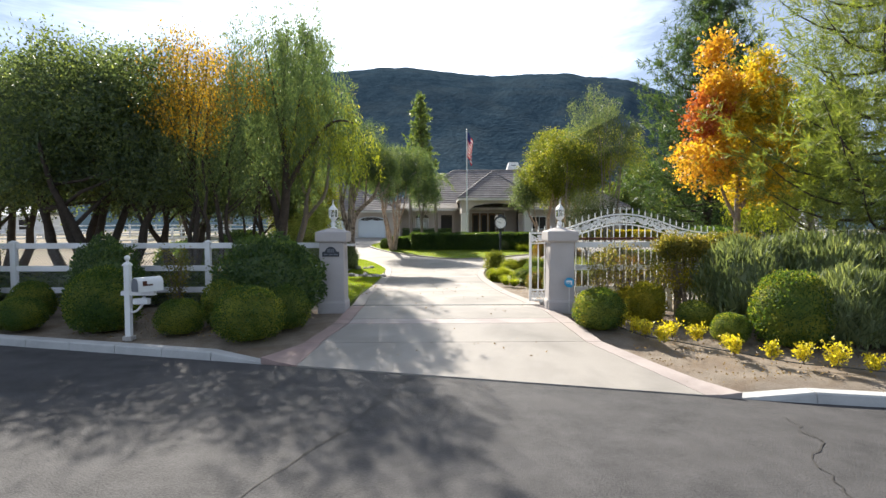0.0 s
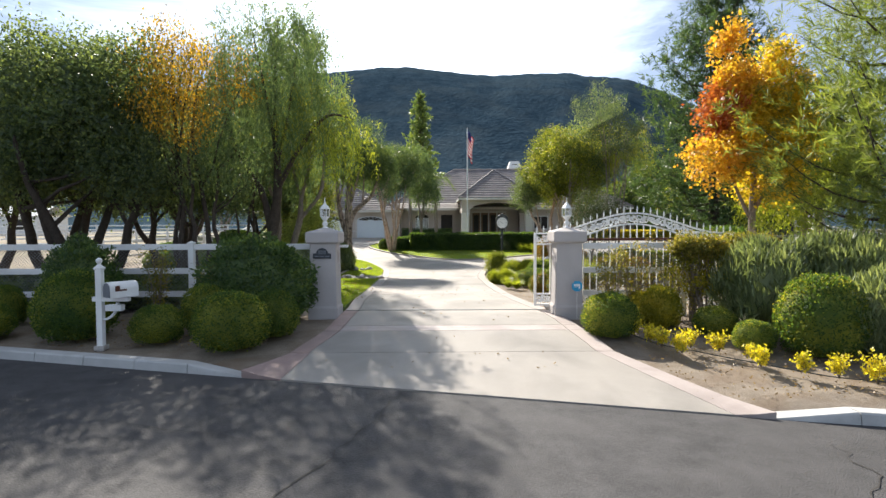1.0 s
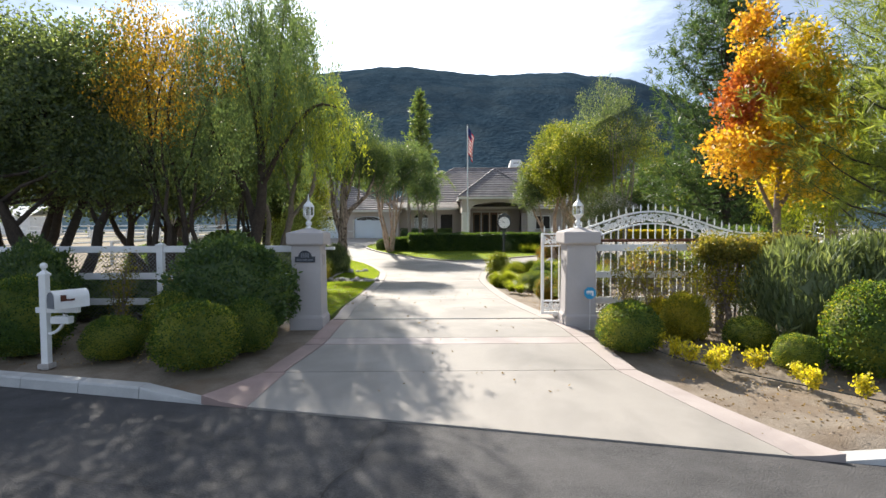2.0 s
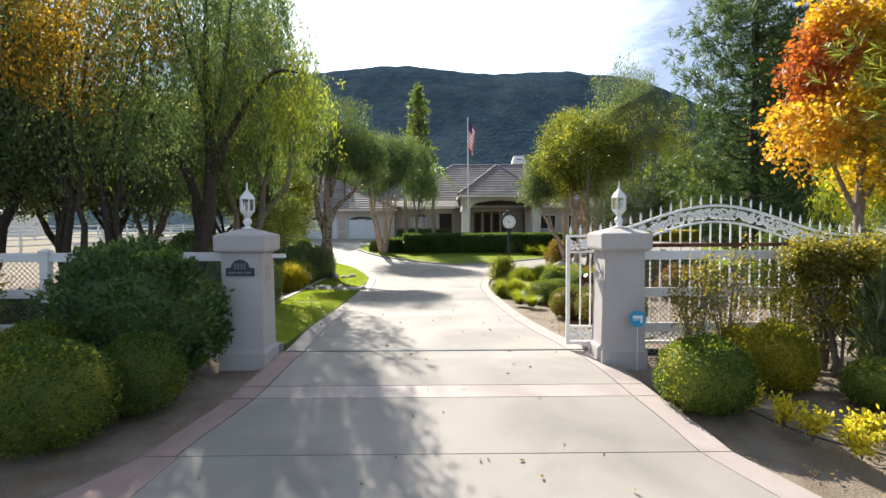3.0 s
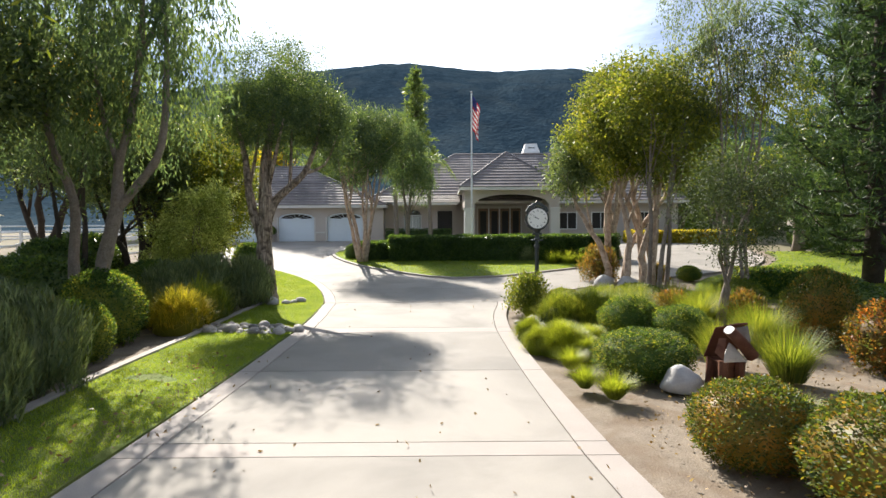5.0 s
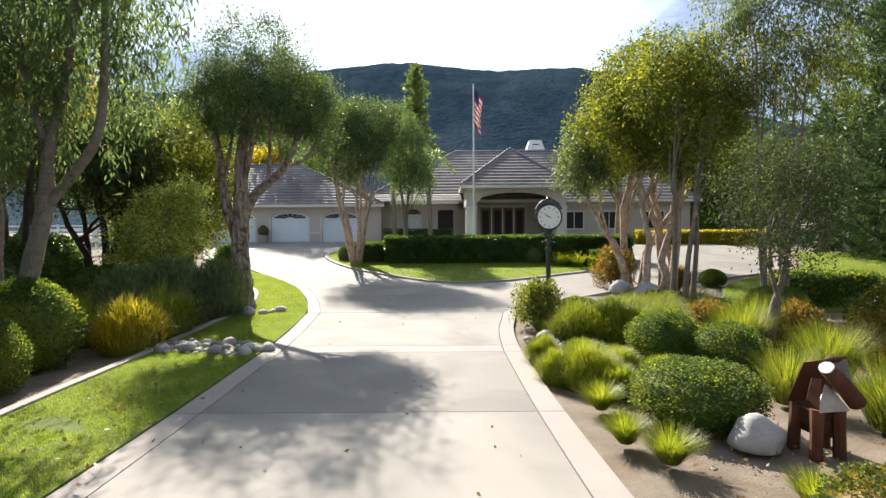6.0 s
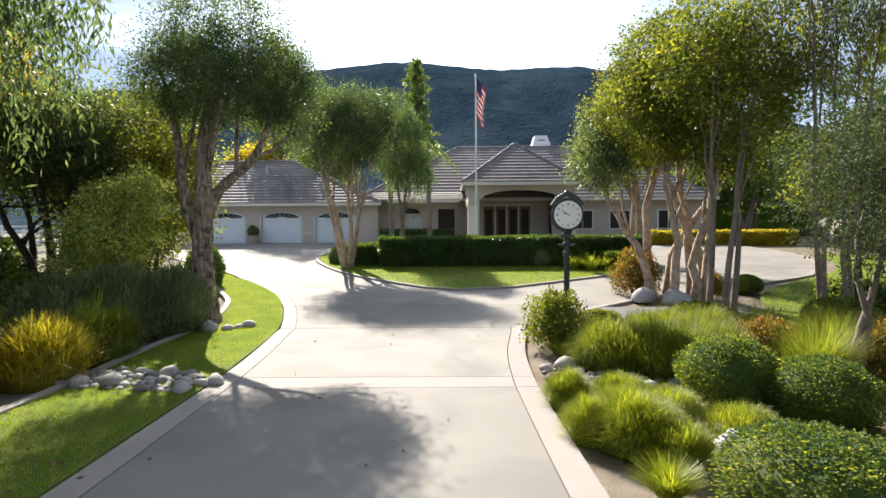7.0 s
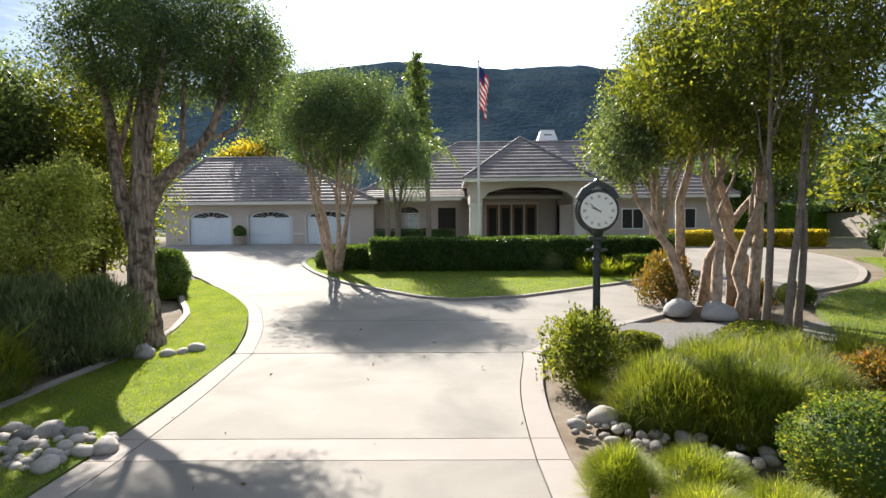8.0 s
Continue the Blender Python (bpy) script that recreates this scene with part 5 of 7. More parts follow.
def street_clock():
    r = root("post_clock", pose(3.11, 27.33, gz(3.11, 27.33)), "black iron post clock with a round white dial", "clock")
    z0 = 2.55
    part("post", frustum(bmesh.new(), [(0.16, -0.05), (0.16, 0.12), (0.12, 0.16), (0.11, 0.42), (0.075, 0.48), (0.062, 0.55), (0.055, 1.72), (0.075, 1.74), (0.075, 1.80), (0.055, 1.83), (0.05, 1.95), (0.085, 1.98), (0.06, 2.02), (0.06, 2.14), (0.10, 2.20), (0.13, 2.27)], 12, 0), BLACK, r)
    part("collar", boxes((-0.16, 0.16, -0.05, 0.05, 1.93, 1.97), (-0.13, 0.13, -0.07, 0.07, 2.10, 2.16), bevel=0.012), BLACK, r)
    bm = bmesh.new()
    bmesh.ops.create_cone(bm, cap_ends=True, segments=40, radius1=0.315, radius2=0.315, depth=0.20, matrix=pose(0, 0, z0, 90))
    bmesh.ops.bevel(bm, geom=list(bm.edges), offset=0.014, segments=2, affect='EDGES')
    hd = part("case", bm, BLACK, r)
    bm = bmesh.new()
    n = 44
    for k in range(n):
        a = 2 * math.pi * k / n
        bmesh.ops.create_icosphere(bm, subdivisions=1, radius=0.024, matrix=pose(0.320 * math.cos(a), 0, z0 + 0.320 * math.sin(a)))
    part("beaded_rim", bm, BLACK, hd)
    part("crest", sweep([(-0.28, z0 + 0.18), (-0.20, z0 + 0.31), (-0.09, z0 + 0.38), (0, z0 + 0.42), (0.09, z0 + 0.38), (0.20, z0 + 0.31), (0.28, z0 + 0.18)], 0.16, 0.09), BLACK, r)
    part("finial", frustum(bmesh.new(), [(0.04, z0 + 0.43), (0.05, z0 + 0.46), (0.012, z0 + 0.50)], 10, 0), BLACK, r)
    for sgn in (-1, 1):
        bm = bmesh.new()
        bmesh.ops.create_cone(bm, cap_ends=True, segments=40, radius1=0.275, radius2=0.275, depth=0.008, matrix=pose(0, sgn * 0.104, z0, 90))
        dial = part("dial", bm, CLOCK_FACE, r, "white enamel dial with dark hour marks")
        for k in range(12):
            bm = bmesh.new()
            a = 2 * math.pi * k / 12
            for s_ in (-0.012, 0.0, 0.012) if k % 3 else (-0.016, -0.005, 0.005, 0.016):
                vs = []
                for rr, ss in ((0.190, s_ - 0.0024), (0.190, s_ + 0.0024), (0.238, s_ + 0.0024), (0.238, s_ - 0.0024)):
                    vs.append(bm.verts.new((rr * math.sin(a) + ss * math.cos(a), sgn * 0.1105, z0 + rr * math.cos(a) - ss * math.sin(a))))
                bm.faces.new(vs)
            part("hour_mark", bm, BLACK, dial)
        for ang, L_, w_ in ((-68.0, 0.130, 0.008), (-52.0, 0.195, 0.0055)):
            a = radians(ang)
            bm = bmesh.new()
            vs = []
            for rr, ss in ((-0.04, -w_), (-0.04, w_), (L_ * 0.8, w_ * 0.8), (L_, 0), (L_ * 0.8, -w_ * 0.8)):
                vs.append(bm.verts.new((rr * math.sin(a) + ss * math.cos(a), sgn * 0.1125, z0 + rr * math.cos(a) - ss * math.sin(a))))
            bm.faces.new(vs)
            part("hand", bm, BLACK, dial)
    return r


street_clock()

# ---- mailbox by the road ----
mb = root("mailbox", pose(-6.52, 10.20, gz(-6.52, 10.20)), "white mailbox on a post with ball finial and scroll brace", "mailbox")
bm = boxes((-0.055, 0.055, -0.055, 0.055, -0.2, 1.46), bevel=0.008)
frustum(bm, [(0.07, 1.46), (0.07, 1.49), (0.02, 1.55), (0.025, 1.57)], 4)
part("post", bm, WHITE, mb)
bm = bmesh.new()
bmesh.ops.create_uvsphere(bm, u_segments=14, v_segments=10, radius=0.055, matrix=pose(0, 0, 1.62))
part("finial", bm, WHITE, mb, smooth=True)
part("arm", boxes((-0.13, 0.55, -0.045, 0.045, 0.86, 0.95), bevel=0.008), WHITE, mb)
pts = [(0.06 + 0.26 * math.sin(a), 0.86 - 0.30 * math.cos(a) * 0.0 - 0.34 + 0.34 * (1 - math.cos(a))) for a in np.linspace(0, 1.5, 9)]
part("brace", sweep(pts, 0.05, 0.04), WHITE, mb)
v, f = [], []
prof = [(-0.13, 0.0), (0.13, 0.0), (0.13, 0.16)] + [(0.13 * math.cos(a), 0.16 + 0.13 * math.sin(a)) for a in np.linspace(0.25, math.pi - 0.25, 9)] + [(-0.13, 0.16)]
for q in (0.0, 0.50):
    v += [(u, q, w) for u, w in prof]
k = len(prof)
f = [(i, (i + 1) % k, k + (i + 1) % k, k + i) for i in range(k)] + [tuple(reversed(range(k))), tuple(range(k, 2 * k))]
bx = obj("box", v, f, WHITE, mb, where=pose(0.30, -0.28, 0.955, 0, 0, -32))
part("door", sweep([(-0.10, 0.03), (0.10, 0.03)], 0.012, 0.02), WHITE, bx)
# The door's shade is put in as grey on the white box.
obj("door_panel", [(u * 0.86, -0.012, 0.01 + w * 0.9) for u, w in prof] + [(u * 0.86, -0.001, 0.01 + w * 0.9) for u, w in prof], [tuple(range(k))] + [(i, (i + 1) % k, k + (i + 1) % k, k + i) for i in range(k)], PLAQUE_MARK, bx, "shaded mailbox door")
part("flag", boxes((0.132, 0.142, 0.08, 0.28, 0.12, 0.15), (0.132, 0.142, 0.08, 0.16, 0.15, 0.22)), RUST, bx, "small red mailbox flag")
part("paper_tray", boxes((0.12, 0.42, -0.07, 0.07, 0.68, 0.80), bevel=0.02), WHITE, mb)
part("base_block", boxes((-0.09, 0.09, -0.09, 0.09, -0.05, 0.03)), STONE, mb)

# ---- yard sign ----
ys = root("yard_sign", pose(3.02, 12.45, gz(3.0, 12.45)), "small blue octagonal yard sign on a thin white stake", "sign")
part("stake", frustum(bmesh.new(), [(0.006, -0.05), (0.006, 0.75)], 6, 0), WHITE, ys)
bm = bmesh.new()
ring = [(0.13 * math.cos(math.pi / 8 + i * math.pi / 4), 0.72 + 0.13 * math.sin(math.pi / 8 + i * math.pi / 4)) for i in range(8)]
for y_, rev in ((-0.012, False), (-0.004, True)):
    bm.faces.new([bm.verts.new((u, y_, w)) for u, w in (reversed(ring) if rev else ring)])
part("plate", bm, BLUE_SIGN, ys, "blue octagonal plate")
part("emblem", boxes((-0.075, 0.07, -0.017, -0.0125, 0.725, 0.77), (0.035, 0.07, -0.017, -0.0125, 0.66, 0.725), (-0.075, 0.02, -0.017, -0.0125, 0.70, 0.71)), WHITE, ys, "plain white emblem")

# ---- rusty garden sculpture ----
def steel_plate(corners):
    """A bent sheet of steel, 8 mm thick."""
    bm = bmesh.new()
    a = [Vector(q) for q in corners]
    nr = (a[1] - a[0]).cross(a[2] - a[0]).normalized() * 0.008
    lo, hi = [bm.verts.new(q) for q in a], [bm.verts.new(q + nr) for q in a]
    bm.faces.new(lo[::-1])
    bm.faces.new(hi)
    for k in range(len(a)):
        bm.faces.new((lo[k], lo[(k + 1) % len(a)], hi[(k + 1) % len(a)], hi[k]))
    return bm


be = root("rusty_ornament", pose(4.36, 19.85, gz(4.36, 19.85), 0, 0, 15), "rusty iron garden ornament with a slanted pipe across pale steel plates", "garden ornament")
for q in ((-0.20, -0.13), (0.05, -0.16), (0.20, 0.12), (-0.16, 0.14)):
    v, f = tubes([[(q[0] * 1.05, q[1] * 1.05, -0.05, 0.060), (q[0], q[1], 0.2, 0.056), (q[0] * 0.92, q[1] * 0.92, 0.44, 0.066)]], 8)
    obj("leg", v, f, RUST, be)
bm = bmesh.new()
vs = [bm.verts.new(q) for q in ((-0.10, -0.06, 0.14), (0.20, -0.08, 0.10), (0.22, 0.14, 0.12), (-0.08, 0.15, 0.14), (-0.24, -0.12, 0.42), (0.16, -0.15, 0.42), (0.26, 0.15, 0.44), (-0.20, 0.17, 0.44))]
bmesh.ops.convex_hull(bm, input=vs)
part("body", bm, RUST, be)
part("plate", steel_plate([(-0.25, -0.20, 0.44), (0.10, -0.22, 0.43), (-0.03, -0.14, 0.62), (-0.10, -0.12, 0.68), (-0.22, -0.16, 0.52)]), SILVER, be, "pale bare steel plate")
part("plate", steel_plate([(-0.06, -0.10, 0.86), (0.08, -0.13, 0.70), (0.22, -0.14, 0.56), (0.31, -0.06, 0.68), (0.32, 0.0, 0.86)]), HOOD, be, "grey weathered steel plate")
part("plate", steel_plate([(-0.30, -0.10, 0.55), (-0.24, -0.18, 0.46), (-0.14, -0.12, 0.74), (-0.20, -0.06, 0.74)]), RUST, be)
part("back_plate", steel_plate([(-0.26, 0.16, 0.44), (0.28, 0.15, 0.44), (0.34, 0.06, 0.88), (-0.16, 0.06, 0.86)]), RUST, be)
v, f = tubes([[(-0.08, -0.05, 0.885, 0.018), (0.12, -0.03, 0.90, 0.018), (0.33, 0.02, 0.885, 0.018)]], 8)
obj("rim", v, f, RUST, be)
v, f = tubes([[(-0.13, -0.17, 0.85, 0.072), (0.02, -0.21, 0.69, 0.078), (0.20, -0.21, 0.50, 0.085)]], 16)
obj("pipe", v, f, RUST, be, smooth=True)
part("pipe_end", frustum(bmesh.new(), [(0.066, 0), (0.066, 0.012)], 16, 0), WHITE, be, "pale pipe end", where=pose(-0.137, -0.166, 0.858, 12, -43, 0))

# ---- trees ----
tree("lollipop_tree", "tall clipped melaleuca with a dark crown on a thick fissured trunk", -5.10, 29.4,
     [(0.45, 0.2, 5.75, 1.95, 1.5, 1.05, 3), (-0.55, 0.2, 5.9, 1.15, 1.2, 0.95, 1.3), (1.55, 0.4, 5.75, 1.1, 1.1, 1.0, 1.3), (0.45, 0.4, 6.6, 1.75, 1.5, 0.7, 1.0), (0.3, 0.4, 7.6, 1.4, 1.2, 0.85, 0.5), (1.1, 0.3, 7.4, 1.0, 0.9, 0.7, 0.25), (-0.3, 0.3, 7.5, 0.8, 0.9, 0.7, 0.2), (2.25, 0.3, 5.0, 0.5, 0.6, 0.8, 0.3)], L_CLIPPED, FISSURED_BARK, 1150, 64, 0.060, 0.018, 0.15, seed=11, fringe=0.30,
     stems=[[(0, 0, -0.15, 0.47), (0.02, 0, 0.25, 0.33), (0.03, 0, 0.7, 0.28), (-0.03, 0, 1.5, 0.25), (0.03, 0, 2.9, 0.21), (0.08, 0, 4.4, 0.16), (0.4, 0, 6.2, 0.05)],
            [(-0.02, -0.04, 1.7, 0.12), (-0.33, 0, 2.7, 0.14), (-0.5, 0.03, 3.6, 0.12), (-0.57, 0, 4.5, 0.09), (-0.9, 0, 6.0, 0.03)],
            [(0.05, 0, 2.3, 0.13), (0.3, 0.05, 3.1, 0.135), (0.8, 0.08, 3.6, 0.115), (1.3, 0.08, 4.1, 0.09), (1.7, 0.1, 5.2, 0.05), (1.8, 0.1, 6.2, 0.02)],
            [(0.78, 0.08, 3.55, 0.06), (0.85, 0.0, 4.2, 0.05), (0.9, 0.0, 5.4, 0.03)], [(1.2, 0.08, 4.0, 0.05), (1.9, 0.1, 4.3, 0.04), (2.3, 0.1, 5.2, 0.015)],
            [(0.05, 0, 3.3, 0.08), (0.35, -0.2, 4.2, 0.07), (0.8, -0.5, 5.6, 0.03)], [(-0.5, 0.03, 3.5, 0.06), (-0.35, 0.2, 4.4, 0.05), (-0.2, 0.5, 5.8, 0.02)]])
tree("lollipop_tree", "clipped melaleuca with a rounded crown on pale fanning trunks", -3.55, 39.7,
     [(-0.05, 0, 5.6, 2.05, 2.0, 1.5, 3), (-0.7, 0, 6.5, 1.5, 1.5, 1.1, 1.3), (0.75, 0.2, 6.6, 1.45, 1.5, 1.2, 1.5)], L_CLIPPED, PAPER_BARK, 1300, 46, 0.070, 0.025, 0.19, trunks=7, r0=0.12, stem_spread=0.14, seed=12, wave=0.1, arc=1.0, fan=1.35, fringe=0.5)
tree("weeping_tree", "slender weeping tree with light drooping leaves behind the hedge", -1.55, 43.9,
     [(0, 0, 6.2, 1.25, 1.25, 1.5, 2), (0.4, 0, 4.9, 1.2, 1.2, 1.1, 1.5), (-0.2, 0, 7.4, 0.85, 0.85, 0.85, 1)], L_WILLOW, BARK, 420, 40, 0.14, 0.028, 0.10, trunks=3, r0=0.10, stem_spread=0.12, seed=13, strands=1.3)
# Two leaf tones put sunlit clusters and darker lobes into the crown's colour.
tree("melaleuca_tree", "broad melaleuca with several pale twisting trunks standing over boulders", 7.6, 32.5,
     [(-1.5, -0.3, 5.0, 1.5, 1.4, 1.2, 2), (0.3, 0, 6.3, 1.7, 1.6, 1.4, 2), (1.7, 0, 5.6, 1.5, 1.5, 1.4, 2), (-0.8, 0, 6.9, 1.2, 1.2, 1.1, 1.3), (-2.4, 0, 4.1, 0.9, 0.9, 0.8, 0.7), (0.1, -0.5, 4.5, 0.9, 0.8, 0.7, 0.5), (1.2, -0.6, 4.2, 0.8, 0.8, 0.7, 0.4), (1.0, 0, 7.6, 1.0, 1.0, 0.9, 0.7)],
     [L_OLIVE, L_DARK, L_OLIVE], PAPER_BARK, 1150, 48, 0.10, 0.030, 0.17, trunks=8, r0=0.15, stem_spread=0.85, seed=14, wave=0.22, droop=0.8, fringe=0.35)
tree("melaleuca_tree", "broad melaleuca with pale trunks near the turning circle", 9.6, 41.0,
     [(-1.0, 0, 5.2, 1.9, 1.9, 1.5, 1), (0.9, 0, 6.2, 1.9, 1.9, 1.6, 1), (0, 0, 7.6, 1.5, 1.5, 1.2, 1)], L_OLIVE, PAPER_BARK, 480, 40, 0.15, 0.045, 0.22, trunks=5, r0=0.16, stem_spread=0.35, seed=15, wave=0.15)
tree("slim_tree", "slim tree with three dark stems and an airy crown", 7.4, 29.65,
     [(0.4, 0, 5.6, 1.3, 1.3, 1.5, 1), (-0.5, 0.2, 6.6, 1.2, 1.2, 1.2, 1), (1.4, 0.3, 6.8, 1.3, 1.3, 1.4, 1)], L_OLIVE, BARK, 330, 40, 0.11, 0.032, 0.2, trunks=3, r0=0.085, stem_spread=0.28, seed=16, wave=0.1)
tree("slim_tree", "tall airy tree with many thin stems and light leaves", 9.25, 28.4,
     [(0, 0, 7.2, 1.5, 1.5, 1.6, 2), (-0.8, 0, 8.8, 1.2, 1.2, 1.2, 1), (1.0, 0.2, 6.2, 1.1, 1.1, 0.9, 0.7)], [L_SHADE, L_DARK, L_OLIVE], BARK, 400, 46, 0.085, 0.018, 0.13, trunks=4, r0=0.065, stem_spread=0.3, seed=17, strands=0.7)
tree("olive_tree", "small olive tree with a thin leaning trunk among the grasses", 6.7, 24.5,
     [(0.35, 0, 2.7, 1.1, 1.0, 0.75, 2), (0.8, 0.2, 3.4, 0.9, 0.9, 0.7, 1), (-0.1, 0, 3.3, 0.8, 0.8, 0.7, 1), (0.5, -0.2, 1.9, 0.7, 0.7, 0.4, 0.4)], L_SHADE, BARK, 300, 44, 0.06, 0.016, 0.16, trunks=2, r0=0.07, stem_spread=0.05, seed=18)
needle_tree("pine_tree", "tall dark green pine beyond the gate", 16.6, 32.3, 17.0, 5.2, L_PINE, 21, 0.05, 4000, needles=15, length=0.38, width=0.044, taper=0.52)
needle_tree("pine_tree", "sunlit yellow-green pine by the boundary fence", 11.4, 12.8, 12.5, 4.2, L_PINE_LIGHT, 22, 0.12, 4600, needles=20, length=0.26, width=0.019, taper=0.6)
needle_tree("pine_tree", "dark green pine with long branches near the lawn", 20.6, 36.5, 13.5, 4.4, L_PINE, 23, 0.10, 2600, needles=15, length=0.38, width=0.06)
needle_tree("pine_tree", "tall pine standing far behind the house", -2.7, 82, 21.0, 3.6, L_FAR, 24, 0.35, 800, length=0.6, needles=14, width=0.12)
tree("sweetgum_tree", "young sweetgum with orange and yellow autumn leaves behind the fence", 9.4, 16.3,
     [(-1.0, 0, 4.2, 0.8, 0.9, 0.75, 1), (0.5, 0, 3.8, 1.0, 1.0, 0.9, 1.2), (-0.2, 0, 5.2, 0.9, 0.9, 0.8, 1.1), (0.9, 0, 5.1, 0.85, 0.9, 0.8, 1.1), (-0.5, 0, 6.5, 0.6, 0.6, 0.6, 0.6), (0.85, 0.1, 6.3, 0.65, 0.65, 0.7, 0.7), (-0.75, 0, 7.6, 0.32, 0.35, 0.6, 0.3), (0.75, 0, 7.3, 0.4, 0.4, 0.5, 0.3), (-1.15, 0, 5.7, 0.45, 0.5, 0.6, 0.45), (0.1, 0, 6.0, 0.5, 0.5, 0.5, 0.4)],
     [L_FALL, L_FALL_YELLOW, L_FALL_YELLOW, L_FALL_YELLOW, L_FALL, L_FALL_YELLOW, L_FALL, L_FALL_YELLOW, L_FALL_RED, L_FALL_YELLOW], BARK, 620, 40, 0.085, 0.062, 0.16, r0=0.11, seed=25, fringe=0.2,
     stems=[[(0, 0, -0.15, 0.15), (0.02, 0, 1.2, 0.12), (-0.03, 0, 2.6, 0.10), (0.05, 0, 4.4, 0.07), (0.0, 0, 6.4, 0.03), (-0.5, 0, 7.4, 0.012)], [(-0.02, 0, 2.3, 0.06), (-0.5, 0.1, 3.4, 0.045), (-1.0, 0, 4.8, 0.02)], [(0, 0, 2.6, 0.06), (0.5, 0, 3.6, 0.045), (0.9, 0, 5.4, 0.02), (0.9, 0.1, 7.0, 0.01)], [(0.03, 0, 3.8, 0.04), (-0.5, 0, 5.2, 0.03), (-0.6, 0, 6.8, 0.01)]])
tree("pepper_tree", "weeping pepper tree with yellow-green hanging foliage", 13.2, 19.6,
     [(-0.2, 0, 5.4, 1.6, 1.6, 1.5, 1.2), (0.8, 0, 6.8, 1.5, 1.5, 1.2, 1), (-0.8, 0, 3.9, 1.1, 1.1, 1.0, 0.6)], L_LIME, BARK, 460, 46, 0.14, 0.022, 0.10, trunks=2, r0=0.12, seed=26, strands=1.9)
# west side
tree("willow_tree", "tall weeping tree with long trailing shoots and a leaning forked trunk", -6.9, 23.7,
     [(0.6, 0, 7.0, 1.9, 1.8, 1.5, 1.6), (-0.8, 0, 7.4, 1.7, 1.7, 1.5, 1.2), (1.9, -0.2, 7.2, 1.2, 1.2, 1.0, 0.5), (0.2, -0.2, 9.0, 1.6, 1.5, 1.2, 1.4), (0.8, -0.4, 10.5, 1.2, 1.2, 0.9, 1.1), (1.6, 0, 9.2, 1.1, 1.1, 0.9, 0.3), (2.5, -0.2, 8.4, 0.7, 0.8, 0.8, 0.12), (-0.4, 0, 5.6, 1.2, 1.4, 0.8, 0.5), (0.5, 0.8, 5.9, 1.5, 1.2, 0.7, 0.6)], L_WILLOW, BARK, 740, 46, 0.15, 0.024, 0.07, seed=41, strands=2.4,
     stems=[[(0, 0, -0.15, 0.21), (0.15, 0, 0.8, 0.16), (0.38, 0, 1.8, 0.145), (0.65, 0, 2.8, 0.13), (0.72, 0, 3.7, 0.09), (1.05, 0, 4.9, 0.075), (1.3, 0, 7.2, 0.05), (1.0, -0.3, 10.0, 0.015)], [(0.66, 0, 2.75, 0.09), (1.1, 0, 3.25, 0.085), (1.55, 0, 3.9, 0.08), (1.72, 0, 5.0, 0.065), (1.8, 0, 7.4, 0.03)],
            [(-0.1, 0.1, -0.15, 0.14), (-0.35, 0.1, 1.4, 0.11), (-0.3, 0.1, 2.9, 0.09), (-0.75, 0, 4.6, 0.07), (-0.6, 0, 7.6, 0.03)], [(1.3, 0, 6.0, 0.05), (2.1, -0.1, 7.6, 0.03), (2.4, -0.2, 8.6, 0.015)], [(0.72, 0, 3.6, 0.06), (0.3, 0, 5.4, 0.05), (0.2, 0, 8.8, 0.02)]])
# Lime and olive blobs put sunlit low sprays into the leaf colour.
tree("willow_tree", "weeping tree with a dark leaning trunk beside the lawn", -5.9, 17.4,
     [(0.2, 0, 6.6, 1.9, 1.7, 1.5, 1.8), (1.5, -0.7, 6.2, 1.5, 1.3, 1.2, 1.2), (-1.2, 0.2, 7.0, 1.5, 1.5, 1.3, 1.0), (0.8, -0.6, 8.2, 1.5, 1.5, 1.0, 1.3), (3.3, -1.9, 4.9, 0.6, 0.5, 0.5, 0.2), (2.5, -1.3, 5.3, 0.8, 0.7, 0.6, 0.35), (-1.6, -0.8, 5.2, 1.2, 1.1, 0.9, 0.6), (1.6, -1.0, 8.4, 1.0, 1.1, 0.8, 0.5), (0.6, -2.2, 7.2, 1.2, 1.0, 1.0, 0.7)],
     [L_WILLOW, L_WILLOW, L_WILLOW, L_WILLOW, L_LIME, L_OLIVE, L_WILLOW, L_WILLOW, L_WILLOW], DARK_BARK, 760, 52, 0.105, 0.016, 0.08, seed=42, strands=1.9, fringe=0.5,
     stems=[[(0, 0, -0.15, 0.24), (0.1, 0, 0.9, 0.19), (0.4, 0, 2.2, 0.17), (0.6, -0.1, 3.6, 0.13), (0.5, 0, 6.0, 0.07), (0.8, -0.5, 8.6, 0.02)], [(0.35, 0, 2.0, 0.12), (0.0, 0.1, 3.4, 0.10), (-0.9, 0.1, 5.0, 0.07), (-1.2, 0.2, 7.4, 0.02)], [(0.58, -0.1, 3.4, 0.09), (1.4, -0.6, 4.6, 0.07), (2.4, -1.2, 5.5, 0.045), (3.3, -1.8, 5.3, 0.012)], [(0.55, 0, 4.2, 0.06), (1.1, -0.4, 6.0, 0.045), (1.6, -0.9, 8.6, 0.012)], [(0.5, 0, 4.8, 0.05), (0.6, -1.2, 6.2, 0.035), (0.6, -2.2, 7.6, 0.012)]])
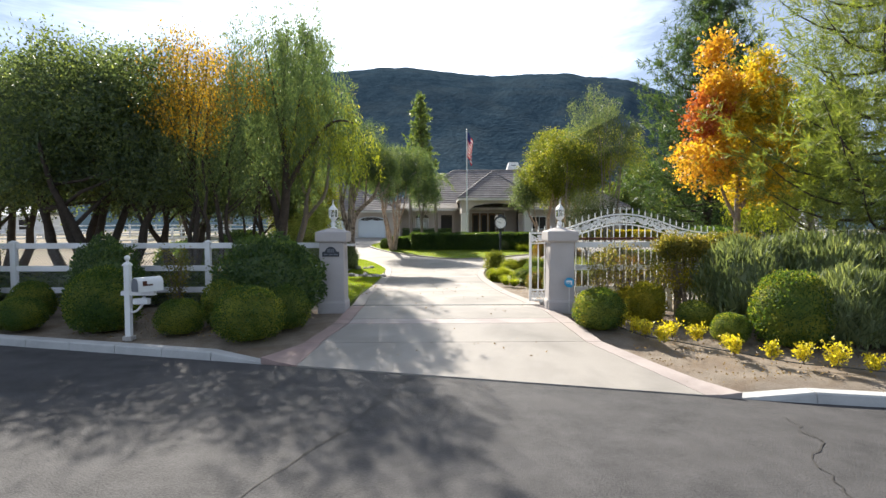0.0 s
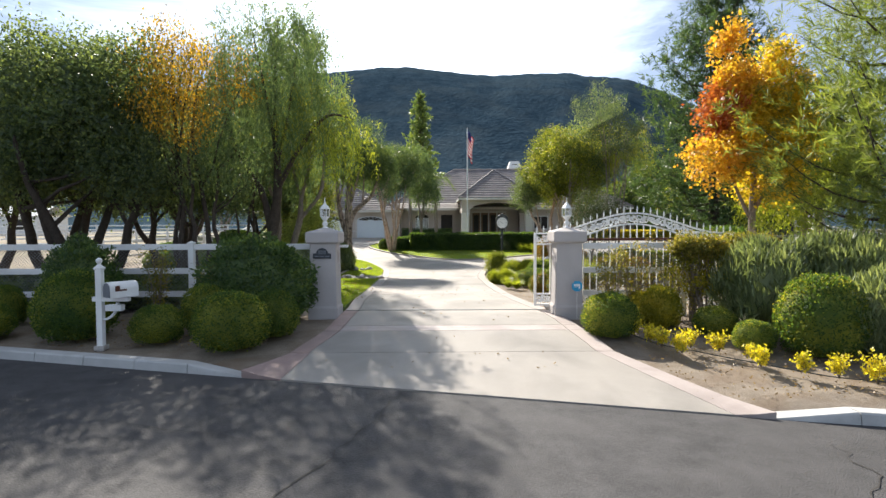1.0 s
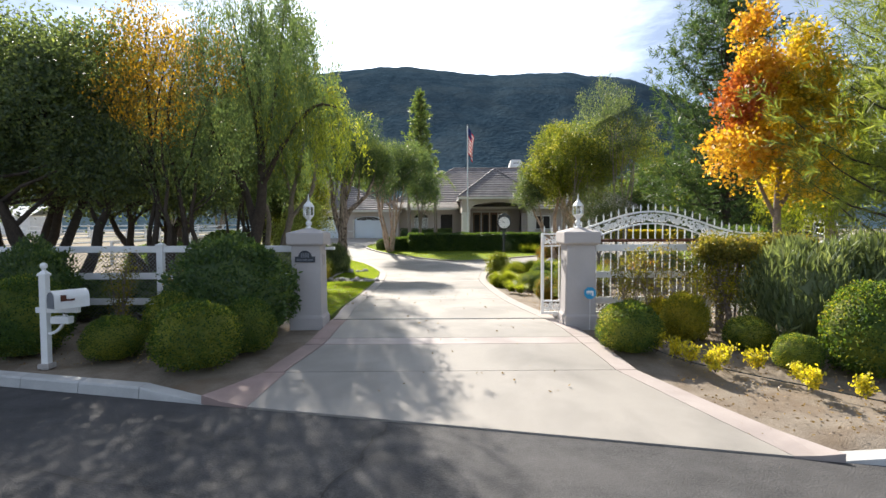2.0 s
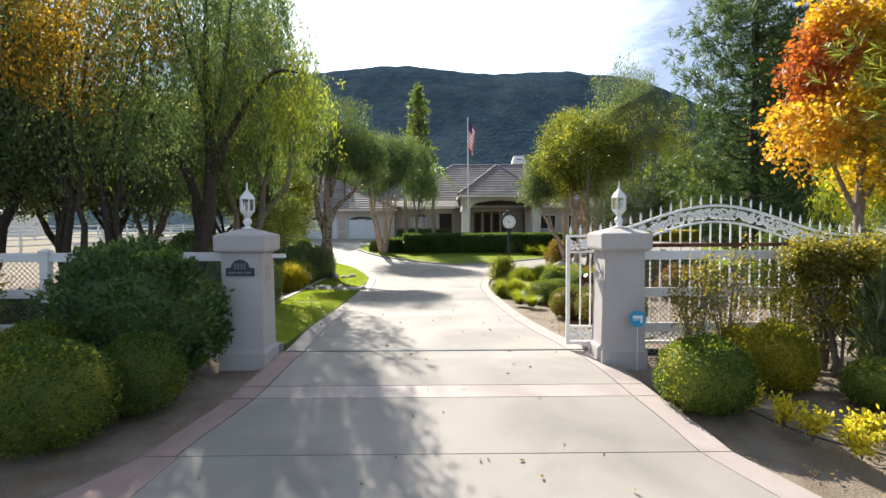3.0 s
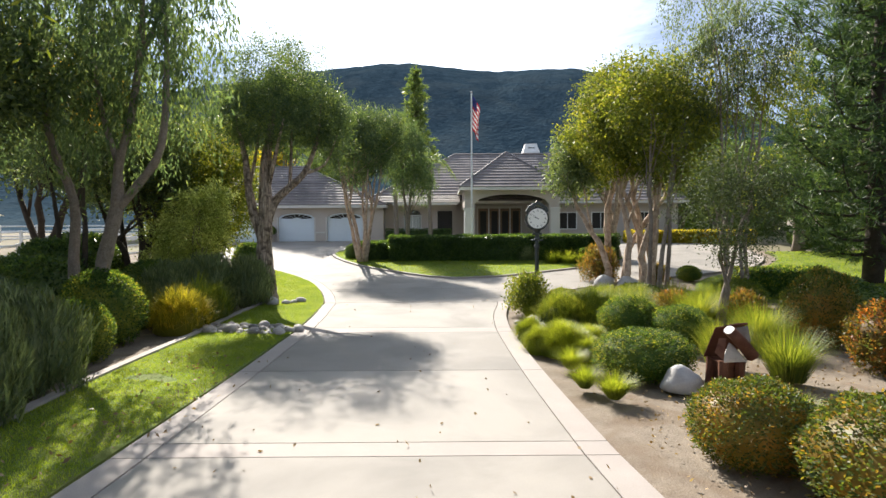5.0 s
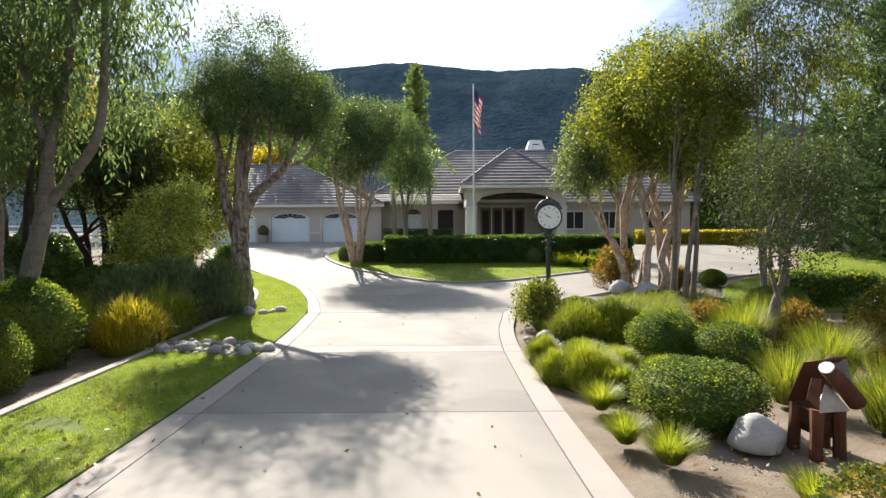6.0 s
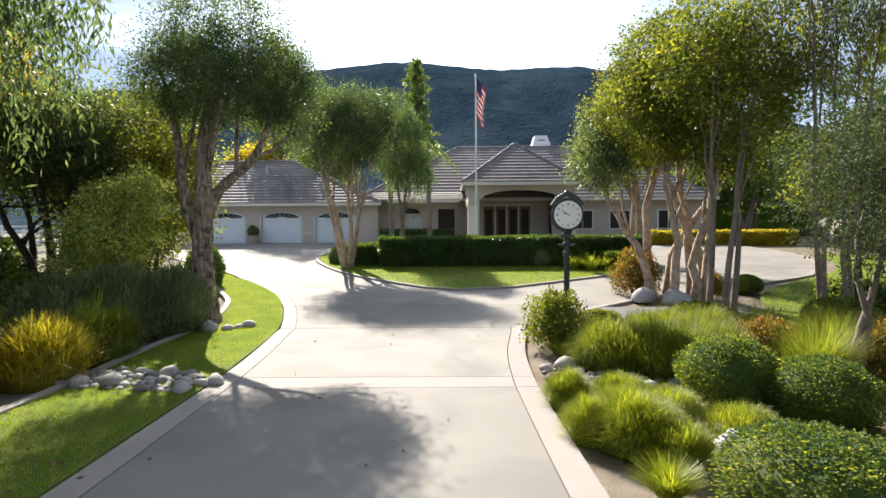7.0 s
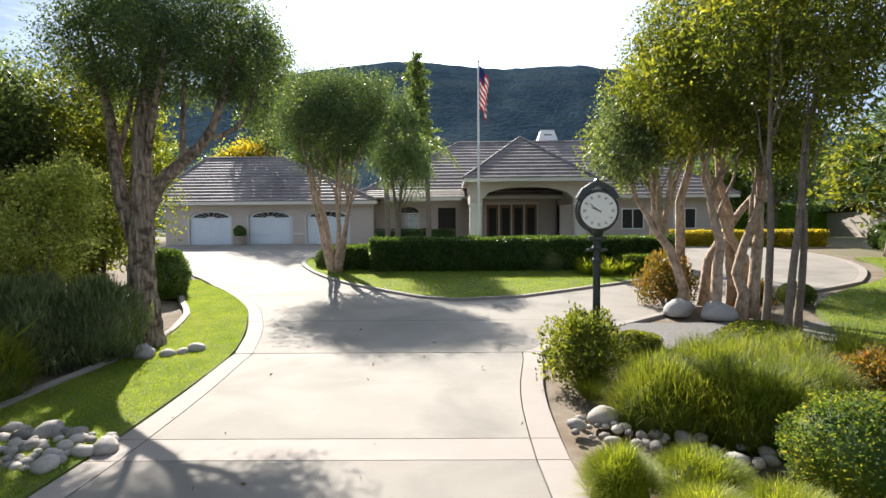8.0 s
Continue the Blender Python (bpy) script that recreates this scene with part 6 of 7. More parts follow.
tree("autumn_tree", "airy tree with bronze and orange autumn leaves behind the fence", -7.4, 15.9,
     [(0, 0, 5.2, 1.6, 1.5, 1.5, 2), (0.6, 0, 6.6, 1.2, 1.2, 1.1, 1), (-0.7, 0, 4.2, 1.2, 1.2, 1.0, 1), (-0.4, 0, 7.3, 0.9, 0.9, 0.8, 0.6), (1.1, 0.3, 4.6, 1.0, 1.0, 1.1, 0.7)], [L_FALL2, L_FALL2, L_DARK, L_FALL2, L_WILLOW], DARK_BARK, 460, 40, 0.075, 0.030, 0.24, trunks=5, r0=0.10, stem_spread=0.2, seed=43, strands=0.9, arc=0.8, wave=0.25)
tree("autumn_tree", "tall tree with hanging orange autumn leaves behind the bed", -10.1, 28.0,
     [(0, 0, 6.6, 1.8, 1.6, 1.5, 2), (0.9, 0, 8.0, 1.2, 1.2, 0.9, 0.8), (-0.8, 0, 5.2, 1.2, 1.2, 0.9, 0.6)], [L_FALL2, L_WILLOW, L_WILLOW], DARK_BARK, 300, 36, 0.09, 0.040, 0.2, trunks=3, r0=0.10, stem_spread=0.15, seed=51, strands=0.8)
tree("shade_tree", "broad dark evergreen with spreading crooked trunks by the paddock", -13.1, 18.3,
     [(0, 0, 5.4, 2.6, 2.4, 1.8, 3), (-1.4, 0, 6.7, 1.7, 1.7, 1.3, 1), (1.2, 0, 6.9, 1.7, 1.7, 1.3, 1), (1.7, -0.4, 4.0, 1.4, 1.4, 0.9, 0.8), (-1.9, -0.3, 4.0, 1.4, 1.4, 0.9, 0.8)], L_DARK, DARK_BARK, 1250, 39, 0.106, 0.038, 0.25, trunks=4, r0=0.20, stem_spread=0.10, seed=44, wave=0.22, arc=0.8, fan=2.1, fringe=0.25)
tree("shade_tree", "broad dark evergreen with crooked low limbs by the paddock", -10.6, 16.3,
     [(0, 0, 5.2, 2.4, 2.3, 1.7, 3), (-1.1, 0, 6.6, 1.6, 1.6, 1.2, 1), (1.0, 0, 6.5, 1.5, 1.5, 1.2, 1), (1.5, -0.5, 3.9, 1.2, 1.3, 0.8, 0.7), (-1.6, -0.5, 4.0, 1.3, 1.4, 0.9, 0.8)], L_DARK, DARK_BARK, 1250, 39, 0.106, 0.038, 0.25, trunks=4, r0=0.20, stem_spread=0.10, seed=45, wave=0.22, arc=0.8, fan=2.1, fringe=0.25)
tree("shade_tree", "wide dark evergreen with crooked low limbs behind the shrubs", -9.8, 30.8,
     [(-0.8, 0, 4.4, 2.2, 2.0, 1.4, 3), (0.5, 0, 5.0, 1.3, 1.4, 1.1, 1.2), (-1.6, 0, 5.4, 1.5, 1.5, 1.1, 1), (0.9, 0, 3.7, 0.9, 1.0, 0.8, 0.6)], L_DARK, DARK_BARK, 1000, 39, 0.095, 0.036, 0.22, trunks=5, r0=0.15, stem_spread=0.10, seed=46, wave=0.12, arc=0.9, fan=1.5, fringe=0.45)
tree("shade_tree", "dark evergreen with a fan of crooked limbs beside the paddock", -16.5, 35.5,
     [(0, 0, 5.6, 2.8, 2.4, 1.6, 3), (1.4, 0, 6.8, 1.7, 1.7, 1.3, 1), (-1.4, 0, 7.0, 1.7, 1.7, 1.3, 1)], L_DARK, DARK_BARK, 900, 35, 0.123, 0.046, 0.27, trunks=4, r0=0.20, stem_spread=0.10, seed=52, wave=0.22, arc=0.8, fan=2.1, fringe=0.3)
tree("shade_tree", "broad dark evergreen at the paddock's corner", -16.8, 19.5,
     [(0, 0, 5.4, 2.7, 2.5, 1.9, 3), (-1.2, 0, 7.0, 1.7, 1.7, 1.4, 1), (1.3, 0, 6.8, 1.6, 1.6, 1.3, 1), (1.8, -0.4, 3.9, 1.5, 1.5, 1.0, 1)], L_DARK, DARK_BARK, 1000, 36, 0.112, 0.041, 0.25, trunks=4, r0=0.20, stem_spread=0.10, seed=49, wave=0.22, arc=0.8, fan=2.1, fringe=0.2)
# The last blob is added to throw shade on the rosemary bed.
tree("shade_tree", "dark evergreen with a fan of crooked trunks behind the shrubs", -10.4, 20.6,
     [(0, 0, 4.4, 2.4, 2.3, 1.3, 3), (-1.2, 0, 5.4, 1.6, 1.6, 1.0, 1), (1.2, 0, 5.2, 1.5, 1.6, 1.0, 1), (1.7, -0.6, 3.5, 1.2, 1.3, 0.7, 0.7), (-1.7, -0.6, 3.5, 1.2, 1.3, 0.7, 0.7), (1.7, 2.0, 5.3, 2.0, 2.0, 1.1, 1.6)], L_DARK, DARK_BARK, 1500, 39, 0.106, 0.038, 0.25, trunks=4, r0=0.19, stem_spread=0.10, seed=50, wave=0.22, arc=0.8, fan=2.1, fringe=0.25)
tree("laurel_tree", "rounded sunlit green tree behind the lawn strip", -8.4, 32.6,
     [(0, 0, 3.2, 2.1, 2.0, 1.9, 2), (0.4, 0, 4.9, 1.5, 1.5, 1.2, 1), (-0.6, 0, 1.8, 1.5, 1.5, 1.1, 0.8)], L_OLIVE, DARK_BARK, 800, 42, 0.10, 0.034, 0.2, trunks=4, r0=0.09, stem_spread=0.2, seed=47, fringe=0.5)
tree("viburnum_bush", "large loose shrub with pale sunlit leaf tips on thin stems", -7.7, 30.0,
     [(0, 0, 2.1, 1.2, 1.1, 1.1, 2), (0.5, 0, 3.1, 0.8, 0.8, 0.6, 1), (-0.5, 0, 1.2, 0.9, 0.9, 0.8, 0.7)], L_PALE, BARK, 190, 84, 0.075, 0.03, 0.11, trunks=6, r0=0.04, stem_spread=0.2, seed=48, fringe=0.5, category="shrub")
for k, (x_, y_, h_, w_, lf, sd, lab) in enumerate((
        (-19.0, 70.0, 9.5, 3.6, L_FAR, 61, "leafy green tree behind the garage"), (-12.0, 74.0, 12.0, 3.4, L_FAR, 62, "tall leafy tree behind the garage roof"),
        (-17.9, 69.0, 9.6, 2.6, L_FALL_YELLOW, 63, "orange autumn tree behind the garage roof"), (-25.0, 62.0, 8.5, 4.0, L_FAR, 64, "broad green tree behind the paddock"),
        (-34.0, 70.0, 9.0, 4.5, L_FAR, 65, "broad green tree at the edge of the paddock"), (24.0, 58.0, 8.5, 4.0, L_FAR, 66, "leafy green tree beside the house"),
        (22.0, 44.5, 6.5, 2.6, L_OLIVE, 67, "leafy tree beyond the lawn"), (27.5, 38.0, 9.0, 3.6, L_FAR, 68, "leafy green tree beyond the lawn"), (31.0, 50.0, 10.0, 4.4, L_FAR, 69, "broad leafy tree in the distance"), (-15.4, 67.5, 19.5, 2.4, L_FAR, 70, "very tall airy tree behind the garage"),
        (21.5, 60.0, 6.0, 3.2, L_FAR, 72, "dark leafy tree behind the house corner"), (27.0, 62.0, 7.0, 3.6, L_FAR, 73, "leafy green tree behind the lawn"), (36.0, 66.0, 8.0, 4.4, L_FAR, 74, "broad leafy tree in the distance"))):
    tree("garden_tree", lab, x_, y_, [(0, 0, h_ * 0.58, w_, w_, h_ * 0.24, 2), (0.3 * w_, 0, h_ * 0.78, w_ * 0.6, w_ * 0.6, h_ * 0.18, 1), (-0.4 * w_, 0, h_ * 0.72, w_ * 0.6, w_ * 0.6, h_ * 0.17, 1)], lf, BARK, 300, 26, 0.26, 0.105, 0.38, trunks=3, r0=0.2, stem_spread=0.2, seed=sd)


def palm(x, y, h, seed):
    global rng
    rng = np.random.default_rng(seed)
    r = root("palm_tree", pose(x, y, gz(x, y)), "slender queen palm with a straight grey trunk and arching fronds", "palm", "palms before the house")
    v, f = tubes([[(0.03 * math.sin(i), 0, h * i / 8 - (0.1 if i == 0 else 0), 0.17 - 0.006 * i) for i in range(9)]], 10)
    obj("trunk", v, f, BARK, r, smooth=True)
    for k in range(15):
        a = 2 * math.pi * k / 15 + rng.uniform(-0.15, 0.15)
        L_, up = rng.uniform(1.9, 2.6), rng.uniform(0.2, 1.2)
        pts, ax = [], []
        stem = []
        for i in range(26):
            t = i / 25
            rad, z_ = L_ * t * 0.9, h + up * t * 1.6 - 1.9 * t * t
            p = np.array([rad * math.cos(a), rad * math.sin(a), z_])
            if i % 5 == 0:
                stem.append((*p, 0.022 * (1 - 0.8 * t)))
            for sd in (-1, 1):
                pts.append(p)
                ax.append(np.array([-math.sin(a) * sd * 0.8 + 0.5 * math.cos(a), math.cos(a) * sd * 0.8 + 0.5 * math.sin(a), -0.55]))
        v, f = tubes([stem], 5)
        quad_mesh("frond", leaf_quads(np.array(pts), unit(np.array(ax)), 0.5, 0.035), [L_FAR, L_FAR], r, extra=(v, f))
    return r


palm(-2.72, 50.2, 6.4, 71)
palm(-0.32, 50.6, 6.0, 72)

# ---- clipped shrubs ----


def shrub_proto(seed, n, size, width, leaf, **kw):
    q, core = shrub_mesh(seed, n, size, width, leaf, **kw)
    o = quad_mesh("shrub", q, [leaf, leaf], extra=core)
    return o


PROTO = {}


def shrub(kind, label, x, y, r, h, turn=0.0, group="", name="shrub", category="shrub", ry=None):
    """A shrub of radius r and height h; each kind is modelled in two or three forms that are used in turn."""
    forms = PROTO[kind]
    base = forms[int(abs(x * 7 + y * 13)) % len(forms)]
    o = new(name, base)
    o.matrix_basis = pose(x, y, gz(x, y) - 0.02, 0, 0, turn + (x * 57 + y * 31) % 360 if ry is None else turn) @ Matrix.Diagonal((r * 0.93, (ry or r) * 0.93, h / 1.78, 1))
    st = new("stem", STEM)
    st.parent = o
    return tagged(o, label, category, group)


sv, sf = tubes([[(0.02 * k, 0.03 * math.sin(k), -0.05, 0.07), (0.25 * math.cos(k * 1.3), 0.25 * math.sin(k * 1.3), 0.35, 0.05), (0.5 * math.cos(k * 1.3), 0.5 * math.sin(k * 1.3), 0.85, 0.02)] for k in range(5)], 6)
STEM = bpy.data.meshes.new("stem")
STEM.from_pydata([tuple(q) for q in sv], [], [tuple(q) for q in sf])
STEM.materials.append(BARK)


def make_forms(kind, seeds, n, size, width, leaf, **kw):
    PROTO[kind] = []
    for s_ in seeds:
        o = shrub_proto(s_, n, size, width, leaf, **kw)
        PROTO[kind].append(o.data)
        bpy.data.objects.remove(o)


make_forms("box", (101, 102, 103), 9500, 0.062, 0.040, L_BOX, amp=0.09, freq=2.1, shell=0.12, rise=0.3)
make_forms("fine", (131, 132), 14000, 0.056, 0.034, L_BOX, amp=0.13, freq=2.6, shell=0.20, rise=0.3)
make_forms("lime", (133, 134), 9000, 0.075, 0.045, L_GILT, amp=0.16, freq=2.4, core=0.84, shell=0.18)
make_forms("dark", (104, 105), 4800, 0.092, 0.062, L_HEDGE, amp=0.15, freq=2.0, shell=0.14)
make_forms("red", (106, 107), 12000, 0.060, 0.036, L_RED, amp=0.13, freq=2.2, shell=0.14)
make_forms("flame", (135, 136), 7000, 0.085, 0.045, L_FLAME, amp=0.2, freq=2.4, core=0.84, shell=0.2, rise=0.7)
make_forms("loose", (108, 109), 9500, 0.085, 0.045, L_HEDGE, amp=0.26, freq=2.2, core=0.8, shell=0.22)
make_forms("olive", (112, 113), 5500, 0.11, 0.06, L_OLIVE, amp=0.22, freq=1.8)
make_forms("rosemary", (114, 115, 116), 6200, 0.24, 0.030, L_ROSE, amp=0.34, freq=2.3, rise=2.4, shell=0.34, core=0.76)
make_forms("rust", (117, 119), 4200, 0.16, 0.05, L_RUST, amp=0.4, freq=2.2, core=0.45, shell=0.5, rise=0.8)
make_forms("low", (123, 124), 1900, 0.14, 0.10, L_HEDGE, amp=0.2, freq=2.0, shell=0.14)
make_forms("airy", (121, 122), 5200, 0.12, 0.05, L_OLIVE, amp=0.45, freq=2.4, core=0.55, shell=0.5, rise=0.7)

CB, CD = "clipped round boxwood shrub with dense green leaves", "rounded dark green shrub in the shade beside the fence"
G1 = "round shrubs along the street"
for x_, y_, r_, h_ in ((-9.35, 11.0, 0.55, 0.70), (-9.9, 12.1, 0.52, 0.88), (-7.5, 10.95, 0.79, 1.38), (-5.72, 10.7, 0.54, 0.72), (-4.1, 10.25, 0.76, 1.08), (-3.57, 11.1, 0.54, 0.95), (-5.1, 11.5, 0.55, 1.0), (-11.6, 11.9, 0.7, 0.9), (-13.6, 12.1, 0.75, 1.0)):
    shrub("box", CB, x_, y_, r_, h_, group=G1)
shrub("loose", "large loose dark shrub in front of the white fence", -4.25, 12.22, 1.38, 1.92, name="shrub", ry=0.6)
shrub("loose", "loose dark shrub rising above the fence rail", -8.3, 12.35, 0.95, 1.85, ry=0.55)
shrub("dark", CD, -12.2, 12.6, 1.1, 1.3, ry=0.5)
# Shrub row added to darken the shaded soil behind the fence mesh.
for x_, y_, r_, h_ in ((-4.9, 14.5, 1.0, 1.0), (-6.6, 14.8, 1.1, 1.1), (-8.4, 14.6, 1.1, 1.0), (-10.2, 14.9, 1.2, 1.15), (-12.1, 14.7, 1.2, 1.05), (-14.1, 14.9, 1.3, 1.1), (-16.2, 15.0, 1.3, 1.1)):
    shrub("low", "added low shrub that darkens the shaded soil behind the fence", x_, y_, r_, h_, group="low shrubs behind the fence")
# east side of the gate, outside
for x_, y_, r_, h_, kd, lb in ((3.34, 11.1, 0.60, 0.90, "box", CB), (4.62, 11.65, 0.50, 0.90, "lime", "rounded yellow-green shrub beside the fence"), (4.45, 12.3, 0.42, 0.66, "lime", "low rounded yellow-green shrub by the bottom rail"), (5.5, 11.05, 0.46, 0.58, "box", "low green shrub with small leaves on bare soil"),
                               (5.65, 9.95, 0.40, 0.56, "box", CB), (6.75, 9.75, 0.78, 1.45, "box", "large rounded shrub with sunlit leaf edges")):
    shrub(kd, lb, x_, y_, r_, h_)
for x_, y_, r_, h_ in ((7.0, 11.6, 1.25, 1.85), (8.4, 11.3, 1.35, 1.95), (9.9, 11.2, 1.4, 1.95), (7.9, 9.6, 1.0, 1.45), (9.0, 9.3, 1.1, 1.5), (10.4, 9.6, 1.2, 1.6), (11.5, 11.0, 1.4, 1.9), (12.9, 10.3, 1.4, 1.8)):
    shrub("rosemary", "tall grey-green rosemary bush with upright shoots", x_, y_, r_, h_, group="rosemary bushes east of the gate", name="rosemary")
shrub("dark", "tall dark laurel at the foot of the autumn tree", 10.2, 19.2, 1.5, 2.3)
LEGGY = [(0, 0, 1.62, 0.52, 0.36, 0.22, 3), (-0.28, 0, 1.60, 0.34, 0.32, 0.24, 1.4), (0.3, 0, 1.62, 0.34, 0.32, 0.24, 1.4), (-0.2, -0.1, 1.05, 0.50, 0.36, 0.38, 0.55), (0.25, 0, 0.85, 0.42, 0.32, 0.36, 0.35)]
for x_, y_, k_, sd in ((5.78, 12.3, 1.0, 241), (7.3, 12.95, 1.12, 242)):
    tree("hedge_shrub", "clipped shrub with a dense bronze-green top on bare leggy stems", x_, y_, [(a * k_, b, c, d * k_, e, f_, w_) for a, b, c, d, e, f_, w_ in LEGGY],
         [L_SPARSE, L_SPARSE, L_SPARSE, L_GILT, L_GILT], BARK, 460, 30, 0.042, 0.022, 0.07, trunks=9, r0=0.028, stem_spread=0.16, seed=sd, wave=0.05, category="shrub", group="clipped shrubs along the fence")


def flower_clump(x, y, r_, h_, seed):
    """Loose upright sprigs, each with a few leaves below and a bright yellow head."""
    global rng
    rng = np.random.default_rng(seed)
    c = root("flower_clump", pose(x, y, gz(x, y)), "loose clump of bright yellow flowers on the bare soil", "flowers", "yellow flower clumps")
    for k in range(15):
        a, q = rng.uniform(0, 2 * math.pi), rng.uniform(0.1, 1)
        e = np.array([r_ * q * math.cos(a), r_ * q * math.sin(a), h_ * rng.uniform(0.5, 1.05)])
        v, f = tubes([[(*(e * np.array([t ** 1.4, t ** 1.4, t])), 0.004 - 0.0025 * t) for t in (0, 0.35, 0.7, 1.0)]], 4)
        t = rng.uniform(0.25, 1.05, 26) ** 0.7
        p = e * np.stack([t ** 1.4, t ** 1.4, t], 1) + rng.normal(size=(26, 3)) * 0.028
        quad_mesh("sprig", leaf_quads(p, unit(rng.normal(size=(26, 3)) + np.array([0, 0, 0.7])), 0.055, 0.034), [L_YELLOW, BARK], c, extra=(v, f))


for k, (x_, y_, r_, h_) in enumerate(((3.74, 10.85, 0.20, 0.36), (3.92, 10.48, 0.20, 0.34), (4.02, 10.15, 0.24, 0.34), (4.22, 9.75, 0.26, 0.34), (4.5, 10.0, 0.24, 0.34), (4.9, 9.75, 0.22, 0.32), (5.25, 9.35, 0.17, 0.24), (5.13, 8.88, 0.20, 0.33), (5.62, 8.62, 0.20, 0.31), (6.05, 8.38, 0.20, 0.33), (6.44, 8.12, 0.25, 0.44), (6.91, 8.0, 0.18, 0.26))):
    flower_clump(x_, y_, r_, h_, 260 + k)


def sparse_bush(x, y, h, w, seed):
    global rng
    rng = np.random.default_rng(seed)
    r = root("rose_bush", pose(x, y, gz(x, y)), "straggly half-bare bush with few yellowing leaves before the fence", "bush", "straggly bushes before the fence")
    paths, pts = [], []
    for k in range(16):
        a, t_ = rng.uniform(0, 2 * math.pi), rng.uniform(0.3, 1)
        e = np.array([w * t_ * math.cos(a), 0.6 * w * t_ * math.sin(a), h * rng.uniform(0.65, 1.05)])
        pth = []
        for i in range(6):
            s = i / 5
            p = e * np.array([s ** 1.3, s ** 1.3, s]) + rng.normal(size=3) * 0.02
            pth.append((*p, 0.011 * (1 - 0.8 * s) + 0.002))
            for _ in range(int(30 * s)):
                pts.append(p + rng.normal(size=3) * 0.075)
        paths.append(pth)
    for pth in paths:
        v, f = tubes([pth], 4)
        obj("stem", v, f, BARK, r)
    p = np.array(pts)
    quad_mesh("foliage", leaf_quads(p, unit(rng.normal(size=p.shape)), 0.05, 0.03), L_SPARSE, r)


for x_, y_, h_, w_, sd in ((3.75, 12.25, 1.45, 0.5, 81), (4.3, 12.3, 1.75, 0.65, 82), (5.2, 12.35, 1.5, 0.6, 83), (5.7, 12.3, 1.6, 0.5, 84), (-6.6, 12.4, 1.55, 0.4, 85), (-5.5, 12.5, 1.3, 0.35, 86), (-11.3, 12.4, 2.2, 0.5, 87)):
    sparse_bush(x_, y_, h_, w_, sd)

# inside, west bed
for x_, y_, r_, h_ in ((-4.9, 17.2, 0.75, 1.35), (-4.95, 18.5, 0.75, 1.45), (-5.2, 19.8, 0.8, 1.4), (-6.1, 18.0, 1.0, 1.6), (-6.2, 20.6, 0.9, 1.4), (-5.3, 28.3, 0.75, 1.45), (-6.2, 27.9, 0.9, 1.5), (-6.9, 27.1, 0.9, 1.4)):
    shrub("rosemary", "dark feathery rosemary mass behind the mowing edge", x_, y_, r_, h_, group="rosemary along the lawn", name="rosemary")
shrub("box", CB, -6.5, 23.5, 0.86, 1.55)
shrub("box", CB, -5.9, 21.9, 0.6, 1.1)
shrub("box", "flat-topped clipped shrub with golden tones for sunlit leaves", -7.65, 27.5, 1.05, 1.5, ry=0.8)
shrub("dark", "clipped dark shrub at the end of the lawn", -7.75, 35.2, 0.72, 1.5)
for x_, y_, r_, h_ in ((-9.5, 25.5, 1.2, 1.75), (-10.4, 22.0, 1.3, 1.7), (-10.7, 27.9, 1.3, 2.1), (-11.7, 30.6, 1.5, 2.2), (-12.2, 24.4, 1.3, 1.75), (-13.6, 28.4, 1.4, 1.7)):
    shrub("dark", "dark shrub against the paddock", x_, y_, r_, h_, group="dark shrubs against the paddock")
grass_clump("grass_clump", "golden flame-coloured clump of tall grass", -5.6, 24.9, 0.62, 1.0, L_GOLD, 2000, 91, "grass clumps west of the drive", mound=True, width=0.009, flare=0.5)
grass_clump("grass_clump", "green clump of tall arching grass", -5.6, 26.2, 0.6, 1.0, L_GRASS, 1900, 92, "grass clumps west of the drive", mound=True, width=0.008, flare=0.5)
grass_clump("grass_clump", "green clump of tall arching grass", -7.2, 25.4, 0.7, 1.05, L_GRASS, 2000, 93, "grass clumps west of the drive", mound=True, width=0.006, flare=0.5)
grass_clump("daylily", "strap-leaved clump with yellow-green blades", -6.3, 27.2, 0.5, 1.35, L_LIME, 60, 94, width=0.03)
# inside, east bed
shrub("red", "large rounded shrub with coppery leaf tips", 3.95, 16.5, 0.82, 0.95, name="shrub")
shrub("red", "rounded shrub with orange leaf tips", 3.38, 17.6, 0.62, 0.78)
shrub("fine", CB, 3.55, 20.75, 0.80, 0.72)
shrub("fine", CB, 4.36, 23.6, 0.68, 0.92)
shrub("fine", CB, 5.08, 22.9, 0.66, 0.80)
shrub("flame", "upright shrub with red new growth", 7.5, 20.8, 0.74, 1.12)
shrub("red", "upright shrub with red new growth", 7.9, 23.0, 0.72, 1.5)
shrub("dark", "dark clipped shrub beyond the grasses", 10.2, 25.5, 1.1, 1.1)
shrub("olive", "low rounded shrub beside the gravel path", 6.3, 28.3, 0.85, 0.62)
shrub("box", "low rounded shrub beside the gravel path", 9.1, 28.0, 0.8, 0.8)
shrub("olive", "low rounded shrub beside the gravel path", 4.1, 28.4, 0.5, 0.5)
shrub("rust", "rusty brown grassy shrub", 7.3, 24.6, 0.55, 0.9)
shrub("rust", "rusty brown shrub among the grasses", 6.25, 25.9, 0.6, 0.75)
shrub("airy", "loose leafy shrub at the foot of the post clock", 2.78, 26.8, 0.66, 1.15)
MOUND = "low mound of bright lime-green grass"
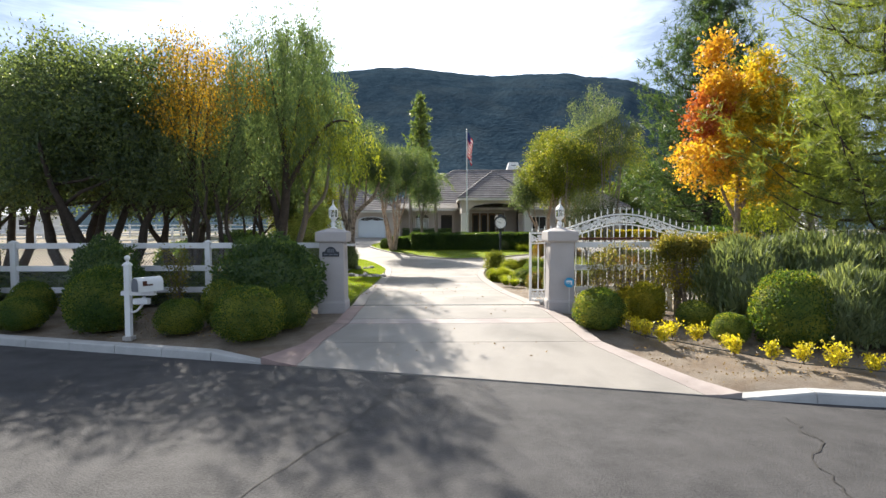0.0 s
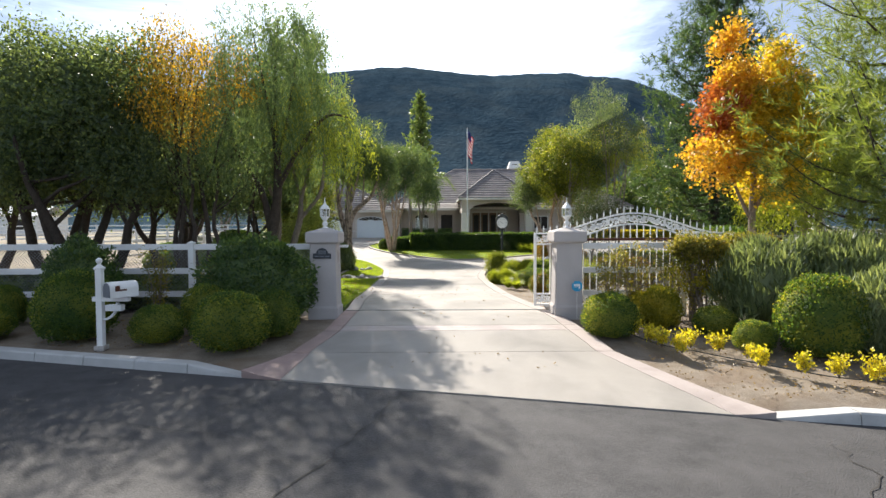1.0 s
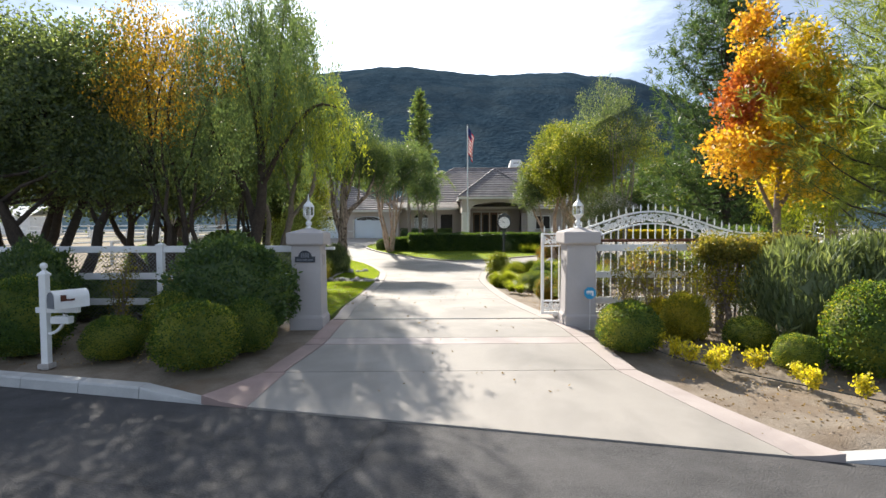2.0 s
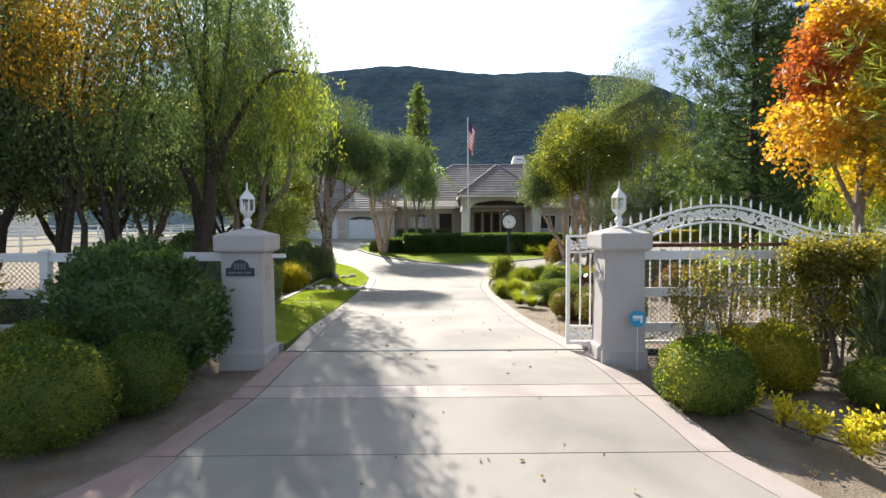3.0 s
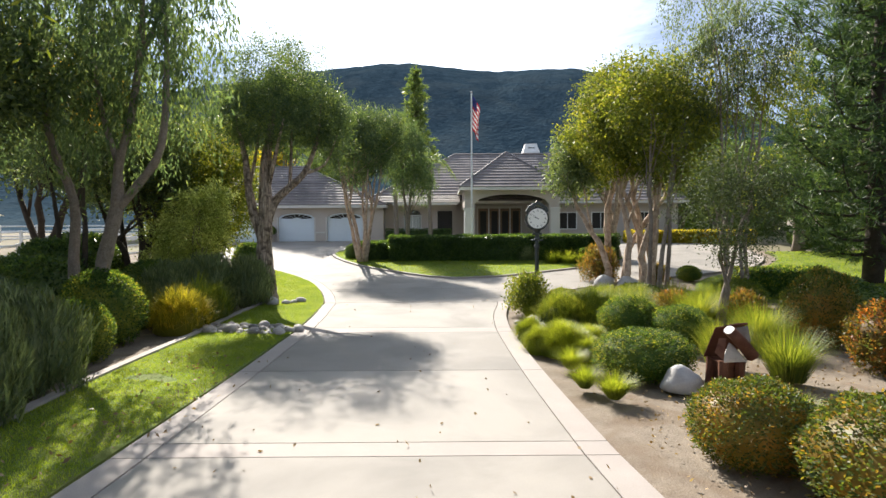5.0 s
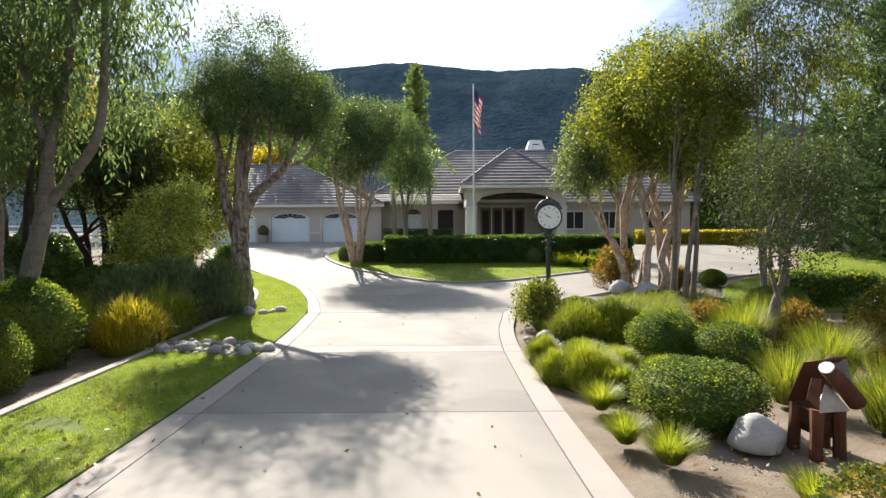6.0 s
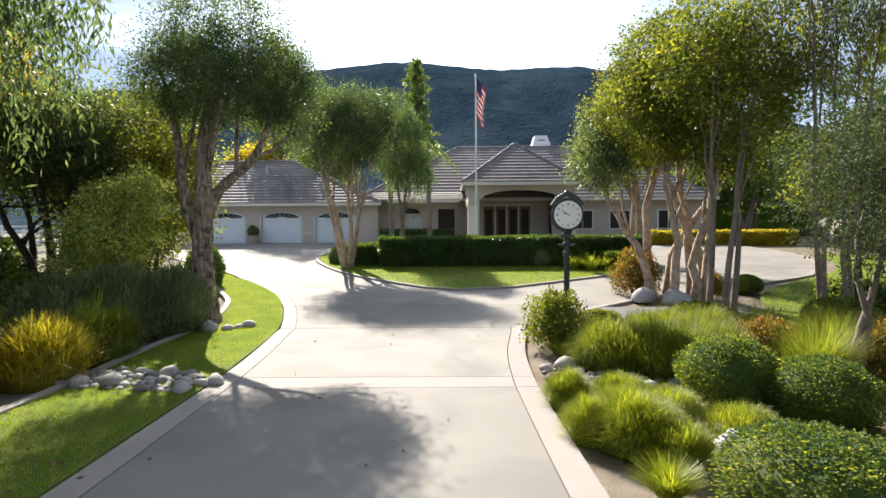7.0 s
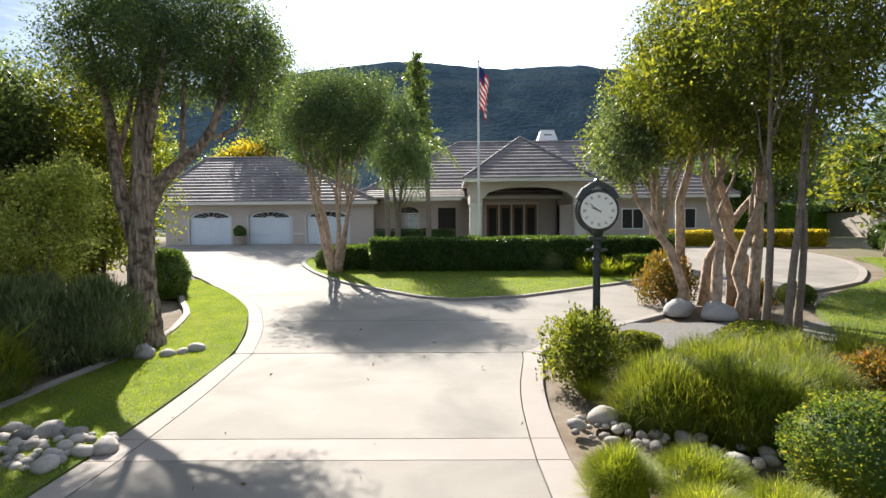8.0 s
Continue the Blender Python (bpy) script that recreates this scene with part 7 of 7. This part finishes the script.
for k, (x_, y_, r_, h_, n_) in enumerate(((2.28, 23.62, 0.27, 0.46, 3000), (2.23, 22.46, 0.23, 0.46, 2600), (2.66, 22.25, 0.43, 0.58, 5200), (3.02, 23.75, 0.38, 0.38, 3200), (3.30, 22.95, 0.36, 0.42, 3400), (2.95, 21.78, 0.27, 0.40, 2800), (3.90, 22.45, 0.40, 0.36, 3000), (2.72, 22.95, 0.33, 0.42, 2600))):
    grass_clump("grass_mound", MOUND, x_, y_, r_, h_, L_LIME, n_, 120 + k, "lime grass mounds", mound=True, width=0.0032, flare=0.9)
for k, (x_, y_, r_, h_, n_) in enumerate(((2.52, 21.08, 0.19, 0.36, 520), (2.45, 20.0, 0.20, 0.34, 460), (2.7, 19.5, 0.23, 0.36, 520), (3.5, 18.7, 0.18, 0.28, 300), (4.4, 18.5, 0.24, 0.36, 420), (3.75, 15.5, 0.34, 0.48, 520), (2.75, 26.3, 0.3, 0.36, 320))):
    grass_clump("grass_tuft", "small tuft of bright green grass on bare soil", x_, y_, r_, h_, L_LIME, n_ * 2, 140 + k, "small grass tufts", flare=0.78, width=0.0045)
for k, (x_, y_, r_, h_, n_) in enumerate(((3.5, 25.5, 0.70, 0.80, 2400), (4.25, 25.2, 0.75, 0.84, 2600), (5.0, 25.6, 0.72, 0.8, 2200), (4.6, 26.5, 0.75, 0.82, 1800), (5.6, 26.8, 0.7, 0.78, 1400))):
    grass_clump("grass_clump", "dense clump of tall green and gold grass", x_, y_, r_, h_, L_GRASS, n_ * 2, 160 + k, "tall grass clumps east of the drive", flare=0.6, mound=True, width=0.0042)
for k, (x_, y_, r_, h_, n_) in enumerate(((6.2, 24.6, 0.8, 0.85, 2000), (7.0, 25.4, 0.8, 0.9, 2000), (6.3, 22.4, 0.8, 0.85, 1700), (7.9, 26.4, 0.9, 0.9, 900), (5.5, 20.3, 0.6, 0.75, 1300), (6.9, 27.2, 0.9, 0.8, 900), (5.0, 21.3, 0.5, 0.7, 1100))):
    grass_clump("grass_clump", "loose clump of long arching green grass", x_, y_, r_, h_, L_GRASS, n_, 180 + k, "tall grass clumps east of the drive", flare=0.42, width=0.0048)


def hedge(name, label, x0, x1, y0, y1, h, n, leaf, seed, size=0.075, turn=0.0):
    """A clipped box hedge with slightly uneven faces."""
    global rng
    rng = np.random.default_rng(seed)
    cx_, cy_ = (x0 + x1) / 2, (y0 + y1) / 2
    hx, hy = (x1 - x0) / 2, (y1 - y0) / 2
    areas = np.array([hx * h * 2, hy * h, hy * h, hx * hy * 2.0])
    pick = rng.choice(4, n, p=areas / areas.sum())
    u, w = rng.uniform(-1, 1, n), rng.uniform(0, 1, n)
    p = np.zeros((n, 3))
    nr = np.zeros((n, 3))
    m = pick == 0
    p[m] = np.stack([u[m] * hx, np.where(w[m] > 0.25, -hy, hy), rng.uniform(0, 1, m.sum()) * h], 1)
    nr[m] = np.stack([0 * u[m], np.where(w[m] > 0.25, -1, 1), 0 * u[m]], 1)
    for k, sg in ((1, -1), (2, 1)):
        m = pick == k
        p[m] = np.stack([np.full(m.sum(), sg * hx), u[m] * hy, w[m] * h], 1)
        nr[m] = (sg, 0, 0)
    m = pick == 3
    p[m] = np.stack([u[m] * hx, (2 * w[m] - 1) * hy, np.full(m.sum(), h)], 1)
    nr[m] = (0, 0, 1)
    wob = np.array([noise.noise(Vector((q[0] * 1.3 + seed, q[1] * 1.3, q[2] * 1.3))) for q in p])
    p += nr * (0.09 * wob - 0.05 * rng.uniform(0, 1, n))[:, None]
    ax = unit(rng.normal(size=(n, 3)) * 0.8 + nr * 0.7 + np.array([0, 0, 0.4]))
    bm = boxes((-hx + 0.07, hx - 0.07, -hy + 0.07, hy - 0.07, -0.3, h - 0.07))
    bm.verts.index_update()
    ev = [v.co[:] for v in bm.verts]
    ef = [[v.index for v in fc.verts] for fc in bm.faces]
    bm.free()
    o = quad_mesh(name, leaf_quads(p, ax, size, size * 0.6), [leaf, leaf], extra=(ev, ef))
    o.matrix_basis = pose(cx_, cy_, gz(cx_, cy_) - 0.02, 0, 0, turn)
    return tagged(o, label, "hedge")


hedge("hedge", "long clipped dark green hedge on the lawn island", -2.2, 9.6, 39.7, 41.4, 1.30, 26000, L_HEDGE, 201, 0.10)
hedge("hedge", "lower clipped hedge at the island's end", -3.85, -2.25, 40.3, 41.8, 0.95, 4200, L_HEDGE, 202, 0.10)
hedge("hedge", "short clipped bright green hedge beside the long hedge", 7.3, 9.0, 38.5, 39.6, 0.75, 3600, L_BOX, 203, 0.09)
hedge("hedge", "yellow-green clipped hedge behind the turning circle", 13.5, 22.5, 49.5, 50.4, 0.85, 7000, L_GOLD, 204, 0.13)
hedge("hedge", "clipped green hedge beside the lawn", 9.9, 12.6, 29.0, 30.0, 0.95, 5200, L_BOX, 205, 0.08)
hedge("hedge", "dark hedge under the windows", -3.6, 1.2, 51.6, 52.2, 0.95, 3000, L_HEDGE, 206, 0.10)
hedge("hedge", "tall dark green hedge beyond the house corner", 20.0, 36.0, 63.0, 64.5, 2.6, 5200, L_FAR, 207, 0.18)
shrub("dark", "rounded dark shrub at the tip of the lawn island", -4.35, 41.4, 0.45, 0.85)
for k, (x_, y_) in enumerate(((6.0, 38.9), (6.7, 38.6), (7.4, 38.7), (6.4, 39.4))):
    grass_clump("daylily", "clump of arching bright green daylily leaves", x_, y_, 0.5, 0.75, L_LIME, 260, 210 + k, "daylilies before the hedge", width=0.014, flare=0.9)
for k, (x_, y_, r_, h_) in enumerate(((23.5, 46.0, 0.8, 1.3), (25.2, 45.5, 0.8, 1.3), (26.8, 45.0, 0.9, 1.2), (24.6, 48.0, 0.9, 1.4))):
    shrub("dark", "rounded clipped shrub beyond the lawn", x_, y_, r_, h_, group="round shrubs beyond the lawn")
shrub("rust", "heavenly bamboo shrub with orange and red leaves", 6.6, 33.2, 0.8, 1.45)
shrub("rust", "reddish shrub under the trees", 8.6, 32.6, 0.5, 0.8)
shrub("box", "low green shrub beside the lawn", 10.3, 33.6, 0.5, 0.6)

# ---- stones ----
STONES = []
for k in range(7):
    v, f = lumpy(2, (1.0, 0.78, 0.62), 0.28, 1.1, 300 + k)
    me = bpy.data.meshes.new("cobble")
    me.from_pydata([tuple(q) for q in v], [], f)
    me.materials.append(STONE)
    me.shade_smooth()
    STONES.append(me)


def cobbles(label, spots, seed, group):
    g = np.random.default_rng(seed)
    for x_, y_, s_ in spots:
        o = new("cobble", STONES[int(g.integers(0, len(STONES)))])
        k = s_ * g.uniform(0.8, 1.2)
        o.matrix_basis = pose(x_, y_, gz(x_, y_) + 0.30 * k + 0.02, g.uniform(-14, 14), g.uniform(-14, 14), g.uniform(0, 360)) @ Matrix.Diagonal((k, k, k, 1))
        tagged(o, label, "stone", group)


g0 = np.random.default_rng(5)
spots = []
while len(spots) < 88:
    t = g0.uniform(0, 1)
    x_, y_ = -3.02 - 2.0 * t + g0.normal() * 0.1, 24.55 + 0.35 * t + g0.uniform(-0.45, 0.45)
    s_ = float(g0.choice([0.07, 0.11, 0.16, 0.24], p=[0.3, 0.32, 0.26, 0.12]))
    if all((x_ - a) ** 2 + (y_ - b) ** 2 > (0.66 * (s_ + c)) ** 2 for a, b, c in spots):
        spots.append((x_, y_, s_))
cobbles("smooth grey river cobble in a dry stream across the lawn", spots, 6, "cobbles in the west stream")
spots = []
while len(spots) < 38:
    t = g0.uniform(0, 1) ** 1.8
    x_, y_ = 2.34 + 1.75 * t + g0.normal() * 0.08, 25.2 - 0.85 * t + g0.uniform(-0.32, 0.32)
    s_ = float(g0.choice([0.05, 0.08, 0.13, 0.19], p=[0.32, 0.32, 0.24, 0.12]))
    if x_ > 2.15 and all((x_ - a) ** 2 + (y_ - b) ** 2 > (0.66 * (s_ + c)) ** 2 for a, b, c in spots):
        spots.append((x_, y_, s_))
cobbles("smooth grey river cobble between the grasses", spots, 7, "cobbles in the east stream")
cobbles("smooth stone at the foot of the tree", [(-4.62, 28.5, 0.22), (-4.23, 28.55, 0.15), (-4.04, 28.72, 0.13), (-3.87, 28.92, 0.15)], 8, "stones at the tree's foot")


def boulder(label, x, y, sx, sy, sz, seed, turn):
    v, f = lumpy(3, (sx, sy, sz), 0.34, 1.1, seed, flat=-0.35 * sz)
    o = obj("boulder", v, f, BOULDER, smooth=True, where=pose(x, y, gz(x, y) + 0.33 * sz, 0, 0, turn))
    tagged(o, label, "boulder")


boulder("pale grey rounded boulder on bare soil", 3.72, 19.85, 0.28, 0.22, 0.24, 401, 10)
boulder("pale rounded boulder at the foot of the trees", 6.45, 32.1, 0.34, 0.3, 0.30, 402, 40)
boulder("pale rounded boulder at the foot of the trees", 7.22, 31.65, 0.42, 0.34, 0.33, 403, 0)
shrub("rosemary", "grey-green sage clump before the hedge", 4.9, 39.9, 0.55, 0.85, name="sage")
boulder("grey boulder half hidden in grass", 4.5, 24.6, 0.3, 0.25, 0.3, 405, 30)
boulder("pale boulder in the grass mounds", 3.55, 22.02, 0.22, 0.18, 0.17, 406, 30)

# ---- far fences and sheds ----


def rail_fence(pts, label, h=1.35, up=0.0):
    r = root("paddock_fence", pose(0, 0, 0), label, "fence", "white paddock fences")
    p = np.array(pts, float)
    for a, b in zip(p, p[1:]):
        n = max(1, int(np.linalg.norm(b - a) / 2.5))
        for i in range(n):
            q0, q1 = a + (b - a) * i / n, a + (b - a) * (i + 1) / n
            z0 = gz(*q0) + up
            part("post", boxes((q0[0] - 0.07, q0[0] + 0.07, q0[1] - 0.07, q0[1] + 0.07, gz(*q0) - 0.2, z0 + h)), FENCE_WHITE, r)
            for zc in (h - 0.12, h - 0.55, h - 0.98):
                v, f = tubes([[(q0[0], q0[1], z0 + zc, 0.06), (q1[0], q1[1], gz(*q1) + up + zc, 0.06)]], 4)
                obj("rail", v, f, FENCE_WHITE, r)
    return r


rail_fence([(-52, 40), (-30, 43), (-21, 52)], "white rail fence round a dusty paddock")
rail_fence([(-58, 52), (-34, 58), (-19, 62)], "white rail fence on the far side of the paddock")
rail_fence([(-20, 34), (-16, 42), (-18.5, 52)], "white rail fence near the garage")
rail_fence([(19.5, 21), (23, 28), (27, 36), (31, 46)], "white rail fence along the eastern boundary", up=0.7)


def shed(name, label, x0, x1, y0, y1, h, rise, wide=0.6, low=0.7, roof=WHITE):
    r = root(name, pose(0, 0, 0), label, "outbuilding")
    z = gz((x0 + x1) / 2, y0)
    part("wall", boxes((x0, x1, y0, y1, z - 0.2, z + h)), WHITE if roof == WHITE else WALL, r)
    bm = bmesh.new()
    ym = (y0 + y1) / 2
    roof_plane(bm, (x0 - 0.4, y0 - 0.4, z + h), (x1 + 0.4, y0 - 0.4, z + h), (x0 - 0.4, ym, z + h + rise), (x1 + 0.4, ym, z + h + rise), 5)
    roof_plane(bm, (x1 + 0.4, y1 + 0.4, z + h), (x0 - 0.4, y1 + 0.4, z + h), (x1 + 0.4, ym, z + h + rise), (x0 - 0.4, ym, z + h + rise), 5)
    bmesh.ops.remove_doubles(bm, verts=bm.verts, dist=0.002)
    part("roof", bm, roof, r)
    # Dark sheets on the uncut wall stand for the shade inside openings.
    for k in range(3):
        q = x0 + (x1 - x0) * (0.2 + 0.3 * k)
        part("opening", boxes((q - wide, q + wide, y0 - 0.03, y0 - 0.003, z + low, z + h - 0.5)), DARK, r)


shed("stable", "low white stable with dark openings beyond the paddock", -66, -54, 72, 78, 2.6, 1.4)
# Grey roof and duller walls: the white barn's shade is put into colour.
shed("neighbour_barn", "white outbuilding with shade put into its grey roof beyond the lawn", 32, 41, 56, 63, 1.9, 0.8, 1.2, 0.05, BOULDER)


def smooth_line(p, k):
    """Points of the plan joined by a smooth curve."""
    return [(q[0], q[1]) for q in bend([(a, b, 0, 0) for a, b in p], k)]


# ---- litter ----


def litter(name, label, boxes_, n, size, leaf, seed, off):
    """Fallen leaves and crumbs, too small to pick apart."""
    g = np.random.default_rng(seed)
    p = []
    for x0, x1, y0, y1, share in boxes_:
        k = int(n * share)
        xs, ys_ = g.uniform(x0, x1, k), g.uniform(y0, y1, k)
        p += [(q, w, gz(q, w) + off) for q, w in zip(xs, ys_)]
    p = np.array(p)
    ax = unit(np.stack([g.normal(size=len(p)), g.normal(size=len(p)), 0.35 * np.abs(g.normal(size=len(p)))], 1))
    o = quad_mesh(name, leaf_quads(p, ax, size, size * 0.5), leaf)
    return tagged(o, label, "leaf litter", kind="stuff")


L_DRY = leaf_mat("dry_leaves", (0.10, 0.065, 0.035), (0.22, 0.15, 0.08), (0.36, 0.27, 0.15), 0.2)
litter("leaf_litter", "dry fallen leaves and twigs on the bare soil", [(2.5, 9, 14, 19.5, 0.3), (2.4, 8, 19.5, 26, 0.3), (3.6, 8, 7.6, 12, 0.25), (-8, -3.4, 10.2, 12.6, 0.15)], 5200, 0.05, L_DRY, 501, 0.0)
litter("leaf_litter", "a few brown leaves scattered on the driveway", [(-2.2, 2.0, 9, 20, 0.7), (-3.0, 1.9, 20, 33, 0.3)], 130, 0.055, L_DRY, 502, 0.028)
litter("leaf_litter", "a few brown leaves scattered on the lawn", [(-4.2, -2.4, 15, 22, 1.0)], 160, 0.07, L_DRY, 503, 0.075)

# ---- drip hose along the flowers ----
hv, hf = tubes([[(x_, y_, gz(x_, y_) + 0.02 + 0.008 * math.sin(5 * x_), 0.010) for x_, y_ in smooth_line([(3.75, 11.0), (4.1, 10.15), (4.75, 9.5), (5.4, 8.85), (6.2, 8.3), (7.4, 7.85)], 6)]], 6)
tagged(obj("drip_hose", hv, hf, BLACK, smooth=True), "thin black drip hose lying along the yellow flowers", "hose")
# ---- potted topiary by the garage ----
pt = root("potted_topiary", pose(-12.25, 52.3, gz(-12.25, 52.3) + 0.02), "clipped ball topiary in a pale clay pot", "potted plant")
part("pot", frustum(bmesh.new(), [(0.24, 0), (0.33, 0.45), (0.36, 0.46), (0.36, 0.56), (0.30, 0.56)], 16, 0), TERRACOTTA, pt, smooth=False)
fo = new("foliage", PROTO["dark"][0])
fo.parent = pt
fo.matrix_basis = pose(0, 0, 0.52) @ Matrix.Diagonal((0.38, 0.38, 0.40, 1))
